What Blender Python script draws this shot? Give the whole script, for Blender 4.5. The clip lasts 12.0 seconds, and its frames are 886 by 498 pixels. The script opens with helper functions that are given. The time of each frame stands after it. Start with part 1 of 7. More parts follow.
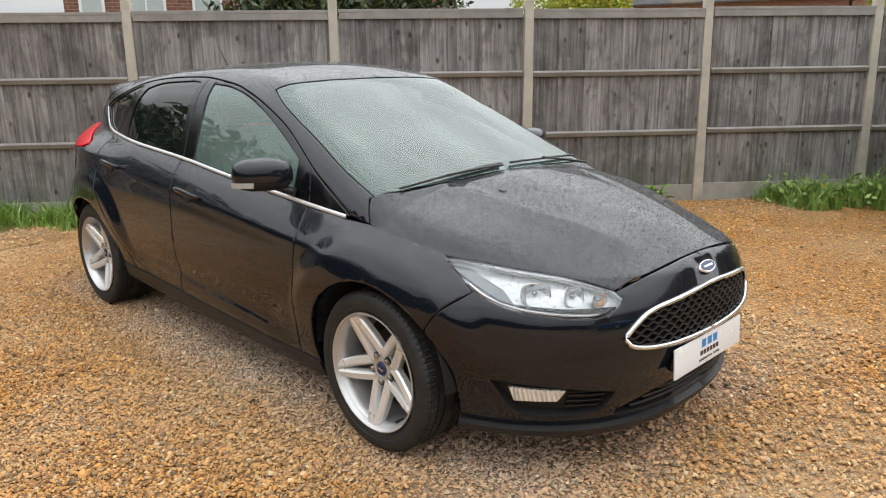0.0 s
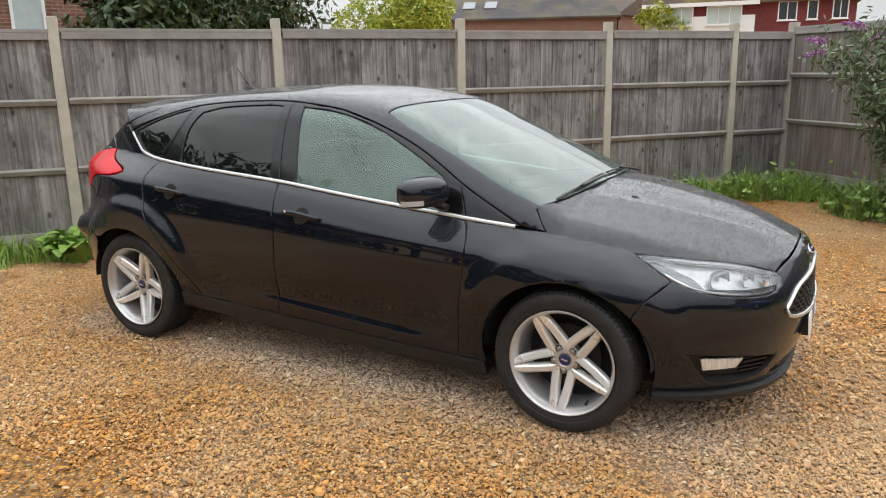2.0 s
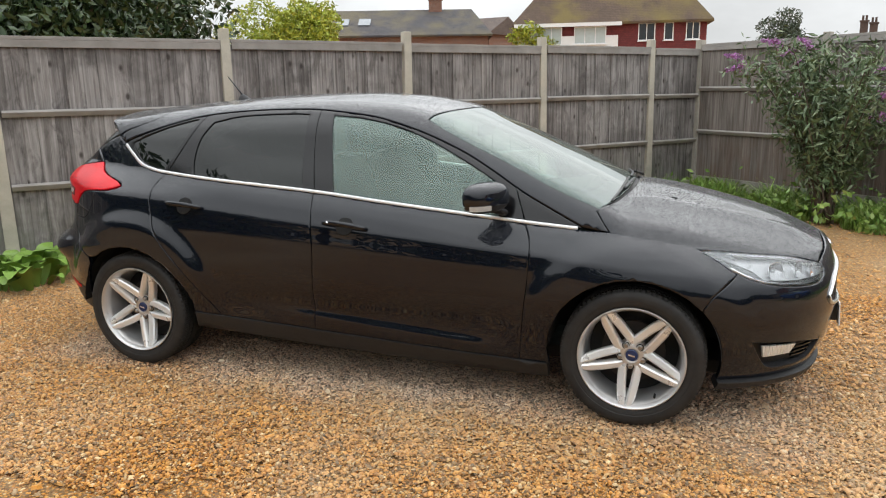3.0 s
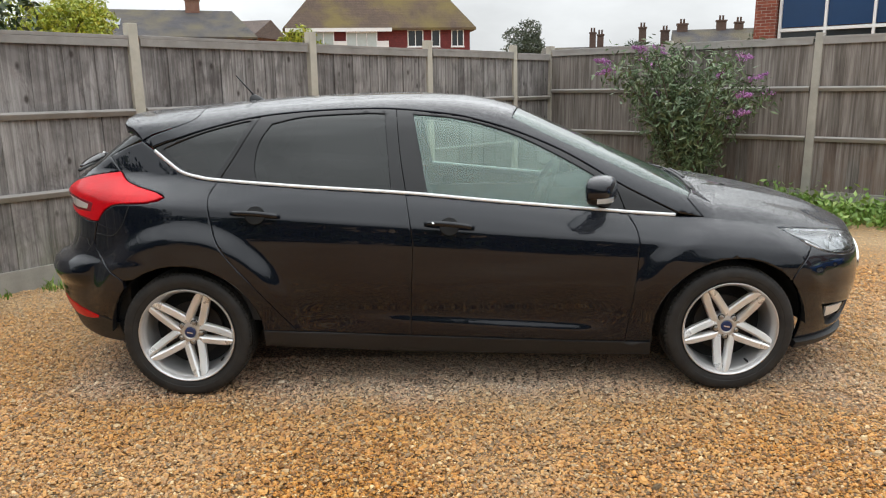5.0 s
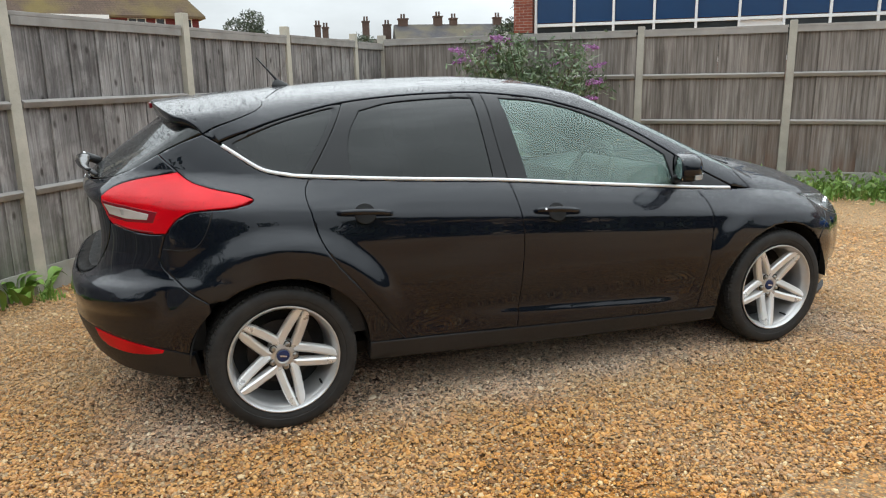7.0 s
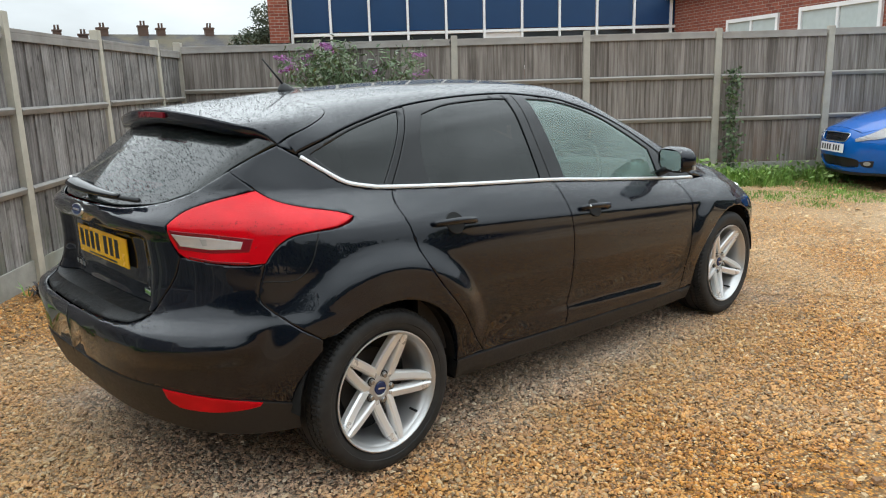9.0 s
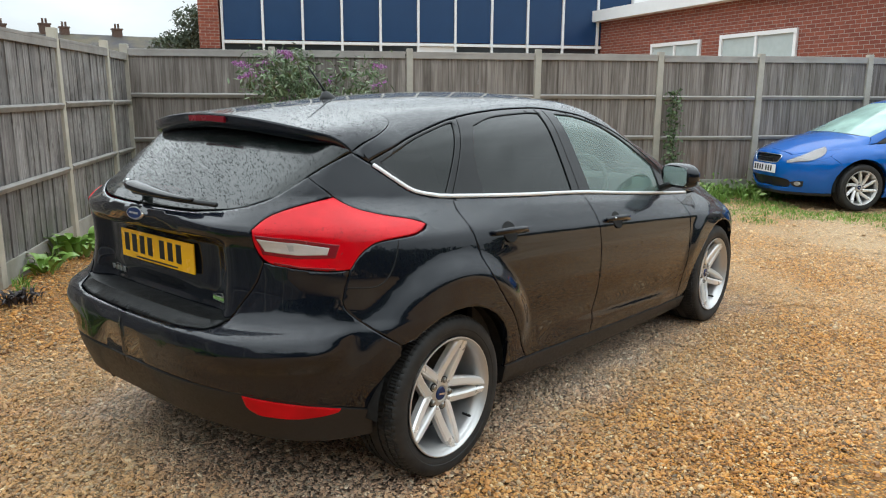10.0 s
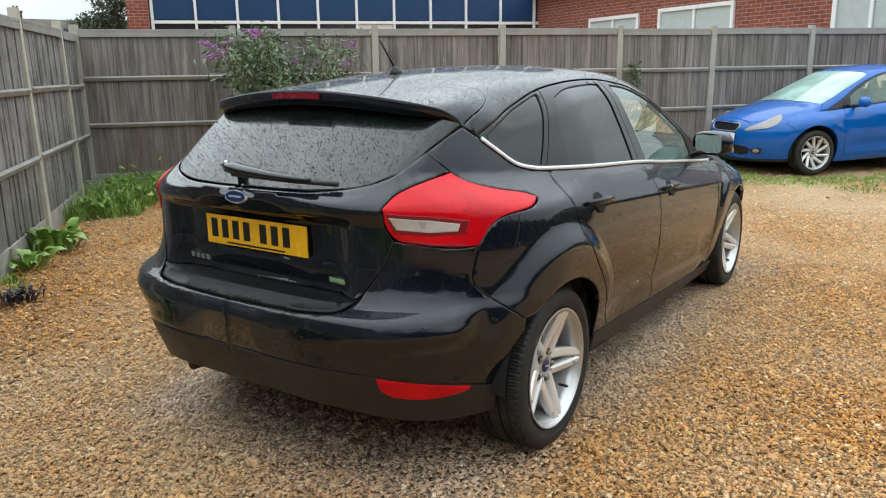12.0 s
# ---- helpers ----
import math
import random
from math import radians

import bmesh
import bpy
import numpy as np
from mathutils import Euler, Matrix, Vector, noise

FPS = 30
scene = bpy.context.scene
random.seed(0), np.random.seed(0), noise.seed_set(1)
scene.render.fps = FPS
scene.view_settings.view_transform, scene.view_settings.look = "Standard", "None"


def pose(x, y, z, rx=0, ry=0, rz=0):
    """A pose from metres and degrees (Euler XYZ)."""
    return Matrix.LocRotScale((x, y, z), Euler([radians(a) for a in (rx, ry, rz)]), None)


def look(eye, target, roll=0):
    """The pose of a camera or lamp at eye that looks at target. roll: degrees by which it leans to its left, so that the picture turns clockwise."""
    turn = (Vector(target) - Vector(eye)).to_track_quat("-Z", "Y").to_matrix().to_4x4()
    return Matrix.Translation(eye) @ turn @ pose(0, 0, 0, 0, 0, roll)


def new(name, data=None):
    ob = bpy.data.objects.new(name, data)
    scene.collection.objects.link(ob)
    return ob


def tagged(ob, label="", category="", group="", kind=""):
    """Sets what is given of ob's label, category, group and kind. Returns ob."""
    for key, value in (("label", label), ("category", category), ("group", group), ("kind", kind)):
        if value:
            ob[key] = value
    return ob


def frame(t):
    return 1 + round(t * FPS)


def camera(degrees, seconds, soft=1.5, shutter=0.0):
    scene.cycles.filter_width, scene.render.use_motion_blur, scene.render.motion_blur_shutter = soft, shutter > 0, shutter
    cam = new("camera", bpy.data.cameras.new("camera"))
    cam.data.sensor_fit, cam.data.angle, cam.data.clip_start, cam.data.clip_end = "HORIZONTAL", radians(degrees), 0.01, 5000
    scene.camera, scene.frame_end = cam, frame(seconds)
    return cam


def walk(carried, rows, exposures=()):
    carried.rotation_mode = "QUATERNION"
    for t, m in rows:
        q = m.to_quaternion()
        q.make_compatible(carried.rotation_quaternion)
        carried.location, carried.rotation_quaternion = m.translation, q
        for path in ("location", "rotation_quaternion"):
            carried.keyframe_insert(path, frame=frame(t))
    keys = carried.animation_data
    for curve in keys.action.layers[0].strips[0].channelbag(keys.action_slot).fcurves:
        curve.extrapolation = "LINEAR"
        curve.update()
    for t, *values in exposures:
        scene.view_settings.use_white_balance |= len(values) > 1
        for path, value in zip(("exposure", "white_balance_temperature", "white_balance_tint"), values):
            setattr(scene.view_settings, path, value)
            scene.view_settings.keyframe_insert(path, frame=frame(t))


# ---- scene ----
cam = camera(61.4, 12.0, 1.1)
PATH = [
    (0, (3.372, -2.542, 1.458), (1.999, -1.173, 0.968), -0.7),
    (0.5, (3.203, -2.831, 1.472), (1.899, -1.396, 0.979), -0.8),
    (1, (2.952, -3.089, 1.467), (1.744, -1.575, 0.97), -1.0),
    (1.5, (2.646, -3.368, 1.507), (1.56, -1.76, 1.021), -0.9),
    (2, (2.333, -3.711, 1.533), (1.387, -2.011, 1.067), -0.9),
    (2.5, (1.967, -3.853, 1.505), (1.168, -2.075, 1.056), -0.8),
    (3, (1.559, -4.066, 1.498), (0.922, -2.219, 1.07), -0.8),
    (3.2, (1.398, -4.164, 1.513), (0.825, -2.295, 1.092), -0.7),
    (4.8, (0.135, -4.403, 1.494), (0.054, -2.448, 1.08), -1.2),
    (5, (-0.044, -4.357, 1.488), (-0.057, -2.403, 1.064), -0.8),
    (5.5, (-0.44, -4.292, 1.489), (-0.289, -2.343, 1.065), -0.9),
    (6, (-0.897, -4.238, 1.496), (-0.563, -2.314, 1.065), -0.9),
    (6.5, (-1.303, -4.049, 1.474), (-0.793, -2.166, 1.034), -0.9),
    (7, (-1.752, -3.876, 1.465), (-1.055, -2.057, 1.013), -1.0),
    (8.8, (-2.868, -3.071, 1.45), (-1.602, -1.587, 1.007), -1.7),
    (9, (-2.937, -2.968, 1.451), (-1.616, -1.532, 1.012), -1.7),
    (9.5, (-3.122, -2.781, 1.455), (-1.691, -1.445, 1.042), -0.6),
    (10, (-3.386, -2.601, 1.457), (-1.895, -1.333, 1.047), 0.3),
    (10.5, (-3.518, -2.384, 1.431), (-1.988, -1.173, 0.993), 0.2),
    (11, (-3.657, -2.164, 1.434), (-2.093, -1.008, 0.969), -0.2),
    (11.5, (-3.765, -2.077, 1.439), (-2.178, -0.955, 0.968), -0.7),
    (12, (-3.784, -2.05, 1.437), (-2.179, -0.951, 0.973), -0.9),
]
walk(cam, [(t, look(eye, target, roll)) for t, eye, target, roll in PATH],
     exposures=[(0, 0.0, 6500, 10), (3.2, 0.02, 6500, 10), (5.0, 0.0, 6440, 9.5), (6.5, 0.02, 6250, 7), (9.0, 0.05, 6120, 5), (12.0, 0.08, 6100, 4)])
# ---- overcast daylight ----
SUN_HEIGHT, SUN_TURN = 55.0, 15.0
world = bpy.data.worlds.new("overcast_sky")
scene.world = world
world.use_nodes = True
wt = world.node_tree


def wn(kind, **inputs):
    node = wt.nodes.new("ShaderNode" + kind)
    for k, v in inputs.items():
        s = node.inputs[int(k[1:])] if k[0] == "i" and k[1:].isdigit() else node.inputs[k.replace("_", " ")]
        if hasattr(v, "is_output"):
            wt.links.new(v, s)
        else:
            s.default_value = v
    return node


sky = wn("TexSky")
sky.sky_type, sky.sun_disc = "NISHITA", False
sky.sun_elevation, sky.sun_rotation = radians(SUN_HEIGHT), radians(SUN_TURN)
sky.dust_density = 4.0
clear_sky = wn("HueSaturation", Saturation=0.35, Value=0.10, Color=sky.outputs[0])
way = wn("TexCoord").outputs["Generated"]
height = wn("SeparateXYZ", Vector=way).outputs[2]
# cloud cover: about three times as bright overhead as at the horizon, with soft grey cloud
lift_ = wn("MapRange", Value=height, From_Min=0.0, From_Max=0.9, To_Min=0.66, To_Max=3.2)
cloud = wn("TexNoise", Vector=wn("Mapping", Vector=way, Scale=(1.6, 1.6, 4.0)).outputs[0], Scale=1.7, Detail=6.0, Roughness=0.55)
soft = wn("MapRange", Value=cloud.outputs["Fac"], From_Min=0.32, From_Max=0.68, To_Min=0.74, To_Max=1.14)
# the clouds are thinner on the side where the sun stands
sunward = wn("VectorMath", i0=way, i1=(math.sin(radians(SUN_TURN)), math.cos(radians(SUN_TURN)), 0.0))
sunward.operation = "DOT_PRODUCT"
thin = wn("MapRange", Value=sunward.outputs["Value"], From_Min=-1.0, From_Max=1.0, To_Min=0.83, To_Max=1.14)
side_ = wn("Math", i0=thin.outputs[0], i1=soft.outputs[0])
side_.operation = "MULTIPLY"
level = wn("Math", i0=lift_.outputs[0], i1=side_.outputs[0])
level.operation = "MULTIPLY"
grey_sky = wn("VectorMath", i0=(0.955, 0.985, 1.0))
grey_sky.operation = "SCALE"
wt.links.new(level.outputs[0], grey_sky.inputs["Scale"])
both_sky = wn("Mix")
both_sky.data_type = "RGBA"
both_sky.inputs[0].default_value = 0.85
wt.links.new(clear_sky.outputs[0], both_sky.inputs[6])
wt.links.new(grey_sky.outputs[0], both_sky.inputs[7])
bg = wt.nodes["Background"]
wt.links.new(both_sky.outputs[2], bg.inputs["Color"])
bg.inputs["Strength"].default_value = 1.0
sun = new("sun", bpy.data.lights.new("sun", "SUN"))
sun.data.energy, sun.data.angle, sun.data.color = 0.5, radians(85), (1.0, 0.97, 0.93)
sun.matrix_world = look((0, 0, 10), (math.sin(radians(SUN_TURN)) * -1, math.cos(radians(SUN_TURN)) * -1, 10 - math.tan(radians(SUN_HEIGHT))))
# ---- materials ----


class Nodes:
    """A node material with a few shorthands."""

    def __init__(self, name, color=(0.5, 0.5, 0.5), rough=0.5, metal=0.0, **more):
        self.m = bpy.data.materials.new(name)
        self.m.use_nodes = True
        self.t = self.m.node_tree
        self.b = self.t.nodes["Principled BSDF"]
        self.set("Base Color", (*color, 1))
        self.set("Roughness", rough)
        self.set("Metallic", metal)
        for k, v in more.items():
            self.set(k.replace("_", " "), v)

    def set(self, socket, v):
        if hasattr(v, "is_output"):
            self.t.links.new(v, self.b.inputs[socket])
        else:
            self.b.inputs[socket].default_value = v

    def n(self, kind, props=None, **inputs):
        node = self.t.nodes.new("ShaderNode" + kind)
        props = props or {}
        if "operation" in props:
            node.operation, node.use_clamp = props["operation"], props["use_clamp"]
        if "data_type" in props:
            node.data_type, node.blend_type = props["data_type"], props["blend_type"]
        if "feature" in props:
            node.feature = props["feature"]
        for k, v in inputs.items():
            s = node.inputs[int(k[1:])] if k[0] == "i" and k[1:].isdigit() else node.inputs[k.replace("_", " ")]
            if hasattr(v, "is_output"):
                self.t.links.new(v, s)
            else:
                s.default_value = v
        return node

    def where(self, sx=1, sy=1, sz=1, space="Object"):
        return self.n("Mapping", Vector=self.n("TexCoord").outputs[space], Scale=(sx, sy, sz)).outputs[0]

    def noise(self, scale, detail=4, rough=0.55, at=None, distort=0.0):
        args = {"Scale": scale, "Detail": detail, "Roughness": rough, "Distortion": distort}
        if at is None:
            at = self.n("TexCoord").outputs["Object"]
        return self.n("TexNoise", Vector=at, **args).outputs["Fac"]

    def voronoi(self, scale, out="Distance", feature="F1", at=None, random=1.0):
        if at is None:
            at = self.n("TexCoord").outputs["Object"]
        return self.n("TexVoronoi", {"feature": feature}, Vector=at, Scale=scale, Randomness=random).outputs[out]

    def math(self, op, a, b=0.5, clamp=False):
        return self.n("Math", {"operation": op, "use_clamp": clamp}, i0=a, i1=b).outputs[0]

    def ramp(self, fac, *stops):
        node = self.n("ValToRGB", Fac=fac)
        e = node.color_ramp.elements
        while len(e) < len(stops):
            e.new(0.5)
        for el, (pos, col) in zip(e, stops):
            el.position, el.color = pos, (*col, 1) if len(col) == 3 else col
        return node.outputs["Color"]

    def span(self, v, a, b, c=0.0, d=1.0):
        return self.n("MapRange", Value=v, From_Min=a, From_Max=b, To_Min=c, To_Max=d).outputs[0]

    def mix(self, fac, a, b, blend="MIX"):
        node = self.n("Mix", {"data_type": "RGBA", "blend_type": blend})
        for i, v in ((0, fac), (6, a), (7, b)):
            if hasattr(v, "is_output"):
                self.t.links.new(v, node.inputs[i])
            else:
                node.inputs[i].default_value = v if i == 0 else (*v, 1)
        return node.outputs[2]

    def bump(self, height, strength=0.3, distance=0.01, normal=None):
        args = {"Height": height, "Strength": strength, "Distance": distance}
        if normal is not None:
            args["Normal"] = normal
        out = self.n("Bump", **args).outputs[0]
        self.set("Normal", out)
        return out

    def up(self):
        return self.n("SeparateXYZ", Vector=self.n("NewGeometry").outputs["Normal"]).outputs[2]

    def random(self):
        return self.n("ObjectInfo").outputs["Random"]

    def island(self):
        return self.n("NewGeometry").outputs["Random Per Island"]

    def drops(self, low=0.25, high=0.6, strength=1.0, extra=None):
        """Rain beads that stand on faces turned upwards."""
        h = None
        for scale, size, keep in ((150.0, 0.47, 0.05), (220.0, 0.47, 0.05), (320.0, 0.45, 0.15)):
            v = self.n("TexVoronoi", Vector=self.n("TexCoord").outputs["Object"], Scale=scale, Randomness=0.95)
            lot = self.n("SeparateColor", Color=v.outputs["Color"])
            r = self.math("MULTIPLY", self.span(lot.outputs[0], keep, 1.0), size)
            bead = self.math("MULTIPLY", self.math("MAXIMUM", self.math("SUBTRACT", r, v.outputs["Distance"]), 0.0), 2.2 / scale)
            bead = self.math("POWER", self.math("MULTIPLY", bead, 100.0), 0.5)
            bead = self.math("MULTIPLY", bead, 0.0010)
            h = bead if h is None else self.math("MAXIMUM", h, bead)
        h = self.math("MULTIPLY", h, self.span(self.up(), low, high))
        return self.bump(h, strength, 1.0)


def plain(name, color, rough=0.5, metal=0.0, grain=0.0, scale=80.0, spread=0.15, **more):
    """A material with a little wear in its colour, gloss and relief."""
    k = Nodes(name, color, rough, metal, **more)
    f = k.noise(scale * 0.08, 5)
    k.set("Base Color", k.mix(f, tuple(c * (1 - spread) for c in color), tuple(min(1, c * (1 + spread)) for c in color)))
    k.set("Roughness", k.span(k.noise(scale * 0.2, 4), 0.3, 0.7, rough * 0.85, min(1, rough * 1.15)))
    if grain:
        k.bump(k.noise(scale, 5), grain, 0.002)
    return k.m


def pane(name, tint, gloss_rough=0.0, drops=False, low=0.2, high=0.5, haze=0.01):
    """Thin glass: tinted see-through with a real reflection, and a milky veil painted in for sky glare."""
    k = Nodes(name)
    t = k.t
    see = k.n("BsdfTransparent", Color=(*tint, 1))
    shine = k.n("BsdfGlossy", Roughness=gloss_rough, Color=(1, 1, 1, 1))
    fr = k.n("Fresnel", IOR=1.52)
    if drops:
        nrm = k.drops(low, high, 0.25)
        for node in (shine, fr):
            t.links.new(nrm, node.inputs["Normal"])
    fac = k.math("MULTIPLY", fr.outputs[0], 1.05, True)
    # pale green diffuse colour stands in for sky glare on the panes
    veil = k.n("BsdfDiffuse", Color=(0.52, 0.74, 0.66, 1))
    veiled = k.n("MixShader", i0=k.span(k.noise(2.5, 5), 0.3, 0.7, haze * 0.7, haze * 1.3), i1=see.outputs[0], i2=veil.outputs[0])
    mixed = k.n("MixShader", i0=fac, i1=veiled.outputs[0], i2=shine.outputs[0])
    t.links.new(mixed.outputs[0], t.nodes["Material Output"].inputs["Surface"])
    return k.m


def paint(name, color, flake=0.0, drops=True, low=0.3, high=0.7):
    k = Nodes(name, color, 0.28, 0.0, Coat_Weight=1.0, Coat_Roughness=0.015, Coat_IOR=1.5, Specular_IOR_Level=0.04)
    dirt = k.noise(3.0, 6)
    k.set("Base Color", k.mix(k.span(dirt, 0.35, 0.8), color, tuple(c * 1.25 + 0.002 for c in color)))
    k.set("Coat Roughness", k.math("ADD", k.span(k.noise(9.0, 5), 0.35, 0.75, 0.0, 0.02), k.span(k.up(), 0.72, 0.97, 0.0, 0.03)))
    if drops:
        nrm = k.drops(low, high)
        k.set("Coat Normal", nrm)
    return k.m


BLACK_PAINT = paint("black_paint", (0.0038, 0.0054, 0.0096))
UPRIGHT_PAINT = paint("black_hatch_paint", (0.0038, 0.0054, 0.0096), drops=False)
GLOSS_BLACK = plain("gloss_black_trim", (0.006, 0.006, 0.007), 0.12, spread=0.3)
PLASTIC = plain("black_plastic", (0.013, 0.013, 0.014), 0.48, grain=0.15, scale=400)
DARK = plain("dark_cavity", (0.006, 0.006, 0.006), 0.8)
RUBBER = plain("rubber_seal", (0.008, 0.008, 0.008), 0.6)
CHROME = plain("chrome", (0.88, 0.89, 0.90), 0.30, 1.0, spread=0.04)
# the spokes' silver made darker: shade inside the rim, with some brake dust
BARREL = plain("shaded_dusty_alloy", (0.56, 0.555, 0.55), 0.38, 0.70, spread=0.2, Coat_Weight=0.3, Coat_Roughness=0.2)
SILVER = plain("silver_alloy", (0.78, 0.78, 0.775), 0.30, 0.50, spread=0.08, Coat_Weight=0.4, Coat_Roughness=0.12)
BRIGHT_TRIM = plain("satin_bright_trim", (0.78, 0.79, 0.80), 0.32, 0.25, spread=0.04)
STEEL = plain("brake_steel", (0.045, 0.038, 0.034), 0.6, 0.6, spread=0.3)
NUT_STEEL = plain("nut_steel", (0.34, 0.33, 0.31), 0.3, 0.9, spread=0.1)
REFLECTOR = plain("lamp_reflector", (0.62, 0.63, 0.65), 0.14, 1.0, spread=0.05)


def faceted_reflector():
    """Bright lamp bowl pressed into narrow upright flutes."""
    k = Nodes("fluted_reflector", (0.90, 0.90, 0.90), 0.28, 0.45)
    at = k.n("TexCoord").outputs["Object"]
    flute = k.n("TexWave", Vector=k.n("Mapping", Vector=at, Scale=(1, 1, 0.25)).outputs[0], Scale=26.0, Distortion=1.5, Detail=1.0)
    k.bump(k.math("ADD", flute.outputs["Fac"], k.math("MULTIPLY", k.noise(34, 2), 2.5)), 0.6, 0.008)
    return k.m


FLUTED = faceted_reflector()
BOWL = plain("chromed_bowl", (0.93, 0.93, 0.94), 0.20, 0.8, spread=0.03, grain=0.5, scale=90)
# grey and silver lamp insides, lightened to stand in for sky mirrored by the cover
LAMP_GREY = plain("sky_greyed_bezel", (0.24, 0.25, 0.26), 0.25, 0.4, spread=0.06)
LAMP_SILVER = plain("satin_silver_plastic", (0.72, 0.73, 0.74), 0.30, 0.35, spread=0.06)
CLEAR = pane("lamp_cover", (0.93, 0.94, 0.95))
CLEAR_WET = pane("wet_lamp_cover", (0.93, 0.94, 0.95), drops=True)
GREEN_GLASS = pane("green_tinted_glass", (0.80, 0.95, 0.89), haze=0.2)
SCREEN_GLASS = pane("windscreen_glass", (0.55, 0.72, 0.65), haze=0.13)
DARK_GLASS = pane("privacy_glass", (0.022, 0.025, 0.027))
REAR_GLASS = pane("wet_privacy_glass", (0.022, 0.025, 0.027), drops=True, low=0.3, high=0.55)
AMBER = plain("amber_bulb", (0.75, 0.26, 0.03), 0.3)
LENS = plain("frosted_lens", (0.34, 0.34, 0.33), 0.22, spread=0.25, scale=300, grain=0.5, Coat_Weight=1.0)
WATER = Nodes("raindrop_water", (0.004, 0.005, 0.007), 0.03, 0.0, IOR=1.4).m
LEDGE = plain("dark_ribbed_plastic", (0.005, 0.0055, 0.006), 0.45, grain=0.8, scale=160, Specular_IOR_Level=0.25)
PALE_LENS = plain("pale_lens", (0.46, 0.42, 0.40), 0.2, spread=0.2, scale=300, grain=0.3, Coat_Weight=1.0)
CLOTH = plain("dark_seat_cloth", (0.05, 0.052, 0.056), 0.9, grain=0.3, scale=600)
DASH = plain("soft_dashboard", (0.032, 0.033, 0.035), 0.6, grain=0.2, scale=500)
CABIN_GREY = plain("pale_headlining", (0.48, 0.49, 0.48), 0.9)
PLATE_WHITE = plain("white_plate", (0.80, 0.81, 0.83), 0.25, spread=0.03)
PLATE_YELLOW = plain("yellow_plate", (0.86, 0.46, 0.01), 0.25, spread=0.05)
INK = plain("black_ink", (0.008, 0.008, 0.008), 0.4)
INK_BLUE = plain("blue_ink", (0.02, 0.22, 0.55), 0.4)
BADGE_BLUE = plain("blue_enamel", (0.01, 0.025, 0.09), 0.15)
LEAF_BADGE = plain("pale_green_enamel", (0.22, 0.36, 0.12), 0.25)


def red_lens():
    k = Nodes("red_lamp_lens", (0.62, 0.003, 0.02), 0.3, 0.0, Coat_Weight=0.42, Coat_Roughness=0.03, Specular_IOR_Level=0.05)
    glow = k.noise(5.0, 3)
    k.set("Base Color", k.mix(k.span(glow, 0.35, 0.65), (0.66, 0.0015, 0.010), (0.46, 0.001, 0.007)))
    k.set("Coat Normal", k.drops(0.05, 0.4, 0.6))
    return k.m


def tyre_rubber():
    k = Nodes("tyre_rubber", (0.014, 0.014, 0.014), 0.66)
    k.set("Base Color", k.mix(k.span(k.noise(14, 6), 0.35, 0.7), (0.009, 0.009, 0.009), (0.024, 0.023, 0.022)))
    k.bump(k.noise(300, 3), 0.15, 0.001)
    return k.m


RED = red_lens()
TYRE = tyre_rubber()
DIM_RED = plain("dark_red_lens", (0.17, 0.004, 0.012), 0.25, spread=0.2)
# ---- the shape of the parked hatchback: one implicit surface, x ahead, y to its left ----


def tab(v, *pairs):
    """A smooth curve through the pairs, at v."""
    xs, ys = np.array(pairs[0::2], float), np.array(pairs[1::2], float)
    d = np.diff(ys) / np.diff(xs)
    m = np.concatenate(([d[0]], np.where(d[1:] * d[:-1] > 0, 2 * d[1:] * d[:-1] / np.where(d[1:] + d[:-1] == 0, 1, d[1:] + d[:-1]), 0), [d[-1]]))
    v = np.asarray(v, float)
    i = np.clip(np.searchsorted(xs, v) - 1, 0, len(xs) - 2)
    h = xs[i + 1] - xs[i]
    s = (v - xs[i]) / h
    c = np.clip(s, 0, 1)
    inside = (1 + 2 * c) * (1 - c) ** 2 * ys[i] + c * (1 - c) ** 2 * h * m[i] + c * c * (3 - 2 * c) * ys[i + 1] + c * c * (c - 1) * h * m[i + 1]
    return inside + np.where(s < 0, s * h * m[0], 0) + np.where(s > 1, (s - 1) * h * m[-1], 0)


def smax(a, b, r):
    k = np.clip(0.5 + 0.5 * (a - b) / r, 0, 1)
    return b + (a - b) * k + r * k * (1 - k)


def ramp(v, a, b):
    s = np.clip((v - a) / (b - a), 0, 1)
    return s * s * (3 - 2 * s)


def bump(v, c, w):
    return np.exp(-((v - c) / w) ** 2)


def belt(x):
    return tab(x, -2.2, 1.15, -1.5, 1.085, -1.16, 1.060, -0.7, 1.026, -0.244, 0.988, 0.143, 0.950, 0.524, 0.912, 1.065, 0.866, 1.6, 0.800, 2.2, 0.70)


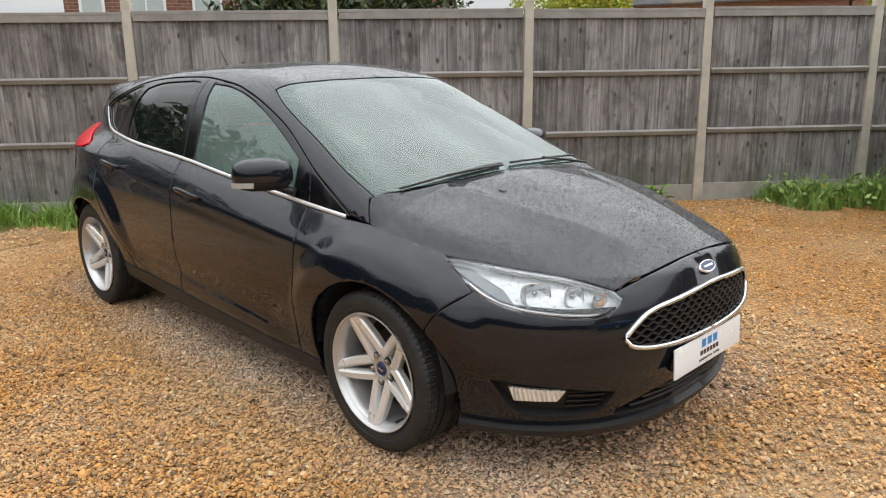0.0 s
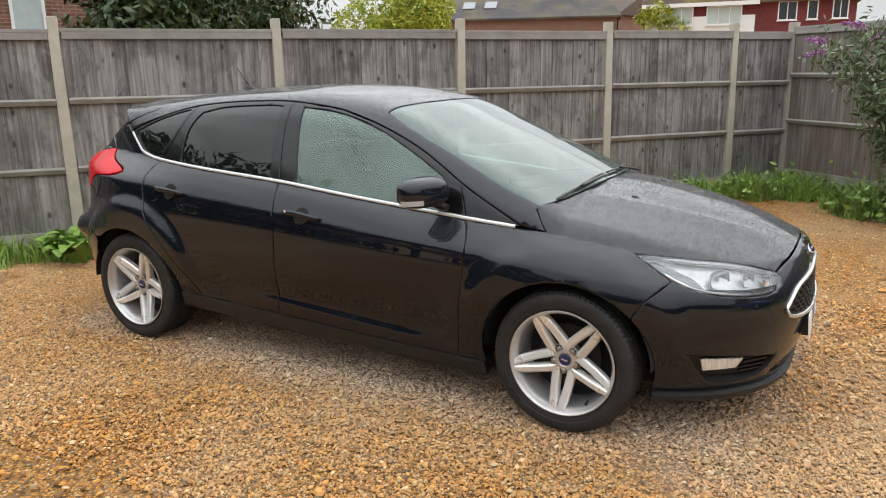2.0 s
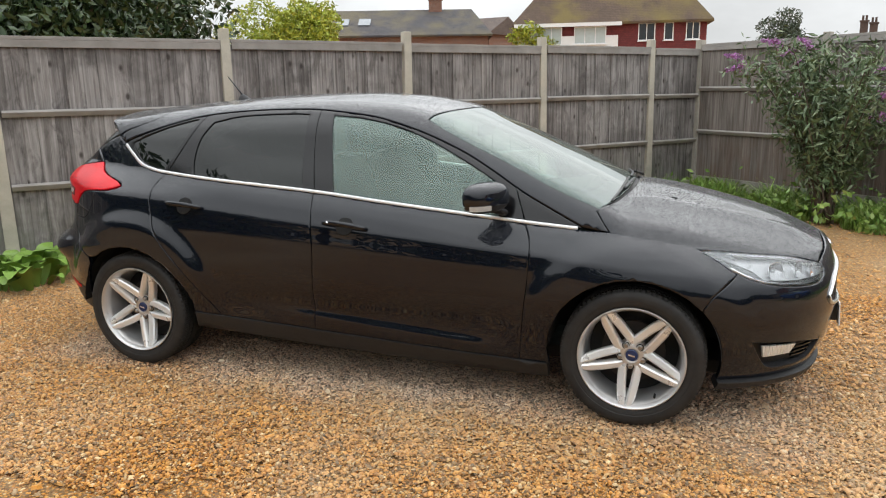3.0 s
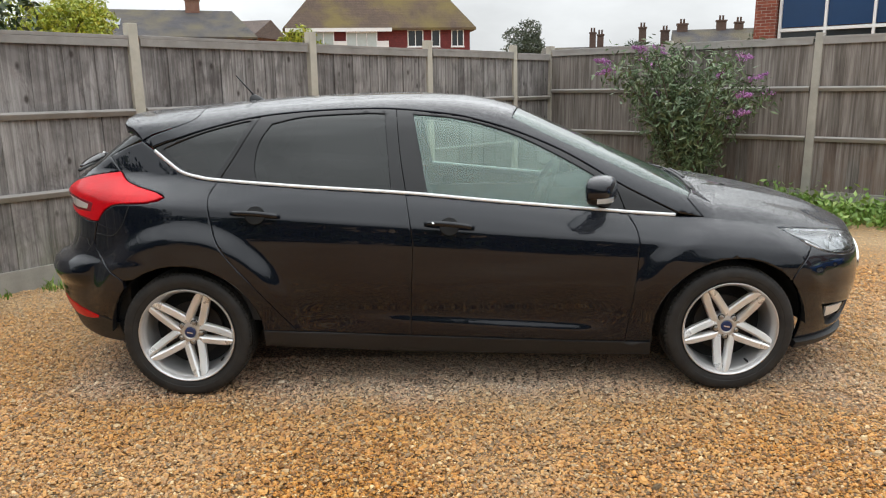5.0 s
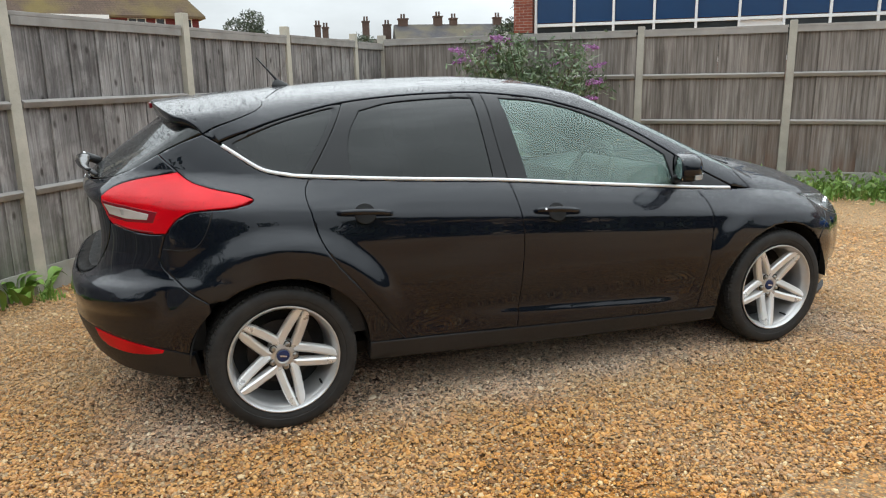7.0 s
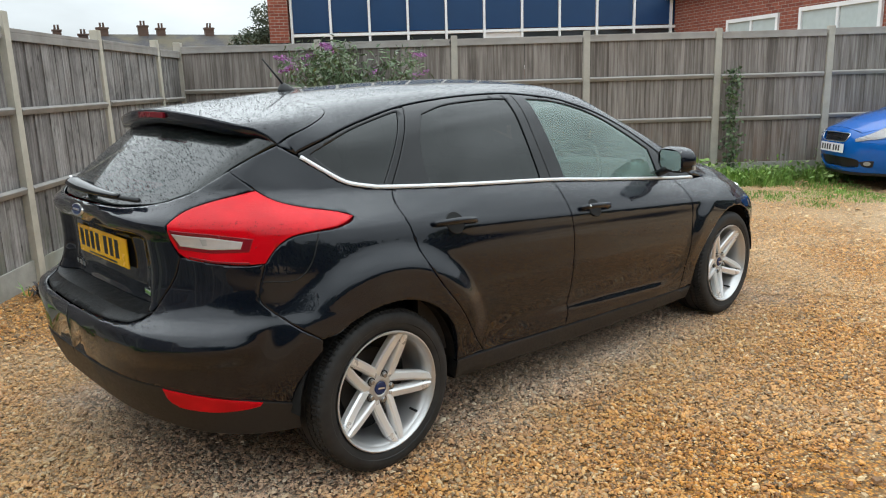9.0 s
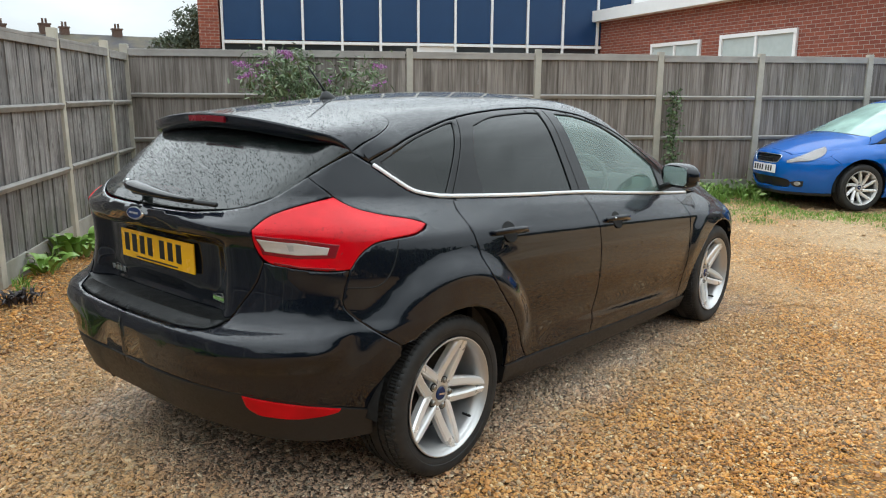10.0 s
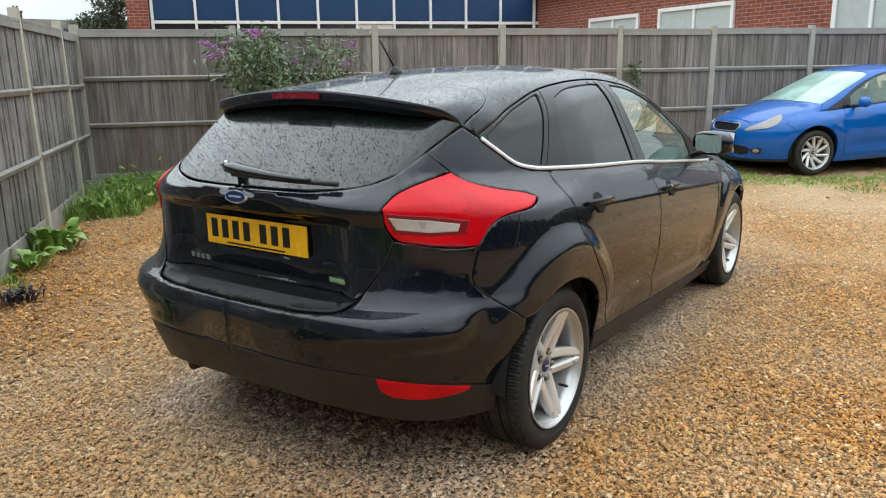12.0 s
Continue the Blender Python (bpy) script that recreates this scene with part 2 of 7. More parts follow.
def half_width(x, z):
    zb = belt(x)
    h = z - zb
    q = -h / (zb - 0.2)
    low = tab(q, 0, 0.797, 0.05, 0.835, 0.12, 0.868, 0.2, 0.889, 0.32, 0.904, 0.45, 0.906, 0.6, 0.900, 0.75, 0.887, 0.88, 0.868, 1.0, 0.84, 1.2, 0.77)
    up = 0.797 - 0.36 * h - 0.22 * h * h
    w = np.where(h > 0, up, low)
    # scooped flank between the arches, and flared arches
    w = w - 0.016 * bump(z, 0.40, 0.09) * ramp(x, -0.95, -0.6) * (1 - ramp(x, 0.6, 0.95))
    for hub, size in ((1.324, 0.021), (-1.315, 0.033)):
        w = w + size * (1 - ramp(np.hypot(x - hub, z - 0.33), 0.455, 0.56)) * ramp(z, 0.35, 0.6)
    # the shoulder crease along the doors, and a lower one above the sill
    ends = ramp(x, -1.15, -0.85) * (1 - ramp(x, 0.95, 1.25))
    w = w + 0.0085 * np.exp(-(np.hypot(z - (0.824 - 0.078 * x), 0.014) - 0.014) / 0.035) * ends
    under = z - (0.352 - 0.07 * x)
    w = w + 0.012 * (1 - ramp(under, 0, 0.05)) * (1 - ramp(-under, 0, 0.12)) * ramp(x, -0.70, -0.20) * (1 - ramp(x, 0.55, 0.80))
    # nose and tail in plan
    xf = tab(z, 0.15, 2.12, 0.25, 2.165, 0.35, 2.20, 0.5, 2.225, 0.6, 2.222, 0.7, 2.195, 0.76, 2.17, 0.85, 2.10, 1.0, 1.97)
    t = np.clip((x - 1.30) / (xf - 1.30), 0, 1)
    w = w * np.maximum(1 - t ** 2, 0) ** 0.377 - np.maximum(x - xf, 0) * 3
    xr = tab(z, 0.15, 1.98, 0.25, 2.05, 0.35, 2.10, 0.5, 2.145, 0.62, 2.15, 0.66, 2.145, 0.70, 2.075, 0.75, 2.045, 0.85, 2.03, 0.95, 2.037, 1.02, 2.062, 1.08, 2.06, 1.4, 2.06)
    t = np.clip((-x - 1.30) / (xr - 1.30), 0, 1)
    w = w * np.maximum(1 - t ** 2, 0) ** 0.266 - np.maximum(-x - xr, 0) * 3
    return w * (1 - 0.14 * ramp(-x, 0.7, 1.7) * ramp(h, -0.13, 0.0)) * (1 - 0.028 * ramp(x, 0.2, 1.1) * ramp(h, -0.13, 0.0))


def top_height(x, y, glass=True):
    y = np.abs(y)
    hood = tab(x, 0.8, 1.04, 1.15, 0.998, 1.45, 0.957, 1.8, 0.884, 2.0, 0.822, 2.12, 0.775, 2.25, 0.71) - (0.17 + 0.17 * ramp(x, 1.4, 2.1)) * y * y
    roof = tab(x, -1.75, 1.376, -1.345, 1.411, -1.0, 1.439, -0.7, 1.455, -0.3, 1.463, 0.0, 1.450, 0.25, 1.41, 0.6, 1.275, 1.0, 1.10, 1.3, 0.96) - (0.15 + 0.05 * ramp(-x, 1.0, 1.6)) * y * y
    tail = 1.335 + (x + 1.66) * 0.72 - 0.26 * y * y
    cabin = -smax(-roof, -tail, 0.02) if glass else roof
    return np.where(x > 0.8, np.maximum(hood, cabin), cabin)


def body(p):
    """Below nought inside the body, about metres."""
    x, y, z = p[..., 0], np.abs(p[..., 1]), p[..., 2]
    side = (y - half_width(x, z)) * 0.9
    return smax(side, (z - top_height(x, y)) * 0.9, 0.12 - 0.04 * ramp(x, 0.9, 1.3) - 0.045 * ramp(x, 1.75, 2.05) - 0.072 * ramp(-x, 1.26, 1.52))


def roof_skin(p):
    """The roof carried on backwards over the rear window, for the spoiler."""
    x, y, z = p[..., 0], np.abs(p[..., 1]), p[..., 2]
    return smax((y - half_width(x, z)) * 0.9, (z - top_height(x, y, False)) * 0.9, 0.12 - 0.072 * ramp(-x, 1.26, 1.52))


def cast(origin, way, near, far, steps=48, surface=body):
    """Where rays first come from outside into the body: places along way, from far to near."""
    origin, way = np.broadcast_arrays(np.asarray(origin, float), np.asarray(way, float))
    n = len(origin)
    hi = np.full(n, float(far))
    lo = np.full(n, float(near))
    found = np.zeros(n, bool)
    step = (far - near) / steps
    for k in range(steps):
        d = far - (k + 1) * step
        inside = surface(origin + way * d) < 0
        fresh = inside & ~found
        lo[fresh], hi[fresh] = d, d + step
        found |= inside
    for _ in range(26):
        mid = (lo + hi) / 2
        inside = surface(origin + way * mid[:, None]) < 0
        lo, hi = np.where(inside, mid, lo), np.where(inside, hi, mid)
    return origin + way * ((lo + hi) / 2)[:, None], found


def slope(p, surface=body):
    """Outward unit normals of the surface at p."""
    e = 0.004
    g = np.stack([surface(p + np.eye(3)[i] * e) - surface(p - np.eye(3)[i] * e) for i in range(3)], -1)
    return g / np.maximum(np.linalg.norm(g, axis=-1, keepdims=True), 1e-9)
# ---- small tools: curves, panels on a surface, meshes ----


def spline(points, step=0.02, closed=False):
    """A smooth curve through the points, in even steps."""
    p = np.array(points, float)
    if len(p) == 2 and not closed:
        n = max(1, int(np.linalg.norm(p[1] - p[0]) / step))
        return p[0] + (p[1] - p[0]) * np.linspace(0, 1, n + 1)[:, None]
    ext = np.vstack((p[-1], p, p[0], p[1])) if closed else np.vstack((2 * p[0] - p[1], p, 2 * p[-1] - p[-2]))
    out = []
    for i in range(1, len(ext) - 2):
        a, b, c, d = ext[i - 1:i + 3]
        n = max(1, int(np.linalg.norm(c - b) / step))
        for s in np.arange(n) / n:
            out.append(0.5 * (2 * b + (c - a) * s + (2 * a - 5 * b + 4 * c - d) * s * s + (3 * b - a - 3 * c + d) * s ** 3))
    if not closed:
        out.append(ext[-2])
    return np.array(out)


def outline(*curves, step=0.02):
    """A closed line of several smooth curves with corners between them."""
    out = []
    for c in curves:
        for q in spline(c, step):
            if not out or np.linalg.norm(q - out[-1]) > 1e-5:
                out.append(q)
    if np.linalg.norm(out[0] - out[-1]) < 1e-4:
        out.pop()
    return np.array(out)


def area(poly):
    x, y = poly[:, 0], poly[:, 1]
    return 0.5 * np.sum(x * np.roll(y, -1) - np.roll(x, -1) * y)


def inset(poly, d):
    """The polygon drawn in by d (counter-clockwise)."""
    e = np.roll(poly, -1, 0) - poly
    e /= np.maximum(np.linalg.norm(e, axis=1, keepdims=True), 1e-9)
    n = np.stack((-e[:, 1], e[:, 0]), 1)
    m = n + np.roll(n, 1, 0)
    m /= np.maximum((m * m).sum(1, keepdims=True) / 2, 0.45)
    return poly + m * d


def inside(points, poly):
    x, y = points[:, 0][:, None], points[:, 1][:, None]
    a, b = poly, np.roll(poly, -1, 0)
    cross = (a[:, 1] > y) != (b[:, 1] > y)
    at = a[:, 0] + (y - a[:, 1]) / np.where(b[:, 1] == a[:, 1], 1e-12, b[:, 1] - a[:, 1]) * (b[:, 0] - a[:, 0])
    return (np.sum(cross & (x < at), 1) % 2) == 1


def near_line(points, poly, d):
    a, b = poly, np.roll(poly, -1, 0)
    ab = b - a
    out = np.zeros(len(points), bool)
    for k in range(0, len(points), 4000):
        p = points[k:k + 4000, None]
        s = np.clip(((p - a) * ab).sum(-1) / np.maximum((ab * ab).sum(-1), 1e-12), 0, 1)
        out[k:k + 4000] = (np.linalg.norm(p - a - s[..., None] * ab, axis=-1) < d).any(1)
    return out


AXIS = 1.35


def to_flat(points, view):
    """Places near the body as coordinates of a view: side (x, z), top (x, y), front or rear (angle, z)."""
    p = np.asarray(points, float)
    if view == "side":
        return p[:, [0, 2]]
    if view == "top":
        return p[:, [0, 1]]
    ahead = 1 if view == "front" else -1
    return np.stack((0.85 * np.arctan2(p[:, 1], ahead * p[:, 0] - AXIS), p[:, 2]), 1)


def onto(flat, view, surface=body, left=False):
    """From a view's coordinates onto the surface: places and normals."""
    u, v = flat[:, 0], flat[:, 1]
    o = np.zeros(len(u))
    if view == "side":
        origin, way, far = np.stack((u, o, v), 1), np.tile((0, 1.0 if left else -1.0, 0), (len(u), 1)), 1.1
    elif view == "top":
        origin, way, far = np.stack((u, v, o + 0.2), 1), np.tile((0, 0, 1.0), (len(u), 1)), 1.45
    else:
        ahead = 1 if view == "front" else -1
        origin = np.stack((o + ahead * AXIS, o, v), 1)
        way, far = np.stack((ahead * np.cos(u / 0.85), np.sin(u / 0.85), o), 1), 1.15
    p, _ = cast(origin, way, 0, far, 60, surface)
    return p, slope(p, surface)


def link(name, verts, faces, material, parent=None, normals=None, smooth=True, label=""):
    """A mesh object, under parent where one is given; normals: one for each corner of the faces."""
    me = bpy.data.meshes.new(name)
    me.from_pydata([tuple(map(float, v)) for v in verts], [], [tuple(int(i) for i in f) for f in faces])
    for m in (material if isinstance(material, (list, tuple)) else [material]):
        me.materials.append(m)
    if smooth:
        me.polygons.foreach_set("use_smooth", [True] * len(me.polygons))
    if normals is not None:
        me.normals_split_custom_set([tuple(map(float, n)) for n in normals])
    ob = new(name, me)
    ob.parent = parent
    if label:
        tagged(ob, label)
    return ob


def part(name, bm, material, parent=None, label="", smooth=None):
    """Links a bmesh as one mesh object, under a thing or a part. smooth: the angle in degrees under which edges are smooth."""
    me = bpy.data.meshes.new(name)
    bm.to_mesh(me)
    bm.free()
    for m in (material if isinstance(material, (list, tuple)) else [material]):
        me.materials.append(m)
    if smooth:
        me.polygons.foreach_set("use_smooth", [True] * len(me.polygons))
        me.set_sharp_from_angle(angle=radians(smooth))
    ob = new(name, me)
    ob.parent = parent
    if label:
        tagged(ob, label)
    return ob


def panel(name, line, view, material, parent=None, label="", gap=0.0014, depth=0.02, grid=0.03, holes=(), lift=0.0, surface=body, mirror=False, roll=0.0015, open_edge=False):
    """A sheet that follows the surface inside a closed line of places, with rolled and turned-in edges; holes are lines too.
    mirror: the twin on the other side of the car."""
    flat = to_flat(line, view)
    if area(flat) < 0:
        flat = flat[::-1]
    rings = [inset(flat, gap)] if gap else [flat]
    for h in holes:
        hf = to_flat(h, view)
        rings.append(inset(hf[::-1] if area(hf) > 0 else hf, gap) if gap else (hf[::-1] if area(hf) > 0 else hf))
    pts, edges, edge_of = [], [], []
    for r in rings:
        base = len(pts)
        pts += list(r)
        edges += [(base + i, base + (i + 1) % len(r)) for i in range(len(r))]
    nb = len(pts)
    if roll:
        for r in rings:
            q = inset(r, 0.004)
            keep = ~near_line(q, rings[0], 0.0028)
            for h in rings[1:]:
                keep &= ~near_line(q, h, 0.0028)
            pts += list(q[keep])
    lo, hi = flat.min(0), flat.max(0)
    gx, gy = np.meshgrid(np.arange(lo[0] + grid / 2, hi[0], grid), np.arange(lo[1] + grid / 2, hi[1], grid))
    g = np.stack((gx.ravel(), gy.ravel()), 1)
    if len(g):
        g = g[inside(g, rings[0]) & ~near_line(g, rings[0], grid * 0.4)]
        for h in rings[1:]:
            g = g[~inside(g, h) & ~near_line(g, h, grid * 0.4)]
        pts += list(g)
    from mathutils.geometry import delaunay_2d_cdt
    vo, _, fo, orig, _, _ = delaunay_2d_cdt([Vector(p) for p in pts], edges, [], 0, 1e-6)
    vo = np.array([tuple(v) for v in vo])
    fo = np.array([f for f in fo if len(f) == 3])
    mid = vo[fo].mean(1)
    ok = inside(mid, rings[0])
    for h in rings[1:]:
        ok &= ~inside(mid, h)
    fo = fo[ok]
    p, n = onto(vo, view, surface)
    p = p + n * lift
    rim = np.zeros(len(vo), bool)
    for i, o in enumerate(orig):
        rim[i] = any(k < nb for k in o)
    # faces outward
    fn = np.cross(p[fo[:, 1]] - p[fo[:, 0]], p[fo[:, 2]] - p[fo[:, 0]])
    flip = (fn * n[fo[:, 0]]).sum(1) < 0
    fo[flip] = fo[flip][:, ::-1]
    count = {}
    for f in fo:
        for a, b in ((f[0], f[1]), (f[1], f[2]), (f[2], f[0])):
            count[(a, b)] = 1
    border = [(a, b) for a, b in count if (b, a) not in count]
    pn = n.copy()
    if roll:
        tilt = np.zeros_like(p)
        for a, b in border:
            e = p[b] - p[a]
            out = np.cross(e, n[a])
            out /= max(np.linalg.norm(out), 1e-9)
            tilt[a] += out
            tilt[b] += out
        on = np.linalg.norm(tilt, axis=1) > 1e-6
        tilt[on] /= np.linalg.norm(tilt[on], axis=1, keepdims=True)
        pn[on] = n[on] + 0.8 * tilt[on]
        pn[on] /= np.linalg.norm(pn[on], axis=1, keepdims=True)
        p = p - n * roll * on[:, None]
    verts, faces, loops = list(p), [tuple(f) for f in fo], [pn[i] for f in fo for i in f]
    if depth and not open_edge:
        inner = {}
        for a, b in border:
            for k in (a, b):
                if k not in inner:
                    inner[k] = len(verts)
                    verts.append(p[k] - n[k] * depth)
            quad = (b, a, inner[a], inner[b])
            out = np.cross(p[b] - p[a], n[a])
            out /= max(np.linalg.norm(out), 1e-9)
            faces.append(quad)
            loops += [out] * 4
    verts, loops = np.array(verts), np.array(loops)
    ob = link(name, verts, faces, material, parent, loops, label=label)
    if mirror:
        faces2, loops2, k = [], [], 0
        for f in faces:
            m = len(f)
            faces2.append(tuple(f[::-1]))
            loops2 += [loops[k + i] * (1, -1, 1) for i in range(m - 1, -1, -1)]
            k += m
        twin = link(name, verts * (1, -1, 1), faces2, material, parent, loops2, label=label)
        return ob, twin
    return ob


def sweep(points, section, closed=False, up=(0, 0, 1), scale=None):
    """A bar of the given flat section (list of (side, up)) along places."""
    p = np.array(points, float)
    n = len(p)
    t = (np.roll(p, -1, 0) - np.roll(p, 1, 0)) if closed else np.gradient(p, axis=0)
    t /= np.maximum(np.linalg.norm(t, axis=1, keepdims=True), 1e-9)
    ups = np.broadcast_to(np.asarray(up, float), p.shape)
    s = np.cross(t, ups)
    s /= np.maximum(np.linalg.norm(s, axis=1, keepdims=True), 1e-9)
    u = np.cross(s, t)
    k = len(section)
    verts, faces = [], []
    for i in range(n):
        c = 1 if scale is None else scale[i]
        for a, b in section:
            verts.append(p[i] + (s[i] * a + u[i] * b) * c)
    for i in range(n if closed else n - 1):
        j = (i + 1) % n
        for m in range(k):
            q = (m + 1) % k
            faces.append((i * k + m, i * k + q, j * k + q, j * k + m))
    if not closed:
        faces.append(tuple(range(k - 1, -1, -1)))
        faces.append(tuple((n - 1) * k + m for m in range(k)))
    return verts, faces


def ring(r, n=8, flat=1.0):
    return [(r * math.cos(2 * math.pi * i / n), flat * r * math.sin(2 * math.pi * i / n)) for i in range(n)]


def bar(name, points, r, material, parent=None, label="", n=8, closed=False, up=(0, 0, 1), flat=1.0, scale=None):
    v, f = sweep(points, ring(r, n, flat), closed, up, scale)
    return link(name, v, f, material, parent, label=label)


def lathe(profile, n=48, turn=2 * math.pi):
    """Turns (radius, along) pairs about the y axis."""
    v, f = [], []
    k = len(profile)
    for i in range(n):
        a = turn * i / n
        for r, y in profile:
            v.append((r * math.cos(a), y, r * math.sin(a)))
    for i in range(n):
        for m in range(k - 1):
            f.append((i * k + m, i * k + m + 1, (i + 1) % n * k + m + 1, (i + 1) % n * k + m))
    return v, f


def box_bm(sx, sy, sz, m=Matrix(), bevel=0.0, bm=None, segments=2):
    """A block with rounded edges in a bmesh."""
    own = bmesh.new()
    bmesh.ops.create_cube(own, size=1, matrix=Matrix.Diagonal((sx, sy, sz, 1)))
    if bevel:
        bmesh.ops.bevel(own, geom=list(own.edges), offset=bevel, segments=segments, affect="EDGES", profile=0.7)
    bmesh.ops.transform(own, matrix=m, verts=own.verts)
    if bm is None:
        return own
    me = bpy.data.meshes.new("join")
    own.to_mesh(me)
    own.free()
    bm.from_mesh(me)
    bpy.data.meshes.remove(me)
    return bm


def empty(name, m=Matrix(), label="", category="", group="", kind=""):
    ob = new(name)
    ob.empty_display_size = 0.2
    ob.matrix_world = m
    return tagged(ob, label, category, group, kind)
# ---- materials of the place ----


def gravel_colors(k, fac):
    return k.ramp(fac, (0.0, (0.055, 0.033, 0.018)), (0.10, (0.19, 0.076, 0.022)), (0.22, (0.39, 0.152, 0.026)), (0.34, (0.55, 0.225, 0.032)), (0.45, (0.63, 0.315, 0.070)), (0.56, (0.37, 0.165, 0.050)), (0.67, (0.64, 0.265, 0.030)), (0.79, (0.58, 0.340, 0.120)), (0.90, (0.20, 0.122, 0.066)), (1.0, (0.82, 0.60, 0.32)))


def dry_mask(k):
    """Stones that the parked car keeps dry, and those that the rain has not washed: paler and greyer."""
    at = k.n("SeparateXYZ", Vector=k.n("NewGeometry").outputs["Position"])
    wob = k.span(k.noise(2.2, 4, at=k.n("NewGeometry").outputs["Position"]), 0.3, 0.7, -0.16, 0.16)
    ax = k.math("ADD", k.math("ABSOLUTE", at.outputs[0]), wob)
    ay = k.math("ADD", k.math("ABSOLUTE", at.outputs[1]), wob)
    return k.math("MULTIPLY", k.span(ax, 1.80, 2.25, 1, 0), k.span(ay, 0.72, 1.08, 1, 0), True)


def pale_mask(k, pos):
    """Paler, drier gravel in patches and towards both ends of the yard."""
    x = k.n("SeparateXYZ", Vector=pos).outputs[0]
    ends_ = k.math("ADD", k.span(x, -1.2, -2.6, 0, 0.5), k.span(x, 2.4, 4.6, 0, 0.8))
    return k.math("ADD", k.span(k.noise(0.55, 5, at=pos), 0.42, 0.66), ends_)


def stone_material():
    k = Nodes("flint_gravel", rough=0.5, Specular_IOR_Level=0.28)
    col = gravel_colors(k, k.island())
    col = k.mix(k.span(k.noise(90, 4), 0.3, 0.75, 0, 0.35), col, k.mix(0.5, col, (0.62, 0.48, 0.28)))
    pos = k.n("NewGeometry").outputs["Position"]
    pale = pale_mask(k, pos)
    col = k.mix(k.math("MULTIPLY", pale, 0.60, True), col, k.mix(0.66, col, (0.62, 0.49, 0.32)))
    grey = k.n("HueSaturation", Saturation=0.66, Value=1.10, Color=col).outputs[0]
    col = k.mix(dry_mask(k), col, grey)
    k.set("Base Color", col)
    k.set("Roughness", k.span(k.noise(1.3, 3, at=pos), 0.35, 0.65, 0.36, 0.62))
    k.bump(k.noise(220, 3), 0.25, 0.002)
    return k.m


def ground_material():
    k = Nodes("gravel_bed", rough=0.65, Specular_IOR_Level=0.25)
    pos = k.n("NewGeometry").outputs["Position"]
    v = k.n("TexVoronoi", Vector=pos, Scale=78.0, Randomness=0.95)
    lot = k.n("SeparateColor", Color=v.outputs["Color"]).outputs[0]
    col = gravel_colors(k, lot)
    gap = k.span(v.outputs["Distance"], 0.35, 0.75)
    col = k.mix(gap, col, (0.17, 0.095, 0.035))
    pale = pale_mask(k, pos)
    col = k.mix(k.math("MULTIPLY", pale, 0.55, True), col, k.mix(0.60, col, (0.58, 0.45, 0.29)))
    sand = k.span(k.noise(0.9, 3, at=k.n("Mapping", Vector=pos, Location=(3.1, 1.7, 0)).outputs[0]), 0.66, 0.72)
    col = k.mix(k.math("MULTIPLY", sand, 0.8), col, (0.36, 0.24, 0.13))
    grey = k.n("HueSaturation", Saturation=0.6, Value=1.15, Color=col).outputs[0]
    col = k.mix(dry_mask(k), col, grey)
    k.set("Base Color", k.n("HueSaturation", Value=0.92, Color=col).outputs[0])
    k.bump(k.math("SUBTRACT", 1.0, v.outputs["Distance"]), 0.8, 0.012)
    return k.m


def fence_wood():
    """Weathered grey boards with dark streaks and knots; each board its own tone."""
    k = Nodes("weathered_fence_board", rough=0.85)
    r = k.random()
    obj = k.n("TexCoord").outputs["Object"]
    shift = k.n("CombineXYZ", X=k.math("MULTIPLY", r, 37.0), Y=k.math("MULTIPLY", r, 11.0), Z=k.math("MULTIPLY", r, 23.0)).outputs[0]
    at = k.n("VectorMath", i0=obj, i1=shift).outputs[0]
    stretch_ = k.n("Mapping", Vector=at, Scale=(38, 38, 1.3)).outputs[0]
    grain = k.noise(1.0, 6, 0.65, stretch_, 0.6)
    tone = k.mix(k.math("POWER", r, 1.6), (0.335, 0.312, 0.298), (0.165, 0.151, 0.144))
    col = k.mix(k.span(grain, 0.36, 0.62), k.mix(0.55, tone, (0.04, 0.034, 0.031)), k.mix(0.32, tone, (0.46, 0.44, 0.43)))
    blot = k.noise(1.0, 6, 0.65, k.n("Mapping", Vector=at, Scale=(9, 9, 3.2)).outputs[0], 0.8)
    col = k.mix(k.span(blot, 0.50, 0.70, 0, 0.72), col, (0.05, 0.042, 0.04))
    knot = k.n("TexVoronoi", Vector=k.n("Mapping", Vector=at, Scale=(8.0, 8.0, 4.2)).outputs[0], Scale=1.0).outputs["Distance"]
    col = k.mix(k.span(knot, 0.07, 0.17, 0.85, 0), col, (0.03, 0.022, 0.018))
    stain = k.noise(1.0, 5, 0.6, k.n("Mapping", Vector=k.n("NewGeometry").outputs["Position"], Scale=(1.5, 1.5, 2.0)).outputs[0], 0.5)
    col = k.mix(k.span(stain, 0.44, 0.62, 0, 0.62), col, k.mix(0.72, col, (0.035, 0.028, 0.026)))
    low = k.n("SeparateXYZ", Vector=k.n("NewGeometry").outputs["Position"]).outputs[2]
    green = k.math("MULTIPLY", k.span(low, 0.2, 0.75, 0.45, 0), k.span(k.noise(3.0, 4, at=at), 0.42, 0.6), True)
    col = k.mix(green, col, (0.10, 0.115, 0.06))
    k.set("Base Color", col)
    k.bump(grain, 0.5, 0.004)
    return k.m


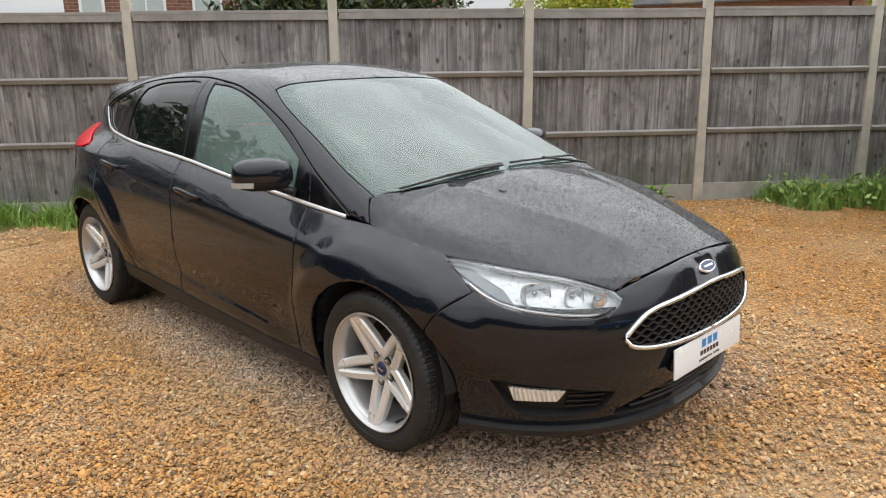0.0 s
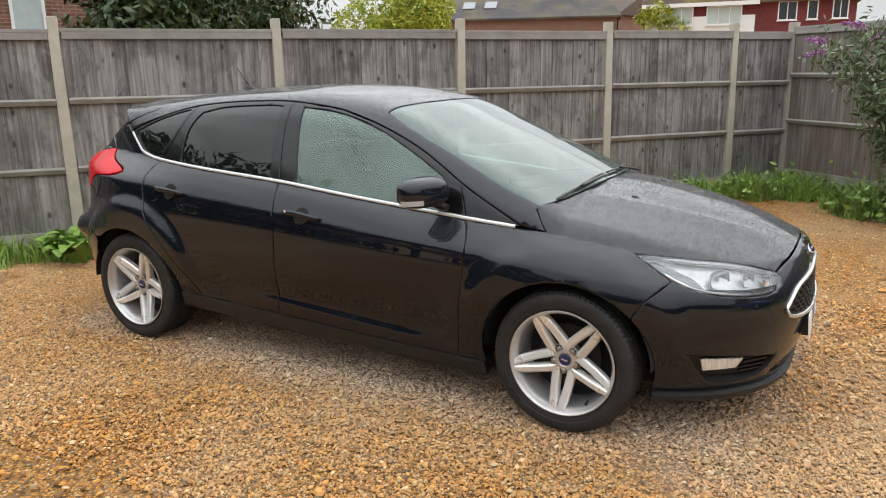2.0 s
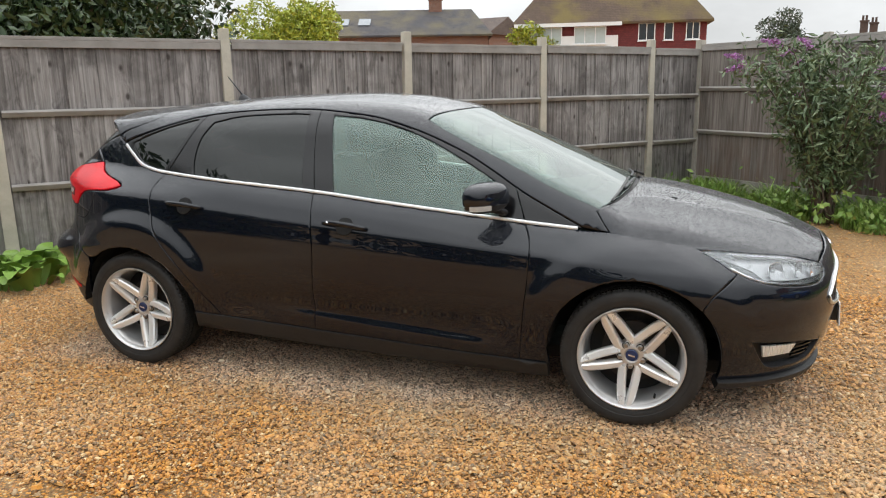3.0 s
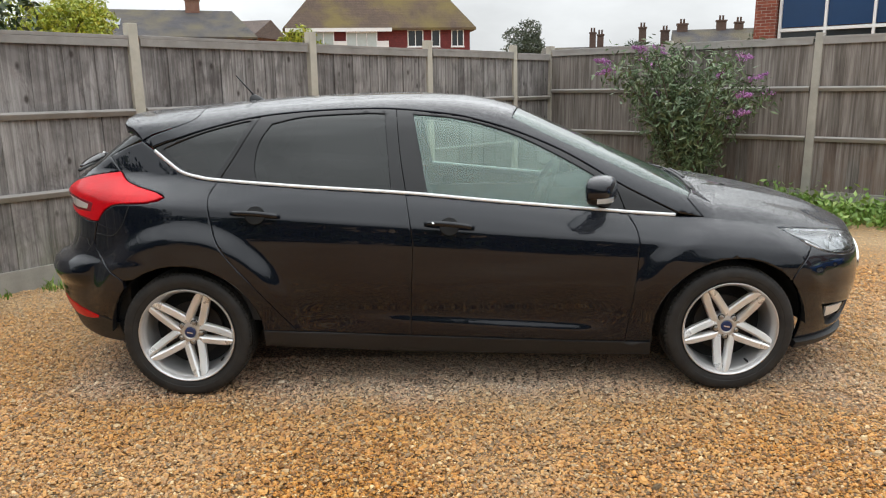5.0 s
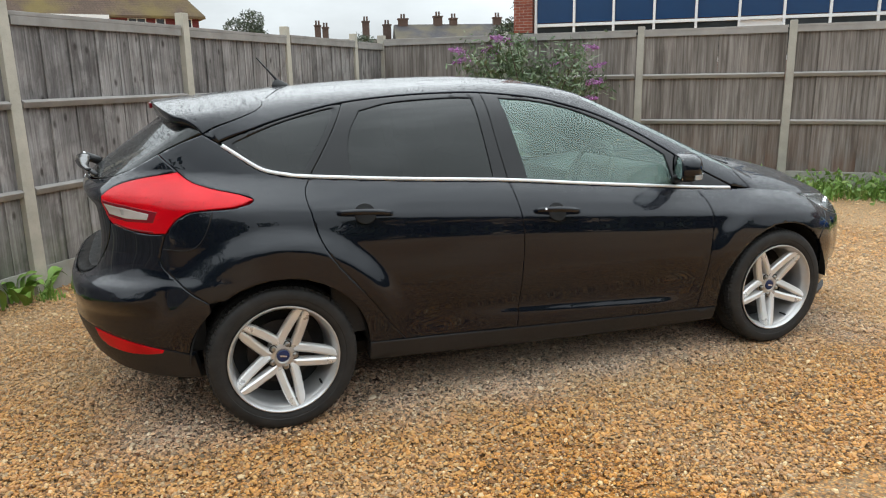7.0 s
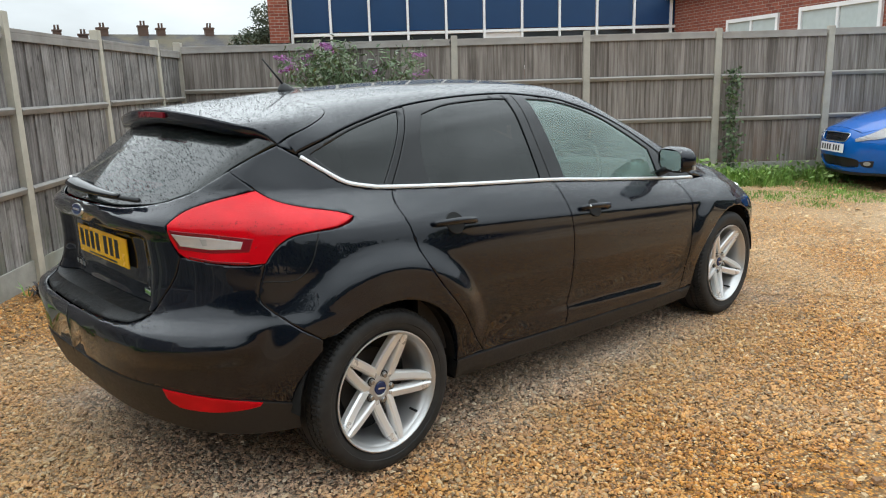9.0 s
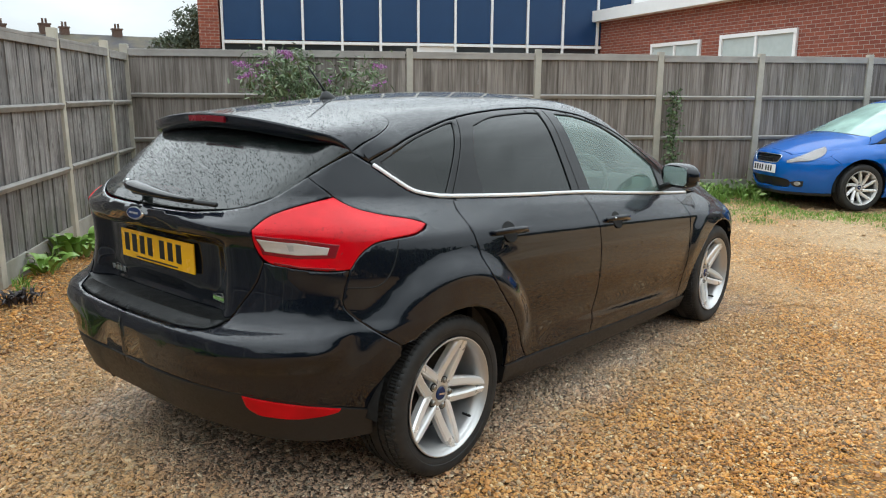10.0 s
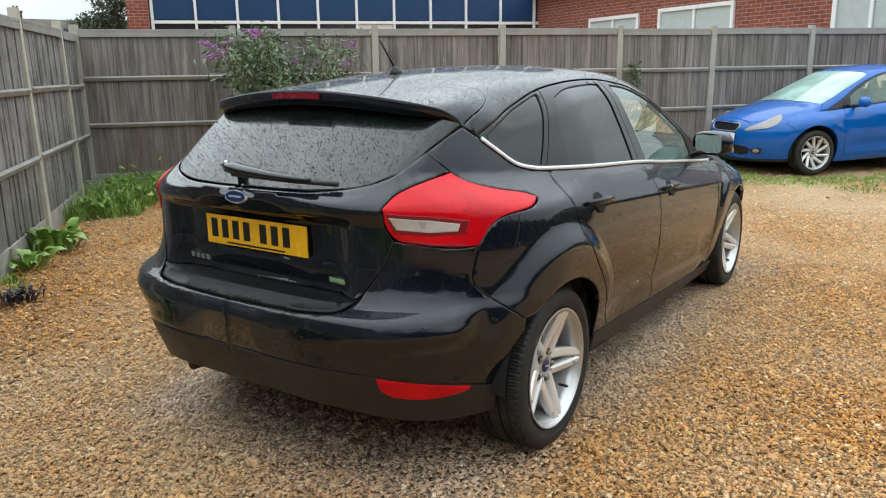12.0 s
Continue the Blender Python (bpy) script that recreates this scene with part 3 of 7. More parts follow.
def brown_fence_wood():
    """The cross fence: browner boards with fewer streaks."""
    k = Nodes("brown_fence_board", rough=0.85)
    r = k.random()
    obj = k.n("TexCoord").outputs["Object"]
    shift = k.n("CombineXYZ", X=k.math("MULTIPLY", r, 37.0), Y=k.math("MULTIPLY", r, 11.0), Z=k.math("MULTIPLY", r, 23.0)).outputs[0]
    at = k.n("VectorMath", i0=obj, i1=shift).outputs[0]
    grain = k.noise(1.0, 6, 0.6, k.n("Mapping", Vector=at, Scale=(36, 36, 1.2)).outputs[0], 0.5)
    tone = k.mix(r, (0.325, 0.288, 0.262), (0.175, 0.152, 0.136))
    col = k.mix(k.span(grain, 0.36, 0.64), k.mix(0.6, tone, (0.05, 0.038, 0.03)), k.mix(0.3, tone, (0.37, 0.345, 0.32)))
    blot = k.noise(1.0, 5, 0.6, k.n("Mapping", Vector=at, Scale=(9, 9, 1.1)).outputs[0])
    col = k.mix(k.span(blot, 0.50, 0.72, 0, 0.6), col, (0.06, 0.047, 0.038))
    low = k.n("SeparateXYZ", Vector=k.n("NewGeometry").outputs["Position"]).outputs[2]
    col = k.mix(k.math("MULTIPLY", k.span(low, 0.25, 1.0, 0.6, 0), k.span(k.noise(1.7, 4, at=at), 0.35, 0.65), True), col, (0.17, 0.085, 0.05))
    k.set("Base Color", col)
    k.bump(grain, 0.5, 0.004)
    return k.m


def concrete(name, a, b):
    k = Nodes(name, rough=0.9)
    col = k.mix(k.span(k.noise(6, 6), 0.3, 0.7), a, b)
    col = k.mix(k.span(k.noise(120, 3), 0.55, 0.75, 0, 0.4), col, tuple(c * 0.55 for c in a))
    col = k.mix(k.span(k.noise(2.2, 5, at=k.where(1, 1, 0.35)), 0.52, 0.68, 0, 0.5), col, (0.16, 0.155, 0.10))
    k.set("Base Color", col)
    k.bump(k.noise(160, 4), 0.35, 0.003)
    return k.m


def foliage(name, a, b, c=None, rough=0.5, sub=0.0):
    k = Nodes(name, rough=rough)
    col = k.ramp(k.island(), (0.0, a), (0.6, b), (1.0, c or b))
    col = k.mix(k.span(k.noise(1.5, 4), 0.35, 0.65, 0, 0.5), col, tuple(0.55 * x for x in a))
    k.set("Base Color", col)
    k.set("Subsurface Weight", sub)
    return k.m


def brick_material(name, a, b, mortar=(0.36, 0.32, 0.28), scale=1.0, rot=None):
    k = Nodes(name, rough=0.85)
    uvw = k.n("TexCoord").outputs["Object"]
    sep = k.n("SeparateXYZ", Vector=uvw)
    flat_ = k.n("CombineXYZ", X=k.math("ADD", sep.outputs[0], sep.outputs[1]), Y=sep.outputs[2]).outputs[0]
    t = k.n("TexBrick", Vector=flat_, Color1=(*a, 1), Color2=(*b, 1), Mortar=(*mortar, 1), Scale=1.0, Mortar_Size=0.006, Bias=0.0, Brick_Width=0.225, Row_Height=0.075)
    col = k.mix(k.span(k.noise(9, 5), 0.3, 0.75, 0, 0.5), t.outputs["Color"], tuple(0.6 * x for x in b))
    k.set("Base Color", col)
    k.bump(k.math("SUBTRACT", 1.0, t.outputs["Fac"]), 0.5, 0.008)
    return k.m


def tile_material(name, a, b, moss=None, row=0.11, col_w=0.17):
    k = Nodes(name, rough=0.85)
    uvw = k.n("TexCoord").outputs["Object"]
    sep = k.n("SeparateXYZ", Vector=uvw)
    flat_ = k.n("CombineXYZ", X=k.math("ADD", sep.outputs[0], sep.outputs[1]), Y=sep.outputs[2]).outputs[0]
    t = k.n("TexBrick", Vector=flat_, Color1=(*a, 1), Color2=(*b, 1), Mortar=(*[0.4 * x for x in a], 1), Scale=1.0, Mortar_Size=0.008, Brick_Width=col_w, Row_Height=row)
    c = k.mix(k.span(k.noise(0.8, 5), 0.3, 0.7, 0, 0.55), t.outputs["Color"], tuple(0.6 * x for x in b))
    if moss:
        c = k.mix(k.span(k.noise(0.45, 6), 0.42, 0.62, 0, 0.85), c, moss)
    k.set("Base Color", c)
    k.bump(k.math("SUBTRACT", 1.0, t.outputs["Fac"]), 0.6, 0.02)
    return k.m


STONE, GROUND = stone_material(), ground_material()
BOARD, BROWN_BOARD = fence_wood(), brown_fence_wood()
POST_A, POST_B = concrete("pale_concrete_post", (0.53, 0.49, 0.41), (0.38, 0.355, 0.295)), concrete("grey_concrete_post", (0.46, 0.43, 0.37), (0.34, 0.32, 0.28))
BOARD_GREY = concrete("concrete_gravel_board", (0.38, 0.36, 0.32), (0.26, 0.25, 0.22))
RAIL_WOOD = plain("silvered_rail_wood", (0.28, 0.262, 0.243), 0.85, grain=0.8, scale=70, spread=0.45)
RAIL_BROWN = plain("brown_rail_wood", (0.33, 0.31, 0.29), 0.85, grain=0.4, scale=60, spread=0.3)
WHITE_FRAME = plain("white_window_frame", (0.78, 0.79, 0.80), 0.4, spread=0.05)
BLUE_PANEL = plain("dark_blue_panel", (0.012, 0.045, 0.125), 0.22, spread=0.15, scale=20)
WINDOW_DARK = plain("dark_window", (0.03, 0.035, 0.04), 0.06, spread=0.3)
ROOF_GLASS = plain("roof_light_glass", (0.16, 0.18, 0.20), 0.25, spread=0.15)
WINDOW_PALE = plain("pale_window", (0.46, 0.52, 0.52), 0.2, spread=0.15)
BRICK_RED = brick_material("red_brick", (0.30, 0.085, 0.05), (0.20, 0.05, 0.032))
BRICK_DARK = brick_material("dark_brick", (0.13, 0.075, 0.055), (0.09, 0.055, 0.042), (0.14, 0.12, 0.11))
BRICK_BROWN = brick_material("brown_brick", (0.27, 0.12, 0.075), (0.17, 0.075, 0.05))
TILE_HUNG = tile_material("red_tile_hanging", (0.22, 0.045, 0.045), (0.16, 0.032, 0.034))
TILE_MOSS = tile_material("mossy_brown_tiles", (0.13, 0.085, 0.06), (0.10, 0.065, 0.045), moss=(0.16, 0.12, 0.035))
TILE_GREY = tile_material("grey_slates", (0.085, 0.080, 0.085), (0.065, 0.06, 0.066), moss=(0.12, 0.10, 0.06))
TILE_BROWN = tile_material("brown_tiles", (0.15, 0.11, 0.09), (0.11, 0.08, 0.07))
BARK = plain("bark", (0.10, 0.075, 0.055), 0.9, grain=0.6, scale=40, spread=0.35)
LEAF_DARK = foliage("dark_laurel_leaves", (0.018, 0.04, 0.012), (0.04, 0.075, 0.02), (0.09, 0.12, 0.035), 0.35)
LEAF_YELLOW = foliage("yellow_green_leaves", (0.20, 0.26, 0.02), (0.40, 0.46, 0.04), (0.58, 0.54, 0.07))
LEAF_GREY = foliage("grey_green_leaves", (0.06, 0.10, 0.04), (0.12, 0.18, 0.075), (0.24, 0.29, 0.16))
LEAF_FAR = foliage("far_tree_leaves", (0.055, 0.075, 0.045), (0.085, 0.11, 0.062))
LEAF_BROAD = foliage("broad_green_leaves", (0.12, 0.22, 0.035), (0.20, 0.33, 0.06), (0.36, 0.44, 0.13), 0.4)
GRASS = foliage("grass_blades", (0.12, 0.24, 0.03), (0.22, 0.38, 0.055), (0.38, 0.46, 0.13), 0.5)
PURPLE = foliage("purple_flowers", (0.36, 0.12, 0.36), (0.52, 0.22, 0.50), (0.62, 0.38, 0.60), 0.7)
LEAF_PLUM = foliage("plum_dark_leaves", (0.012, 0.008, 0.012), (0.03, 0.02, 0.02), None, 0.5)
# ---- the black hatchback ----
car = empty("hatchback_car", label="wet glossy black five-door hatchback parked on golden gravel", category="car")
HUB_X, HUB_Z = 1.324, 0.318


def sd(*xz):
    """Places on the car's flank from x, z pairs (its right-hand side)."""
    q = np.array(xz, float).reshape(-1, 2)
    return onto(q, "side")[0]


def arch(hub, a, b, rx=0.374, rz=0.352):
    """Along a wheel arch, from angle a to angle b, in degrees from straight ahead."""
    return np.array([(hub + rx * math.cos(radians(w)), 0, 0.325 + rz * math.sin(radians(w))) for w in np.linspace(a, b, 14)])


def both(half):
    """A line on the right of the car and its twin on the left, as one closed line."""
    half = np.asarray(half, float)
    return np.vstack((half, half[::-1] * (1, -1, 1)))


B_SEAM = [(-0.291, 0, 1.388), (-0.271, 0, 1.18), (-0.244, 0, 0.994), (-0.221, 0, 0.847), (-0.212, 0, 0.716), (-0.219, 0, 0.577), (-0.231, 0, 0.30)]
R_UP = [(-0.964, 0, 1.361), (-1.061, 0, 1.197), (-1.150, 0, 1.062)]
R_LOW = [(-1.150, 0, 1.062), (-1.184, 0, 1.005), (-1.178, 0, 0.935), (-1.149, 0, 0.823), (-1.095, 0, 0.723), (-0.973, 0, 0.573), (-0.852, 0, 0.41), (-0.784, 0, 0.326)]
F_UP = [(0.764, 0, 1.040), (0.823, 0, 0.886)]
F_LOW = [(0.823, 0, 0.886), (0.857, 0, 0.817), (0.866, 0, 0.753), (0.861, 0, 0.648), (0.852, 0, 0.570), (0.839, 0, 0.449), (0.82, 0, 0.252)]
SILL = [(-0.95, 0, 0.334), (-0.784, 0, 0.326), (-0.231, 0, 0.300), (0.82, 0, 0.252), (0.95, 0, 0.246)]
BELT = [(-1.49, 0, 1.203), (-1.403, 0, 1.139), (-1.337, 0, 1.097), (-1.25, 0, 1.075), (-1.150, 0, 1.062), (-0.699, 0, 1.028), (-0.244, 0, 0.994), (0.143, 0, 0.954), (0.524, 0, 0.916), (0.823, 0, 0.886), (1.065, 0, 0.866)]
RAIL = [(-1.49, 0, 1.214), (-1.38, 0, 1.254), (-1.265, 0, 1.293), (-1.07, 0, 1.342), (-0.905, 0, 1.368), (-0.684, 0, 1.385), (-0.462, 0, 1.391), (-0.28, 0, 1.387), (-0.015, 0, 1.358), (0.124, 0, 1.327), (0.262, 0, 1.286), (0.399, 0, 1.234), (0.535, 0, 1.172), (0.669, 0, 1.096), (0.803, 0, 1.014), (0.937, 0, 0.944), (1.083, 0, 0.870)]


def stretch(line, a, b):
    """The piece of a line (by x) between a and b, from a to b."""
    s = spline(line, 0.02)
    lo, hi = min(a, b), max(a, b)
    k = s[(s[:, 0] > lo + 0.004) & (s[:, 0] < hi - 0.004)]
    order = np.argsort(s[:, 0])
    ends = [[w, 0, np.interp(w, s[order, 0], s[order, 2])] for w in (a, b)]
    if (k[0, 0] - k[-1, 0]) * (a - b) < 0:
        k = k[::-1]
    return np.vstack((ends[0], k, ends[1]))


def down(line, d):
    return np.array(line, float) + (0, 0, d)


def lines(*pieces):
    """Joins pieces that are already fine into one closed line."""
    out = []
    for piece in pieces:
        for q in piece:
            if not out or np.linalg.norm(np.array(q) - out[-1]) > 0.003:
                out.append(np.array(q, float))
    if np.linalg.norm(out[0] - out[-1]) < 0.003:
        out.pop()
    return np.array(out)


def fine(line):
    return spline(line, 0.02)


# doors
front_door, left_front_door = panel("front_door", lines(fine(B_SEAM[2:]), stretch(SILL, -0.231, 0.82), fine(F_LOW)[::-1], down(stretch(BELT, 0.823, -0.244), -0.006)), "side", BLACK_PAINT, car, mirror=True, grid=0.012)
rear_door, left_rear_door = panel("rear_door", lines(fine(R_LOW), stretch(SILL, -0.784, -0.231), fine(B_SEAM[2:])[::-1], down(stretch(BELT, -0.244, -1.15), -0.006)), "side", BLACK_PAINT, car, mirror=True, grid=0.012)
FRONT_PANE = outline([(-0.205, 0, 1.360), (-0.015, 0, 1.341), (0.151, 0, 1.303), (0.316, 0, 1.245), (0.479, 0, 1.166), (0.60, 0, 1.100), (0.675, 0, 1.056)], [(0.675, 0, 1.056), (0.70, 0, 0.908)], [(0.70, 0, 0.908), (0.143, 0, 0.964), (-0.138, 0, 0.993)], [(-0.138, 0, 0.993), (-0.205, 0, 1.360)])
REAR_PANE = outline([(-0.965, 0, 1.058), (-0.976, 0, 1.12), (-0.968, 0, 1.20), (-0.945, 0, 1.26), (-0.899, 0, 1.325)], [(-0.899, 0, 1.325), (-0.735, 0, 1.357), (-0.46, 0, 1.369), (-0.348, 0, 1.366)], [(-0.348, 0, 1.366), (-0.316, 0, 1.008)], [(-0.316, 0, 1.008), (-0.699, 0, 1.038), (-0.965, 0, 1.058)])
QUARTER_PANE = outline([(-1.443, 0, 1.208), (-1.25, 0, 1.283), (-1.06, 0, 1.332), (-1.01, 0, 1.34)], [(-1.01, 0, 1.34), (-1.09, 0, 1.205), (-1.178, 0, 1.078)], [(-1.178, 0, 1.078), (-1.26, 0, 1.088), (-1.335, 0, 1.113), (-1.39, 0, 1.155), (-1.443, 0, 1.208)])
FRAMES = (
    ("front_door", front_door, left_front_door, lines(fine(B_SEAM[:3])[::-1], stretch(RAIL, -0.291, 0.764), fine(F_UP), stretch(BELT, 0.823, -0.244)), FRONT_PANE, GREEN_GLASS),
    ("rear_door", rear_door, left_rear_door, lines(fine(R_UP)[::-1], stretch(RAIL, -0.964, -0.291), fine(B_SEAM[:3]), stretch(BELT, -0.244, -1.15)), REAR_PANE, DARK_GLASS),
    ("quarter", car, car, lines(stretch(RAIL, -1.49, -0.964), fine(R_UP), stretch(BELT, -1.15, -1.49)), QUARTER_PANE, DARK_GLASS),
)
for what, right, left, line, hole, glass in FRAMES:
    a, b = panel("window_frame", line, "side", GLOSS_BLACK, car, holes=[hole], mirror=True, lift=-0.003, depth=0.03)
    a.parent, b.parent = right, left
    a, b = panel("window_pane", hole, "side", glass, car, gap=0.0, depth=0, lift=-0.009, mirror=True, roll=0, label="dark privacy glass" if glass == DARK_GLASS else "clear green-tinted glass")
    a.parent, b.parent = right, left
panel("sail_panel", lines(fine(F_UP), stretch(BELT, 0.823, 1.062), stretch(RAIL, 1.08, 0.764)), "side", GLOSS_BLACK, car, lift=-0.002, mirror=True)

# bright strip under the windows
for w, d in ((-1.0, "right"), (1.0, "left")):
    pts = sd(*[(p[0], p[2]) for p in stretch(BELT, -1.487, 1.062)])
    nrm = slope(pts)
    v, f = sweep((pts + nrm * 0.002) * (1, -w, 1), [(-0.0015, -0.0072), (0.0068, -0.0072), (0.0015, 0.0072), (-0.0015, 0.0072)], up=(0, 0, 1))
    link("chrome_strip", v, f, BRIGHT_TRIM, car, label="bright chrome strip under the windows")

# wings, quarters, sills
WING = lines(fine([(0.823, 0, 0.880), (0.95, 0, 0.871), (1.075, 0, 0.862), (1.205, 0, 0.855)]), fine([(1.205, 0, 0.855), (1.35, 0, 0.838), (1.46, 0, 0.822), (1.567, 0, 0.803)]),
             fine([(1.567, 0, 0.803), (1.62, 0, 0.775), (1.683, 0, 0.738), (1.737, 0, 0.700)]), fine([(1.737, 0, 0.700), (1.655, 0, 0.626), (1.612, 0, 0.564)]),
             arch(HUB_X, 41, 193), [(0.953, 0, 0.246)], fine(F_LOW)[::-1])
panel("front_wing", WING, "side", BLACK_PAINT, car, mirror=True, grid=0.013)
QUARTER = lines(fine(BELT[:5])[::-1] + (0, 0, -0.006), [(-1.497, 0, 1.205), (-1.56, 0, 1.246)], fine([(-1.56, 0, 1.246), (-1.65, 0, 1.213), (-1.738, 0, 1.172)]), [(-1.674, 0, 1.101)],
                fine([(-1.674, 0, 1.101), (-1.645, 0, 1.078), (-1.61, 0, 1.056), (-1.54, 0, 1.035), (-1.44, 0, 1.012), (-1.395, 0, 0.992), (-1.47, 0, 0.970), (-1.60, 0, 0.962), (-1.665, 0, 0.950), (-1.71, 0, 0.918), (-1.742, 0, 0.875)]),
                fine([(-1.742, 0, 0.875), (-1.765, 0, 0.80), (-1.765, 0, 0.745), (-1.70, 0, 0.672), (-1.605, 0, 0.600)]), arch(-HUB_X, 137, 0)[1:], [(-0.95, 0, 0.334)], fine(R_LOW)[::-1])
panel("rear_quarter", QUARTER, "side", BLACK_PAINT, car, mirror=True, grid=0.013)
panel("sill_cover", lines(stretch(SILL, -0.95, 0.95), [(0.955, 0, 0.172), (0.6, 0, 0.178), (-0.3, 0, 0.212), (-0.95, 0, 0.25)]), "side", PLASTIC, car, lift=0.004, mirror=True, depth=0.05, label="black plastic sill cover")

# roof with the windscreen pillars
SCREEN_SIDE = [(1.150, -0.700, 0.955), (1.02, -0.690, 1.017), (0.903, -0.677, 1.074), (0.71, -0.648, 1.165), (0.42, -0.606, 1.290), (0.285, -0.563, 1.352)]
SCREEN_TOP = [(0.285, -0.563, 1.352), (0.30, -0.50, 1.36), (0.325, -0.349, 1.373), (0.350, -0.15, 1.38), (0.354, 0, 1.382)]
SPOILER_SEAM = [*sd((-1.557, 1.248), (-1.44, 1.297)), (-1.35, -0.585, 1.325), (-1.305, -0.55, 1.365), (-1.295, -0.50, 1.38), (-1.31, -0.40, 1.394), (-1.335, -0.20, 1.407), (-1.345, 0, 1.412)]
rail3 = sd(*[(p[0], p[2]) for p in stretch(RAIL, -1.49, 1.083)])
ROOF = lines(fine(SPOILER_SEAM)[::-1], sd((-1.499, 1.207)), rail3, sd((1.13, 0.862), (1.20, 0.856)), fine([(1.20, -0.772, 0.857), (1.165, -0.745, 0.91), (1.135, -0.715, 0.958)]), fine(SCREEN_SIDE), fine(SCREEN_TOP))
panel("roof", both(ROOF), "top", BLACK_PAINT, car, grid=0.03, gap=0.0015)
BASE = [(1.150, -0.700, 0.955), (1.185, -0.60, 0.96), (1.207, -0.48, 0.968), (1.235, -0.25, 0.98), (1.243, 0, 0.985)]
panel("windscreen", both(lines(fine(SCREEN_TOP)[::-1], fine(SCREEN_SIDE)[::-1], fine(BASE))), "top", SCREEN_GLASS, car, gap=0.003, depth=0, lift=-0.003, label="wet windscreen that mirrors the grey sky")
inner = outline([(0.43, -0.02, 0), (0.425, -0.20, 0), (0.385, -0.40, 0), (0.375, -0.50, 0), (0.44, -0.555, 0), (0.72, -0.605, 0), (0.95, -0.635, 0), (1.04, -0.62, 0), (1.085, -0.54, 0), (1.13, -0.30, 0), (1.14, -0.02, 0)])
panel("windscreen_surround", both(lines(fine(SCREEN_TOP)[::-1], fine(SCREEN_SIDE)[::-1], fine(BASE))), "top", GLOSS_BLACK, car, gap=0.004, depth=0, lift=-0.012, roll=0, holes=[both(inner)], label="black printed border of the windscreen")

# bonnet
BONNET = lines(fine([(1.26, 0, 0.98), (1.25, -0.25, 0.97), (1.22, -0.48, 0.96), (1.185, -0.62, 0.94), (1.140, -0.713, 0.955)]), fine([(1.140, -0.713, 0.955), (1.17, -0.748, 0.91), (1.207, -0.775, 0.857)]),
               fine([(1.207, -0.775, 0.857), (1.35, -0.779, 0.84), (1.46, -0.768, 0.822), (1.567, -0.748, 0.805)]), fine([(1.567, -0.748, 0.805), (1.641, -0.716, 0.793), (1.784, -0.643, 0.768), (1.949, -0.543, 0.733), (2.06, -0.474, 0.70), (2.088, -0.452, 0.70)]),
               fine([(2.088, -0.452, 0.70), (2.126, -0.295, 0.74), (2.140, -0.12, 0.76), (2.143, 0, 0.765)]))


def bonnet_skin(p):
    """The body with the bonnet's two raised creases."""
    x, y = p[..., 0], np.abs(p[..., 1])
    c = tab(x, 1.1, 0.46, 1.5, 0.40, 2.1, 0.24)
    ridge = 0.007 * np.exp(-np.abs((y - c) / 0.055) ** 2) + 0.008 * ramp(c - y, -0.02, 0.05)
    return body(p) - ridge * ramp(x, 1.15, 1.35) * (1 - ramp(x, 1.95, 2.12)) * ramp(p[..., 2], 0.6, 0.75)


panel("bonnet", both(BONNET), "top", BLACK_PAINT, car, grid=0.017, gap=0.001, surface=bonnet_skin, label="black bonnet beaded with rain")


def tray(name, line, view, depth, floor, wall, parent, mirror=False):
    """A hollow behind a hole in the surface: its walls and floor."""
    flat = to_flat(line, view)
    p, n = onto(flat, view)
    v = np.vstack((p - n * 0.001, p - n * depth))
    m = len(p)
    f = [(i, (i + 1) % m, m + (i + 1) % m, m + i) for i in range(m)]
    for w in ((1, -1) if mirror else (1,)):
        link("housing", v * (1, w, 1), f, wall, parent, smooth=False)
    return panel(name, line, view, floor, parent, gap=0, depth=0, lift=-depth, roll=0, mirror=mirror)


# headlamps
LAMP_TOP = [(1.569, -0.755, 0.790), (1.641, -0.716, 0.786), (1.784, -0.643, 0.766), (1.949, -0.543, 0.743), (2.062, -0.474, 0.712), (2.088, -0.452, 0.702), (2.112, -0.440, 0.680)]
LAMP_LOW = [(2.112, -0.440, 0.680), (2.108, -0.470, 0.651), (2.078, -0.535, 0.629), (2.006, -0.616, 0.631), (1.892, -0.711, 0.649), (1.788, -0.762, 0.682), (1.683, -0.782, 0.738), (1.569, -0.755, 0.790)]
LAMP = lines(fine(LAMP_TOP), fine(LAMP_LOW))
panel("headlamp", LAMP, "front", CLEAR_WET, car, gap=0.003, depth=0.012, mirror=True, lift=0.001, label="clear headlamp beaded with rain")
tray("lamp_back", LAMP, "front", 0.036, LAMP_SILVER, LAMP_SILVER, car, mirror=True)


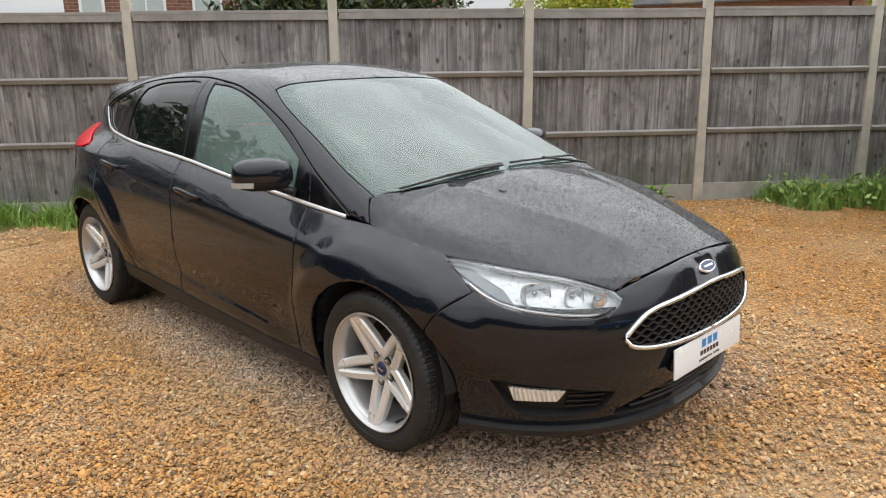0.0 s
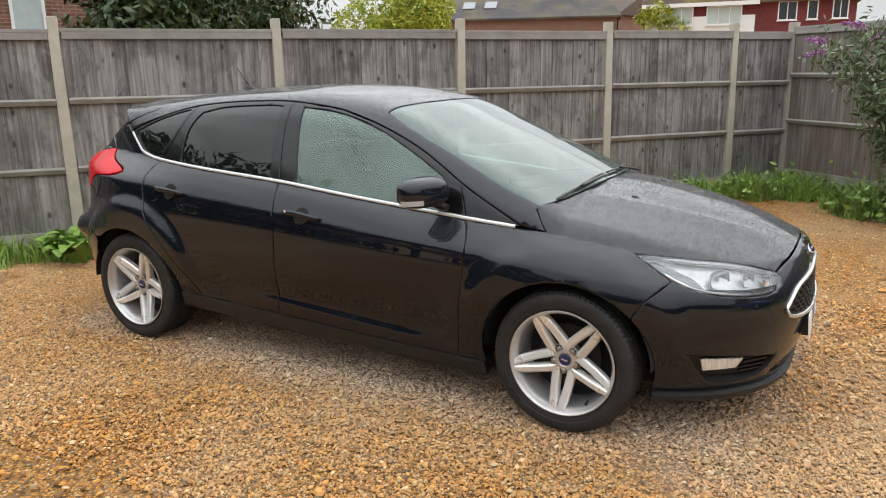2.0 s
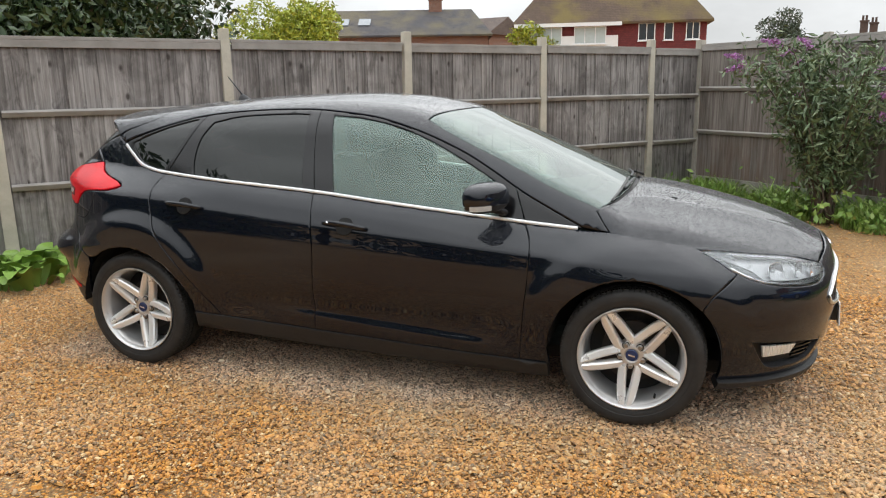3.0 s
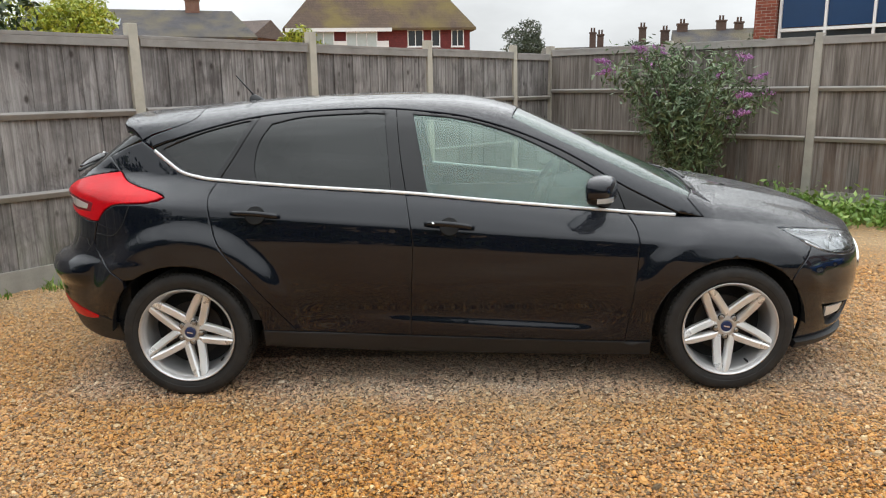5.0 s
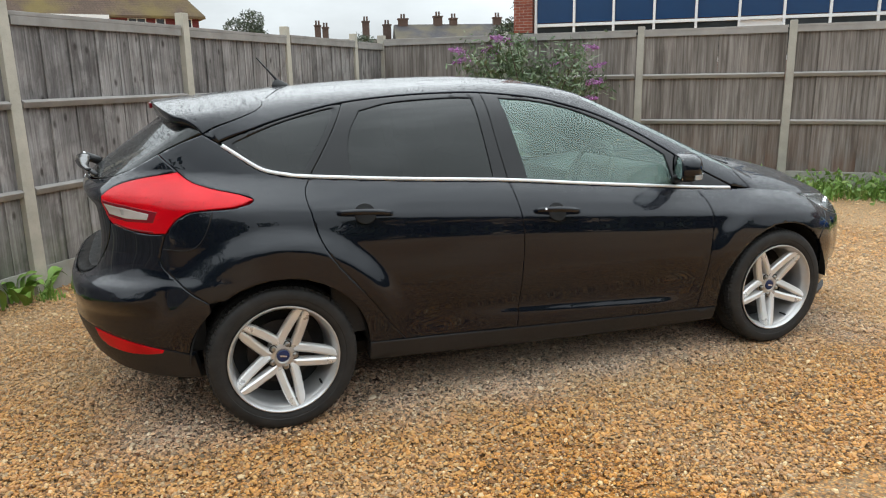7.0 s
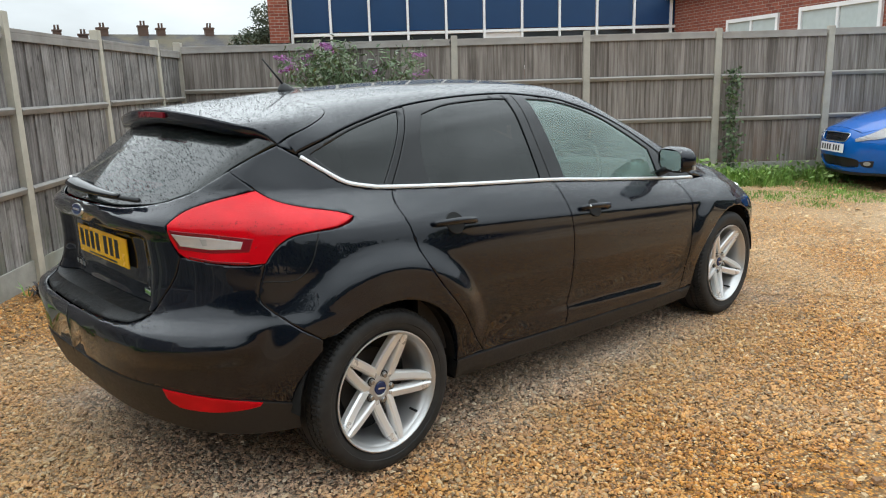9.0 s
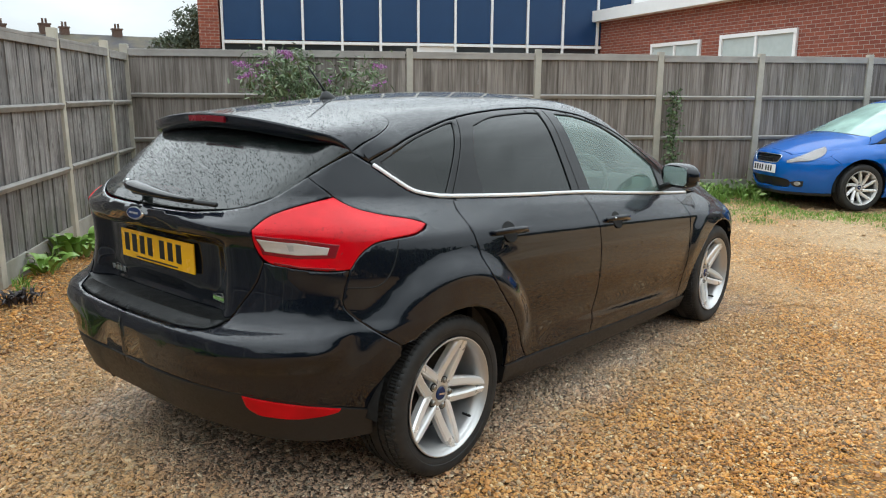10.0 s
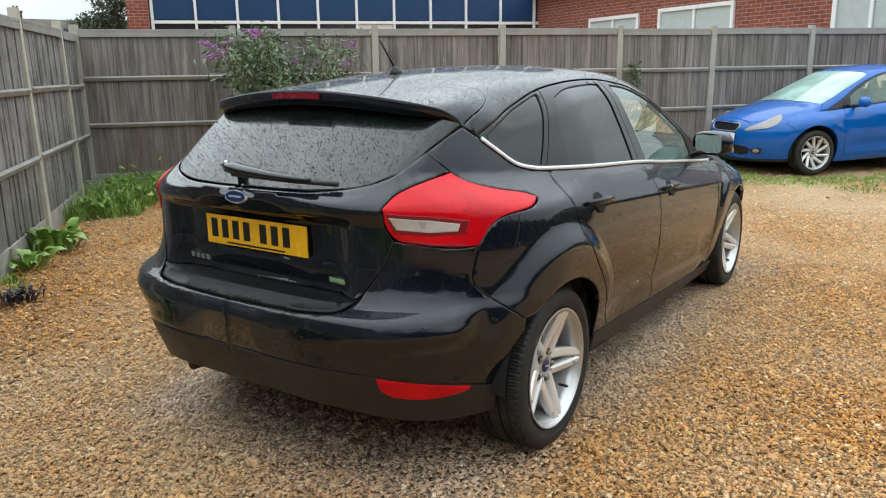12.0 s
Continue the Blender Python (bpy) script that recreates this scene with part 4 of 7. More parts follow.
def patch(name, uv, material, depth, mirror=True, parent=car, view="front", d=0.01, label="", surface=body):
    """A piece that lies at a depth under (or over) the surface, from (y, z) pairs in the front or rear view."""
    ahead = 1 if view == "front" else -1
    rough = np.array([(0.0, y, z) for y, z in uv])
    # find the places by their height and side
    ang = np.linspace(-1.55, 1.55, 311)
    out = []
    for _, y, z in rough:
        p, _n = onto(np.stack((ang * 0.85, ang * 0 + z), 1), view, surface)
        i = np.argmin(np.abs(p[:, 1] - y))
        out.append(p[i])
    line = outline(*[[out[i], out[(i + 1) % len(out)]] for i in range(len(out))], step=0.012)
    return panel(name, line, view, material, parent, gap=0, depth=d, lift=-depth, mirror=mirror, label=label, grid=0.012, surface=surface)


def on_front(y, z, out=0.0, view="front", surface=body):
    ang = np.linspace(-1.5, 1.5, 301)
    p, n = onto(np.stack((ang * 0.85, ang * 0 + z), 1), view, surface)
    i = np.argmin(np.abs(p[:, 1] - y))
    return Vector(p[i] + n[i] * out), Vector(n[i])


def on_plane(at, normal, up=(0, 0, 1)):
    """A pose with z along the normal and y upwards, for flat signs."""
    zv = Vector(normal).normalized()
    xv = Vector(up).cross(zv).normalized()
    m = Matrix((xv, zv.cross(xv), zv)).transposed().to_4x4()
    m.translation = at
    return m


# bezel greyed at the outer end for mirrored sky, black along the foot; bright bowls, the indicator behind ribbed
# plastic
patch("bezel", [(-0.750, 0.786), (-0.712, 0.776), (-0.700, 0.720), (-0.712, 0.676), (-0.735, 0.690)], LAMP_GREY, 0.028)
patch("bezel", [(-0.712, 0.676), (-0.600, 0.662), (-0.455, 0.660), (-0.470, 0.640), (-0.530, 0.630), (-0.610, 0.632), (-0.700, 0.655)], GLOSS_BLACK, 0.018)


def bowl(y, z, wide, high, deep, w, turn_out):
    """A bright hollow lamp bowl with a rolled rim, and its bulb holder."""
    ps, pn = on_front(y, z, -0.020)
    face = Vector((math.cos(turn_out), -math.sin(turn_out), 0.10)).normalized()
    m = on_plane(ps, face)
    v, f, n = [], [], 28
    rings_ = ((1.06, 0.003), (1.0, 0.004), (0.96, -0.002), (0.80, -0.30 * deep), (0.58, -0.62 * deep), (0.34, -0.88 * deep), (0.16, -deep), (0.0, -deep))
    for r, d in rings_:
        for i in range(n):
            a = 2 * math.pi * i / n
            cx, cy = math.copysign(abs(math.cos(a)) ** 0.62, math.cos(a)), math.copysign(abs(math.sin(a)) ** 0.62, math.sin(a))
            v.append((m @ Vector((wide * r * cx, high * r * cy, d))) * 1.0)
    v = [Vector((q.x, q.y * w, q.z)) for q in v]
    f = [(k * n + i, k * n + (i + 1) % n, (k + 1) * n + (i + 1) % n, (k + 1) * n + i) for k in range(len(rings_) - 1) for i in range(n)]
    ob = link("reflector", v, f, BOWL, car, label="bright chromed lamp bowl")
    c = m @ Vector((0, 0, -0.45 * deep))
    bm = bmesh.new()
    bmesh.ops.create_uvsphere(bm, u_segments=16, v_segments=10, radius=0.010, matrix=Matrix.Translation((c.x, c.y * w, c.z)))
    part("bulb", bm, REFLECTOR, ob, smooth=60)


for w in (1, -1):
    lp, ln = onto(to_flat(fine(LAMP_LOW)[4:-8], "front"), "front")
    v, f = sweep((lp - ln * 0.012 + (0, 0, 0.012)) * (1, w, 1), ring(0.006, 6))
    link("lamp_strip", v, f, REFLECTOR, car)
    lp, ln = onto(to_flat(fine(LAMP_TOP)[9:-2], "front"), "front")
    v, f = sweep((lp - ln * 0.012 + (0, 0, -0.010)) * (1, w, 1), ring(0.006, 6))
    link("lamp_strip", v, f, LENS, car)
    bowl(-0.645, 0.708, 0.050, 0.036, 0.030, w, 0.62)
    bowl(-0.562, 0.700, 0.034, 0.033, 0.028, w, 0.48)
    bowl(-0.503, 0.685, 0.027, 0.024, 0.022, w, 0.40)
patch("indicator_lens", [(-0.527, 0.712), (-0.480, 0.700), (-0.478, 0.664), (-0.524, 0.662)], CLEAR, 0.012, d=0.002)
patch("indicator_bulb", [(-0.510, 0.690), (-0.494, 0.690), (-0.494, 0.674), (-0.510, 0.674)], AMBER, 0.024)

# front bumper
GRILLE_HALF = [(2.224, 0, 0.660), (2.209, -0.10, 0.657), (2.190, -0.25, 0.645), (2.176, -0.335, 0.634), (2.161, -0.399, 0.610), (2.142, -0.466, 0.548), (2.15, -0.44, 0.522), (2.174, -0.391, 0.507), (2.202, -0.289, 0.497), (2.224, -0.12, 0.492), (2.225, 0, 0.490)]
GRILLE = both(fine(GRILLE_HALF))
FOG = outline([(1.815, -0.772, 0.405), (1.90, -0.71, 0.394), (1.956, -0.664, 0.387), (2.03, -0.585, 0.374), (2.105, -0.455, 0.350)], [(2.105, -0.455, 0.350), (2.07, -0.48, 0.285), (2.045, -0.51, 0.268), (1.98, -0.585, 0.262), (1.895, -0.685, 0.270), (1.858, -0.725, 0.315), (1.815, -0.772, 0.405)])
INTAKE = both(fine([(2.19, 0, 0.335), (2.18, -0.15, 0.333), (2.16, -0.28, 0.320), (2.11, -0.42, 0.272), (2.10, -0.43, 0.250), (2.13, -0.30, 0.240), (2.15, 0, 0.236)]))
LIP = fine([(2.143, 0, 0.765), (2.140, -0.12, 0.76), (2.126, -0.295, 0.74), (2.088, -0.452, 0.70)])
arch_low = sd(*[(p[0], p[2]) for p in arch(HUB_X, 39, -14)])
keep = fine(LAMP_LOW)
BUMPER = lines(LIP, keep[(keep[:, 0] > 1.735)], fine(sd((1.737, 0.700), (1.655, 0.626), (1.612, 0.564))), arch_low,
               fine([(1.69, -0.80, 0.226), (1.835, -0.70, 0.222), (1.98, -0.56, 0.220), (2.08, -0.36, 0.216), (2.13, -0.15, 0.213), (2.14, 0, 0.212)]))
panel("front_bumper", both(BUMPER), "front", BLACK_PAINT, car, holes=[GRILLE, FOG, FOG * (1, -1, 1), INTAKE], grid=0.025)
top_half = fine([(1.69, -0.80, 0.226), (1.835, -0.70, 0.222), (1.98, -0.56, 0.220), (2.08, -0.36, 0.216), (2.13, -0.15, 0.213), (2.14, 0, 0.212)])
low_half = fine([(1.67, -0.77, 0.192), (1.835, -0.66, 0.190), (1.98, -0.52, 0.186), (2.08, -0.30, 0.180), (2.13, 0, 0.178)])
panel("splitter", lines(top_half, (top_half * (1, -1, 1))[::-1], low_half * (1, -1, 1), low_half[::-1]), "front", PLASTIC, car, lift=0.024, depth=0.06, label="black plastic front lip")
tray("grille_back", GRILLE, "front", 0.06, DARK, PLASTIC, car)
gp, gn = onto(to_flat(GRILLE, "front"), "front")
v, f = sweep(gp + gn * 0.003, ring(0.0085, 8), closed=True)
link("grille_surround", v, f, CHROME, car, label="chrome grille surround")
# the grille's honeycomb: wavy bars that follow the bumper
gv, gf = [], []
gflat = to_flat(GRILLE, "front")
for row in range(10):
    z0 = 0.490 + 0.019 * row
    u = np.arange(-0.52, 0.521, 0.0125)
    zz = z0 + 0.0045 * np.where((np.arange(len(u)) // 2 + row) % 2 == 0, 1, -1)
    fl = np.stack((u, zz), 1)
    run = []
    for q, ok in zip(fl, inside(fl, inset(gflat if area(gflat) > 0 else gflat[::-1], 0.003))):
        if ok:
            run.append(q)
    if len(run) > 4:
        bp, bn = onto(np.array(run), "front")
        v, f = sweep(bp - bn * 0.016, [(-0.012, -0.0028), (0.012, -0.0036), (0.012, 0.0036), (-0.012, 0.0028)])
        gf += [tuple(i + len(gv) for i in q) for q in f]
        gv += v
link("grille_mesh", gv, gf, PLASTIC, car, smooth=False, label="black honeycomb grille")
tray("intake_back", INTAKE, "front", 0.05, DARK, PLASTIC, car)
for z0, w0 in ((0.262, 0.38), (0.288, 0.33), (0.312, 0.27)):
    u = np.linspace(-w0, w0, 31)
    bp, bn = onto(np.stack((u * 1.0, u * 0 + z0), 1), "front")
    v, f = sweep(bp - bn * 0.015, [(-0.012, -0.003), (0.012, -0.004), (0.012, 0.004), (-0.012, 0.003)])
    link("intake_slat", v, f, PLASTIC, car)
tray("fog_recess", FOG, "front", 0.035, PLASTIC, PLASTIC, car, mirror=True)
patch("fog_lamp", [(-0.738, 0.374), (-0.612, 0.362), (-0.622, 0.318), (-0.718, 0.318)], FLUTED, 0.012, label="clear fog lamp")
for z0 in (0.345, 0.322, 0.300):
    patch("fog_slat", [(-0.60, z0), (-0.485, z0 - 0.006), (-0.490, z0 - 0.014), (-0.60, z0 - 0.009)], GLOSS_BLACK, 0.014)


def plate(m, face, bars, label):
    body_ob = part("number_plate", box_bm(0.520, 0.111, 0.006, m, 0.0025), face, car, label, smooth=40)
    for x, y, w, h, ink in bars:
        part("printed_bar", box_bm(w, h, 0.001, m @ Matrix.Translation((x, y, 0.0035))), ink, body_ob)
    return body_ob


fp = Matrix.Translation((2.226, -0.01, 0.418)) @ on_plane((0, 0, 0), (1, 0, 0.06))
plate(fp, PLATE_WHITE, [(-0.045, 0.025, 0.032, 0.030, INK_BLUE), (0.0, 0.025, 0.032, 0.030, INK_BLUE), (0.045, 0.025, 0.032, 0.030, INK_BLUE), *[(-0.0625 + 0.025 * i, -0.010, 0.018, 0.017, INK) for i in range(6)], *[(-0.0765 + 0.0102 * i, -0.036, 0.0065, 0.008, INK) for i in range(16) if i != 10]], "white dealer plate with blue and black print")
part("plate_holder", box_bm(0.46, 0.08, 0.03, fp @ Matrix.Translation((0, 0, -0.018)), 0.004), PLASTIC, car)
rp = Matrix.Translation((-1.994, -0.004, 0.874)) @ on_plane((0, 0, 0), (-1, 0, 0.0))
digits = [(-0.215 + 0.058 * i + (0.028 if i > 3 else 0), 0.006, 0.034, 0.070, INK) for i in range(7)]
plate(rp, PLATE_YELLOW, digits + [(0, -0.046, 0.30, 0.006, INK)], "yellow rear number plate")


def oval(name, m, a, b, thick, material, parent, label=""):
    bm = bmesh.new()
    bmesh.ops.create_cone(bm, cap_ends=True, segments=40, radius1=1, radius2=0.93, depth=1, matrix=m @ Matrix.Diagonal((a, b, thick, 1)))
    return part(name, bm, material, parent, label, smooth=40)


for at, nrm, s in ((on_front(0, 0.716, 0.003)[0], on_front(0, 0.716)[1], 1.0), (on_front(0, 1.022, 0.003, "rear")[0], Vector((-1, 0, 0.25)), 1.0)):
    m = on_plane(at, nrm)
    rim = oval("badge", m, 0.057, 0.024, 0.007, CHROME, car, "chrome-edged blue oval badge")
    oval("badge_field", m @ Matrix.Translation((0, 0, 0.003)), 0.052, 0.020, 0.004, BADGE_BLUE, rim)
    part("badge_bar", box_bm(0.062, 0.007, 0.0012, m @ Matrix.Translation((0, 0, 0.0055)), 0.0004), CHROME, rim)

# tail: lamps, hatch, bumper
TAIL = lines(fine([(-1.969, -0.573, 1.015), (-1.914, -0.588, 1.053), (-1.82, -0.61, 1.08), (-1.674, -0.647, 1.101)]), fine([(-1.674, -0.647, 1.101), (-1.645, -0.67, 1.078), (-1.61, -0.72, 1.056), (-1.54, -0.765, 1.035), (-1.44, -0.810, 1.012), (-1.395, -0.835, 0.992)]),
             fine([(-1.395, -0.835, 0.992), (-1.47, -0.852, 0.970), (-1.60, -0.838, 0.962), (-1.665, -0.825, 0.950), (-1.71, -0.812, 0.918), (-1.742, -0.803, 0.875)]), fine([(-1.742, -0.803, 0.875), (-1.80, -0.77, 0.874), (-1.859, -0.723, 0.882), (-1.945, -0.629, 0.903), (-1.972, -0.59, 0.955), (-1.969, -0.573, 1.015)]))
panel("tail_lamp", TAIL, "rear", RED, car, gap=0.003, depth=0.03, lift=0.004, mirror=True, grid=0.02, roll=0.003, label="glossy red tail lamp beaded with rain")
patch("lamp_chamber", [(-0.582, 1.000), (-0.692, 0.986), (-0.772, 0.962), (-0.768, 0.918), (-0.691, 0.920), (-0.600, 0.934)], DIM_RED, -0.0052, view="rear", d=0.002)
patch("reversing_lamp", [(-0.592, 0.988), (-0.692, 0.974), (-0.756, 0.954), (-0.753, 0.930), (-0.691, 0.932), (-0.609, 0.945)], PALE_LENS, -0.0065, view="rear", d=0.002)
patch("lamp_edge", [(-0.628, 0.912), (-0.700, 0.896), (-0.772, 0.886), (-0.772, 0.878), (-0.700, 0.887), (-0.632, 0.904)], DIM_RED, -0.0050, view="rear", d=0.002)
patch("reversing_bulb", [(-0.668, 0.972), (-0.684, 0.970), (-0.686, 0.945), (-0.670, 0.946)], LENS, -0.0075, view="rear", d=0.0015)
GLASS_LOW = [*sd((-1.738, 1.172)), (-1.80, -0.577, 1.14), (-1.859, -0.545, 1.108), (-1.94, -0.47, 1.076), (-2.004, -0.32, 1.057), (-2.035, -0.15, 1.056), (-2.042, 0, 1.057)]
GLASS_SIDE = sd((-1.562, 1.244), (-1.65, 1.212), (-1.738, 1.172))
REAR_PANE_LINE = both(lines(fine([(-1.60, 0, 1.37), (-1.60, -0.30, 1.35), GLASS_SIDE[0]]), fine(GLASS_SIDE), fine(GLASS_LOW)))
panel("rear_window", REAR_PANE_LINE, "top", REAR_GLASS, car, gap=0.0015, depth=0.006, lift=-0.002, label="dark rear window beaded with rain")
panel("window_backing", REAR_PANE_LINE, "top", GLOSS_BLACK, car, gap=0.003, depth=0, lift=-0.012, roll=0,
      holes=[both(fine([(-1.63, 0, 0), (-1.63, -0.30, 0), (-1.63, -0.55, 0), (-1.73, -0.54, 0), (-1.85, -0.48, 0), (-1.95, -0.35, 0), (-1.985, 0, 0)]))])
HATCH = both(lines(fine(GLASS_LOW)[::-1], [(-1.680, -0.645, 1.105)], fine([(-1.674, -0.647, 1.101), (-1.82, -0.61, 1.08), (-1.914, -0.588, 1.053), (-1.969, -0.573, 1.015)]), fine([(-1.969, -0.573, 1.015), (-1.972, -0.588, 0.955), (-1.955, -0.612, 0.906)]),
                   fine([(-1.955, -0.612, 0.906), (-1.967, -0.581, 0.832), (-2.0, -0.535, 0.76), (-2.02, -0.50, 0.716), (-2.051, -0.43, 0.709), (-2.062, -0.29, 0.710), (-2.065, -0.12, 0.711), (-2.066, 0, 0.711)])))


def hatch_skin(p):
    """The body with the hollow round the number plate."""
    y, z = np.abs(p[..., 1]), p[..., 2]
    hollow = (0.048 + 0.034 * (1 - ramp(z, 0.69, 0.80))) * (1 - ramp(y, 0.36, 0.50)) * ramp(z, 0.60, 0.69) * (1 - ramp(z, 0.94, 0.985)) * ramp(-p[..., 0], 1.5, 1.6)
    return body(np.stack((p[..., 0] - hollow, p[..., 1], p[..., 2]), -1))


panel("hatch", HATCH, "rear", UPRIGHT_PAINT, car, grid=0.008, surface=hatch_skin)
panel("bumper_protector", both(lines(fine([(-2.066, 0, 0.708), (-2.065, -0.12, 0.708), (-2.062, -0.29, 0.707), (-2.051, -0.43, 0.706), (-2.02, -0.50, 0.713)]), fine([(-2.04, -0.51, 0.708), (-2.07, -0.46, 0.684), (-2.10, -0.38, 0.677), (-2.13, -0.136, 0.673), (-2.14, 0, 0.672)]))), "rear", LEDGE, car, gap=0.001, lift=0.001, grid=0.025, label="black ribbed loading edge beaded with rain")
sill_line = fine([(-2.02, -0.50, 0.713), (-2.051, -0.43, 0.706), (-2.062, -0.29, 0.707), (-2.065, -0.12, 0.708), (-2.066, 0, 0.708), (-2.065, 0.12, 0.708), (-2.062, 0.29, 0.707), (-2.051, 0.43, 0.706), (-2.02, 0.50, 0.713)])
sill_out, _n = onto(to_flat(sill_line, "rear"), "rear")
sill_in, _n = onto(to_flat(sill_line + (0, 0, 0.004), "rear"), "rear", hatch_skin)
k_ = len(sill_out)
link("loading_sill", np.vstack((sill_out - (0.004, 0, 0.002), sill_in + (0.012, 0, -0.002))), [(i, i + 1, k_ + i + 1, k_ + i) for i in range(k_ - 1)], LEDGE, car)
arch_back = sd(*[(p[0], p[2]) for p in arch(-HUB_X, 138, 172)])
VAL_TOP = fine([(-1.676, -0.823, 0.368), (-1.80, -0.775, 0.405), (-1.92, -0.71, 0.440), (-2.009, -0.64, 0.466), (-2.063, -0.566, 0.480), (-2.128, -0.379, 0.493), (-2.144, -0.126, 0.497), (-2.146, 0, 0.498)])
RBUMP = both(lines(fine([(-2.14, 0, 0.671), (-2.13, -0.136, 0.672), (-2.10, -0.38, 0.676), (-2.07, -0.46, 0.684), (-2.04, -0.51, 0.706), (-2.01, -0.545, 0.76), (-1.967, -0.581, 0.832), (-1.955, -0.612, 0.906)]),
                   fine([(-1.945, -0.629, 0.903), (-1.859, -0.723, 0.882), (-1.80, -0.77, 0.874), (-1.742, -0.803, 0.875)]), fine(sd((-1.742, 0.875), (-1.765, 0.80), (-1.765, 0.745), (-1.70, 0.672), (-1.605, 0.600))), arch_back, VAL_TOP))


def tail_skin(p):
    """The body with the bumper's shoulder: a shelf that widens at the corners, a sharp crease under it and a lip at the foot."""
    x, y, z = p[..., 0], np.abs(p[..., 1]), p[..., 2]
    shoulder = np.clip((0.70 - z) / 0.075, 0, 1) * ramp(z, 0.50, 0.615)
    corner = np.clip((0.79 - z) / 0.165, 0, 1) * ramp(z, 0.50, 0.615) * ramp(y, 0.38, 0.58)
    foot = 0.012 * np.clip((0.545 - z) / 0.03, 0, 1)
    return body(p) - (0.022 * shoulder + 0.034 * corner + foot) * ramp(-x, 1.74, 1.94)


panel("rear_bumper", RBUMP, "rear", BLACK_PAINT, car, grid=0.012, surface=tail_skin)
VAL_LOW = fine([(-1.655, -0.803, 0.262), (-1.82, -0.735, 0.268), (-1.95, -0.635, 0.290), (-2.059, -0.484, 0.330), (-2.11, -0.222, 0.352), (-2.12, 0, 0.355)])
REFL = outline([(-2.048, -0.589, 0.472), (-1.95, -0.69, 0.442), (-1.789, -0.790, 0.398)], [(-1.789, -0.790, 0.398), (-1.797, -0.786, 0.384), (-1.86, -0.745, 0.374), (-1.93, -0.69, 0.376), (-2.010, -0.618, 0.398), (-2.040, -0.594, 0.435), (-2.048, -0.589, 0.472)])
panel("rear_valance", both(lines(VAL_LOW[::-1], VAL_TOP)), "rear", PLASTIC, car, grid=0.03, depth=0.04, lift=0.003, label="matt black lower bumper")
panel("rear_reflector", REFL, "rear", RED, car, lift=0.007, gap=0.001, depth=0.01, mirror=True, grid=0.015)
for y0, w0, mtl in ((-0.385, 0.085, LEAF_BADGE), (0.35, 0.15, CHROME)):
    at, nn = on_front(y0, 0.752, 0.006, "rear", hatch_skin)
    nn = (nn + Vector((-1.0, 0, 0.05))).normalized()
    m = on_plane(at, nn)
    if mtl == CHROME:
        for i in range(5):
            part("badge_letter_bar", box_bm(0.022, 0.020, 0.004, m @ Matrix.Translation((-0.064 + 0.032 * i, 0, 0)), 0.0015), mtl, car)
    else:
        part("eco_badge", box_bm(w0, 0.020, 0.004, m, 0.001), CHROME, car)
        part("eco_badge_field", box_bm(w0 - 0.008, 0.013, 0.0015, m @ Matrix.Translation((0, 0, 0.0025))), mtl, car)

# join between the rear wing and the bumper below the lamp
for w in (1, -1):
    sp = sd(*[(q[0], q[2]) for q in fine([(-1.560, 0, 0.955), (-1.599, 0, 0.864), (-1.655, 0, 0.812), (-1.753, 0, 0.816)])])
    v, f = sweep((sp + slope(sp) * 0.0006) * (1, w, 1), ring(0.0022, 6))
    link("panel_seam", v, f, DARK, car)

# roof spoiler with its brake lamp
EDGE = [*sd((-1.557, 1.248)), (-1.618, -0.572, 1.28), (-1.678, -0.51, 1.30), (-1.724, -0.30, 1.35), (-1.739, -0.12, 1.37), (-1.742, 0, 1.372)]
SPOILER = both(lines(fine(SPOILER_SEAM)[::-1], fine(EDGE)))
panel("spoiler", SPOILER, "top", BLACK_PAINT, car, depth=0.0, surface=roof_skin, roll=0)
ep, _n = onto(to_flat(np.vstack((fine(EDGE), (fine(EDGE)[:-1] * (1, -1, 1))[::-1])), "top"), "top", roof_skin)
k = len(ep)
fade = 0.2 + 0.8 * (1 - np.abs(np.linspace(-1, 1, k)) ** 5)
rows = [ep, ep + np.stack((-0.004 * fade, 0 * fade, -0.007 * fade), 1), ep + np.stack((0.004 * fade, 0 * fade, -0.050 * fade), 1), ep + np.stack((0.075 * fade, 0 * fade, -0.066 * fade), 1), ep + np.stack((0.14 * fade, 0 * fade, -0.045 * fade), 1)]
v = np.vstack(rows)
f = [(r * k + i, r * k + i + 1, (r + 1) * k + i + 1, (r + 1) * k + i) for r in range(4) for i in range(k - 1)]
link("spoiler_lip", v, f, BLACK_PAINT, car)
mid = k // 2
bl = [ep[i] + np.array((-0.006, 0, -0.020)) for i in range(mid - 6, mid + 7)]
v, f = sweep(bl, [(-0.006, -0.011), (0.004, -0.011), (0.004, 0.011), (-0.006, 0.011)])
link("brake_lamp", v, f, DIM_RED, car, smooth=False)

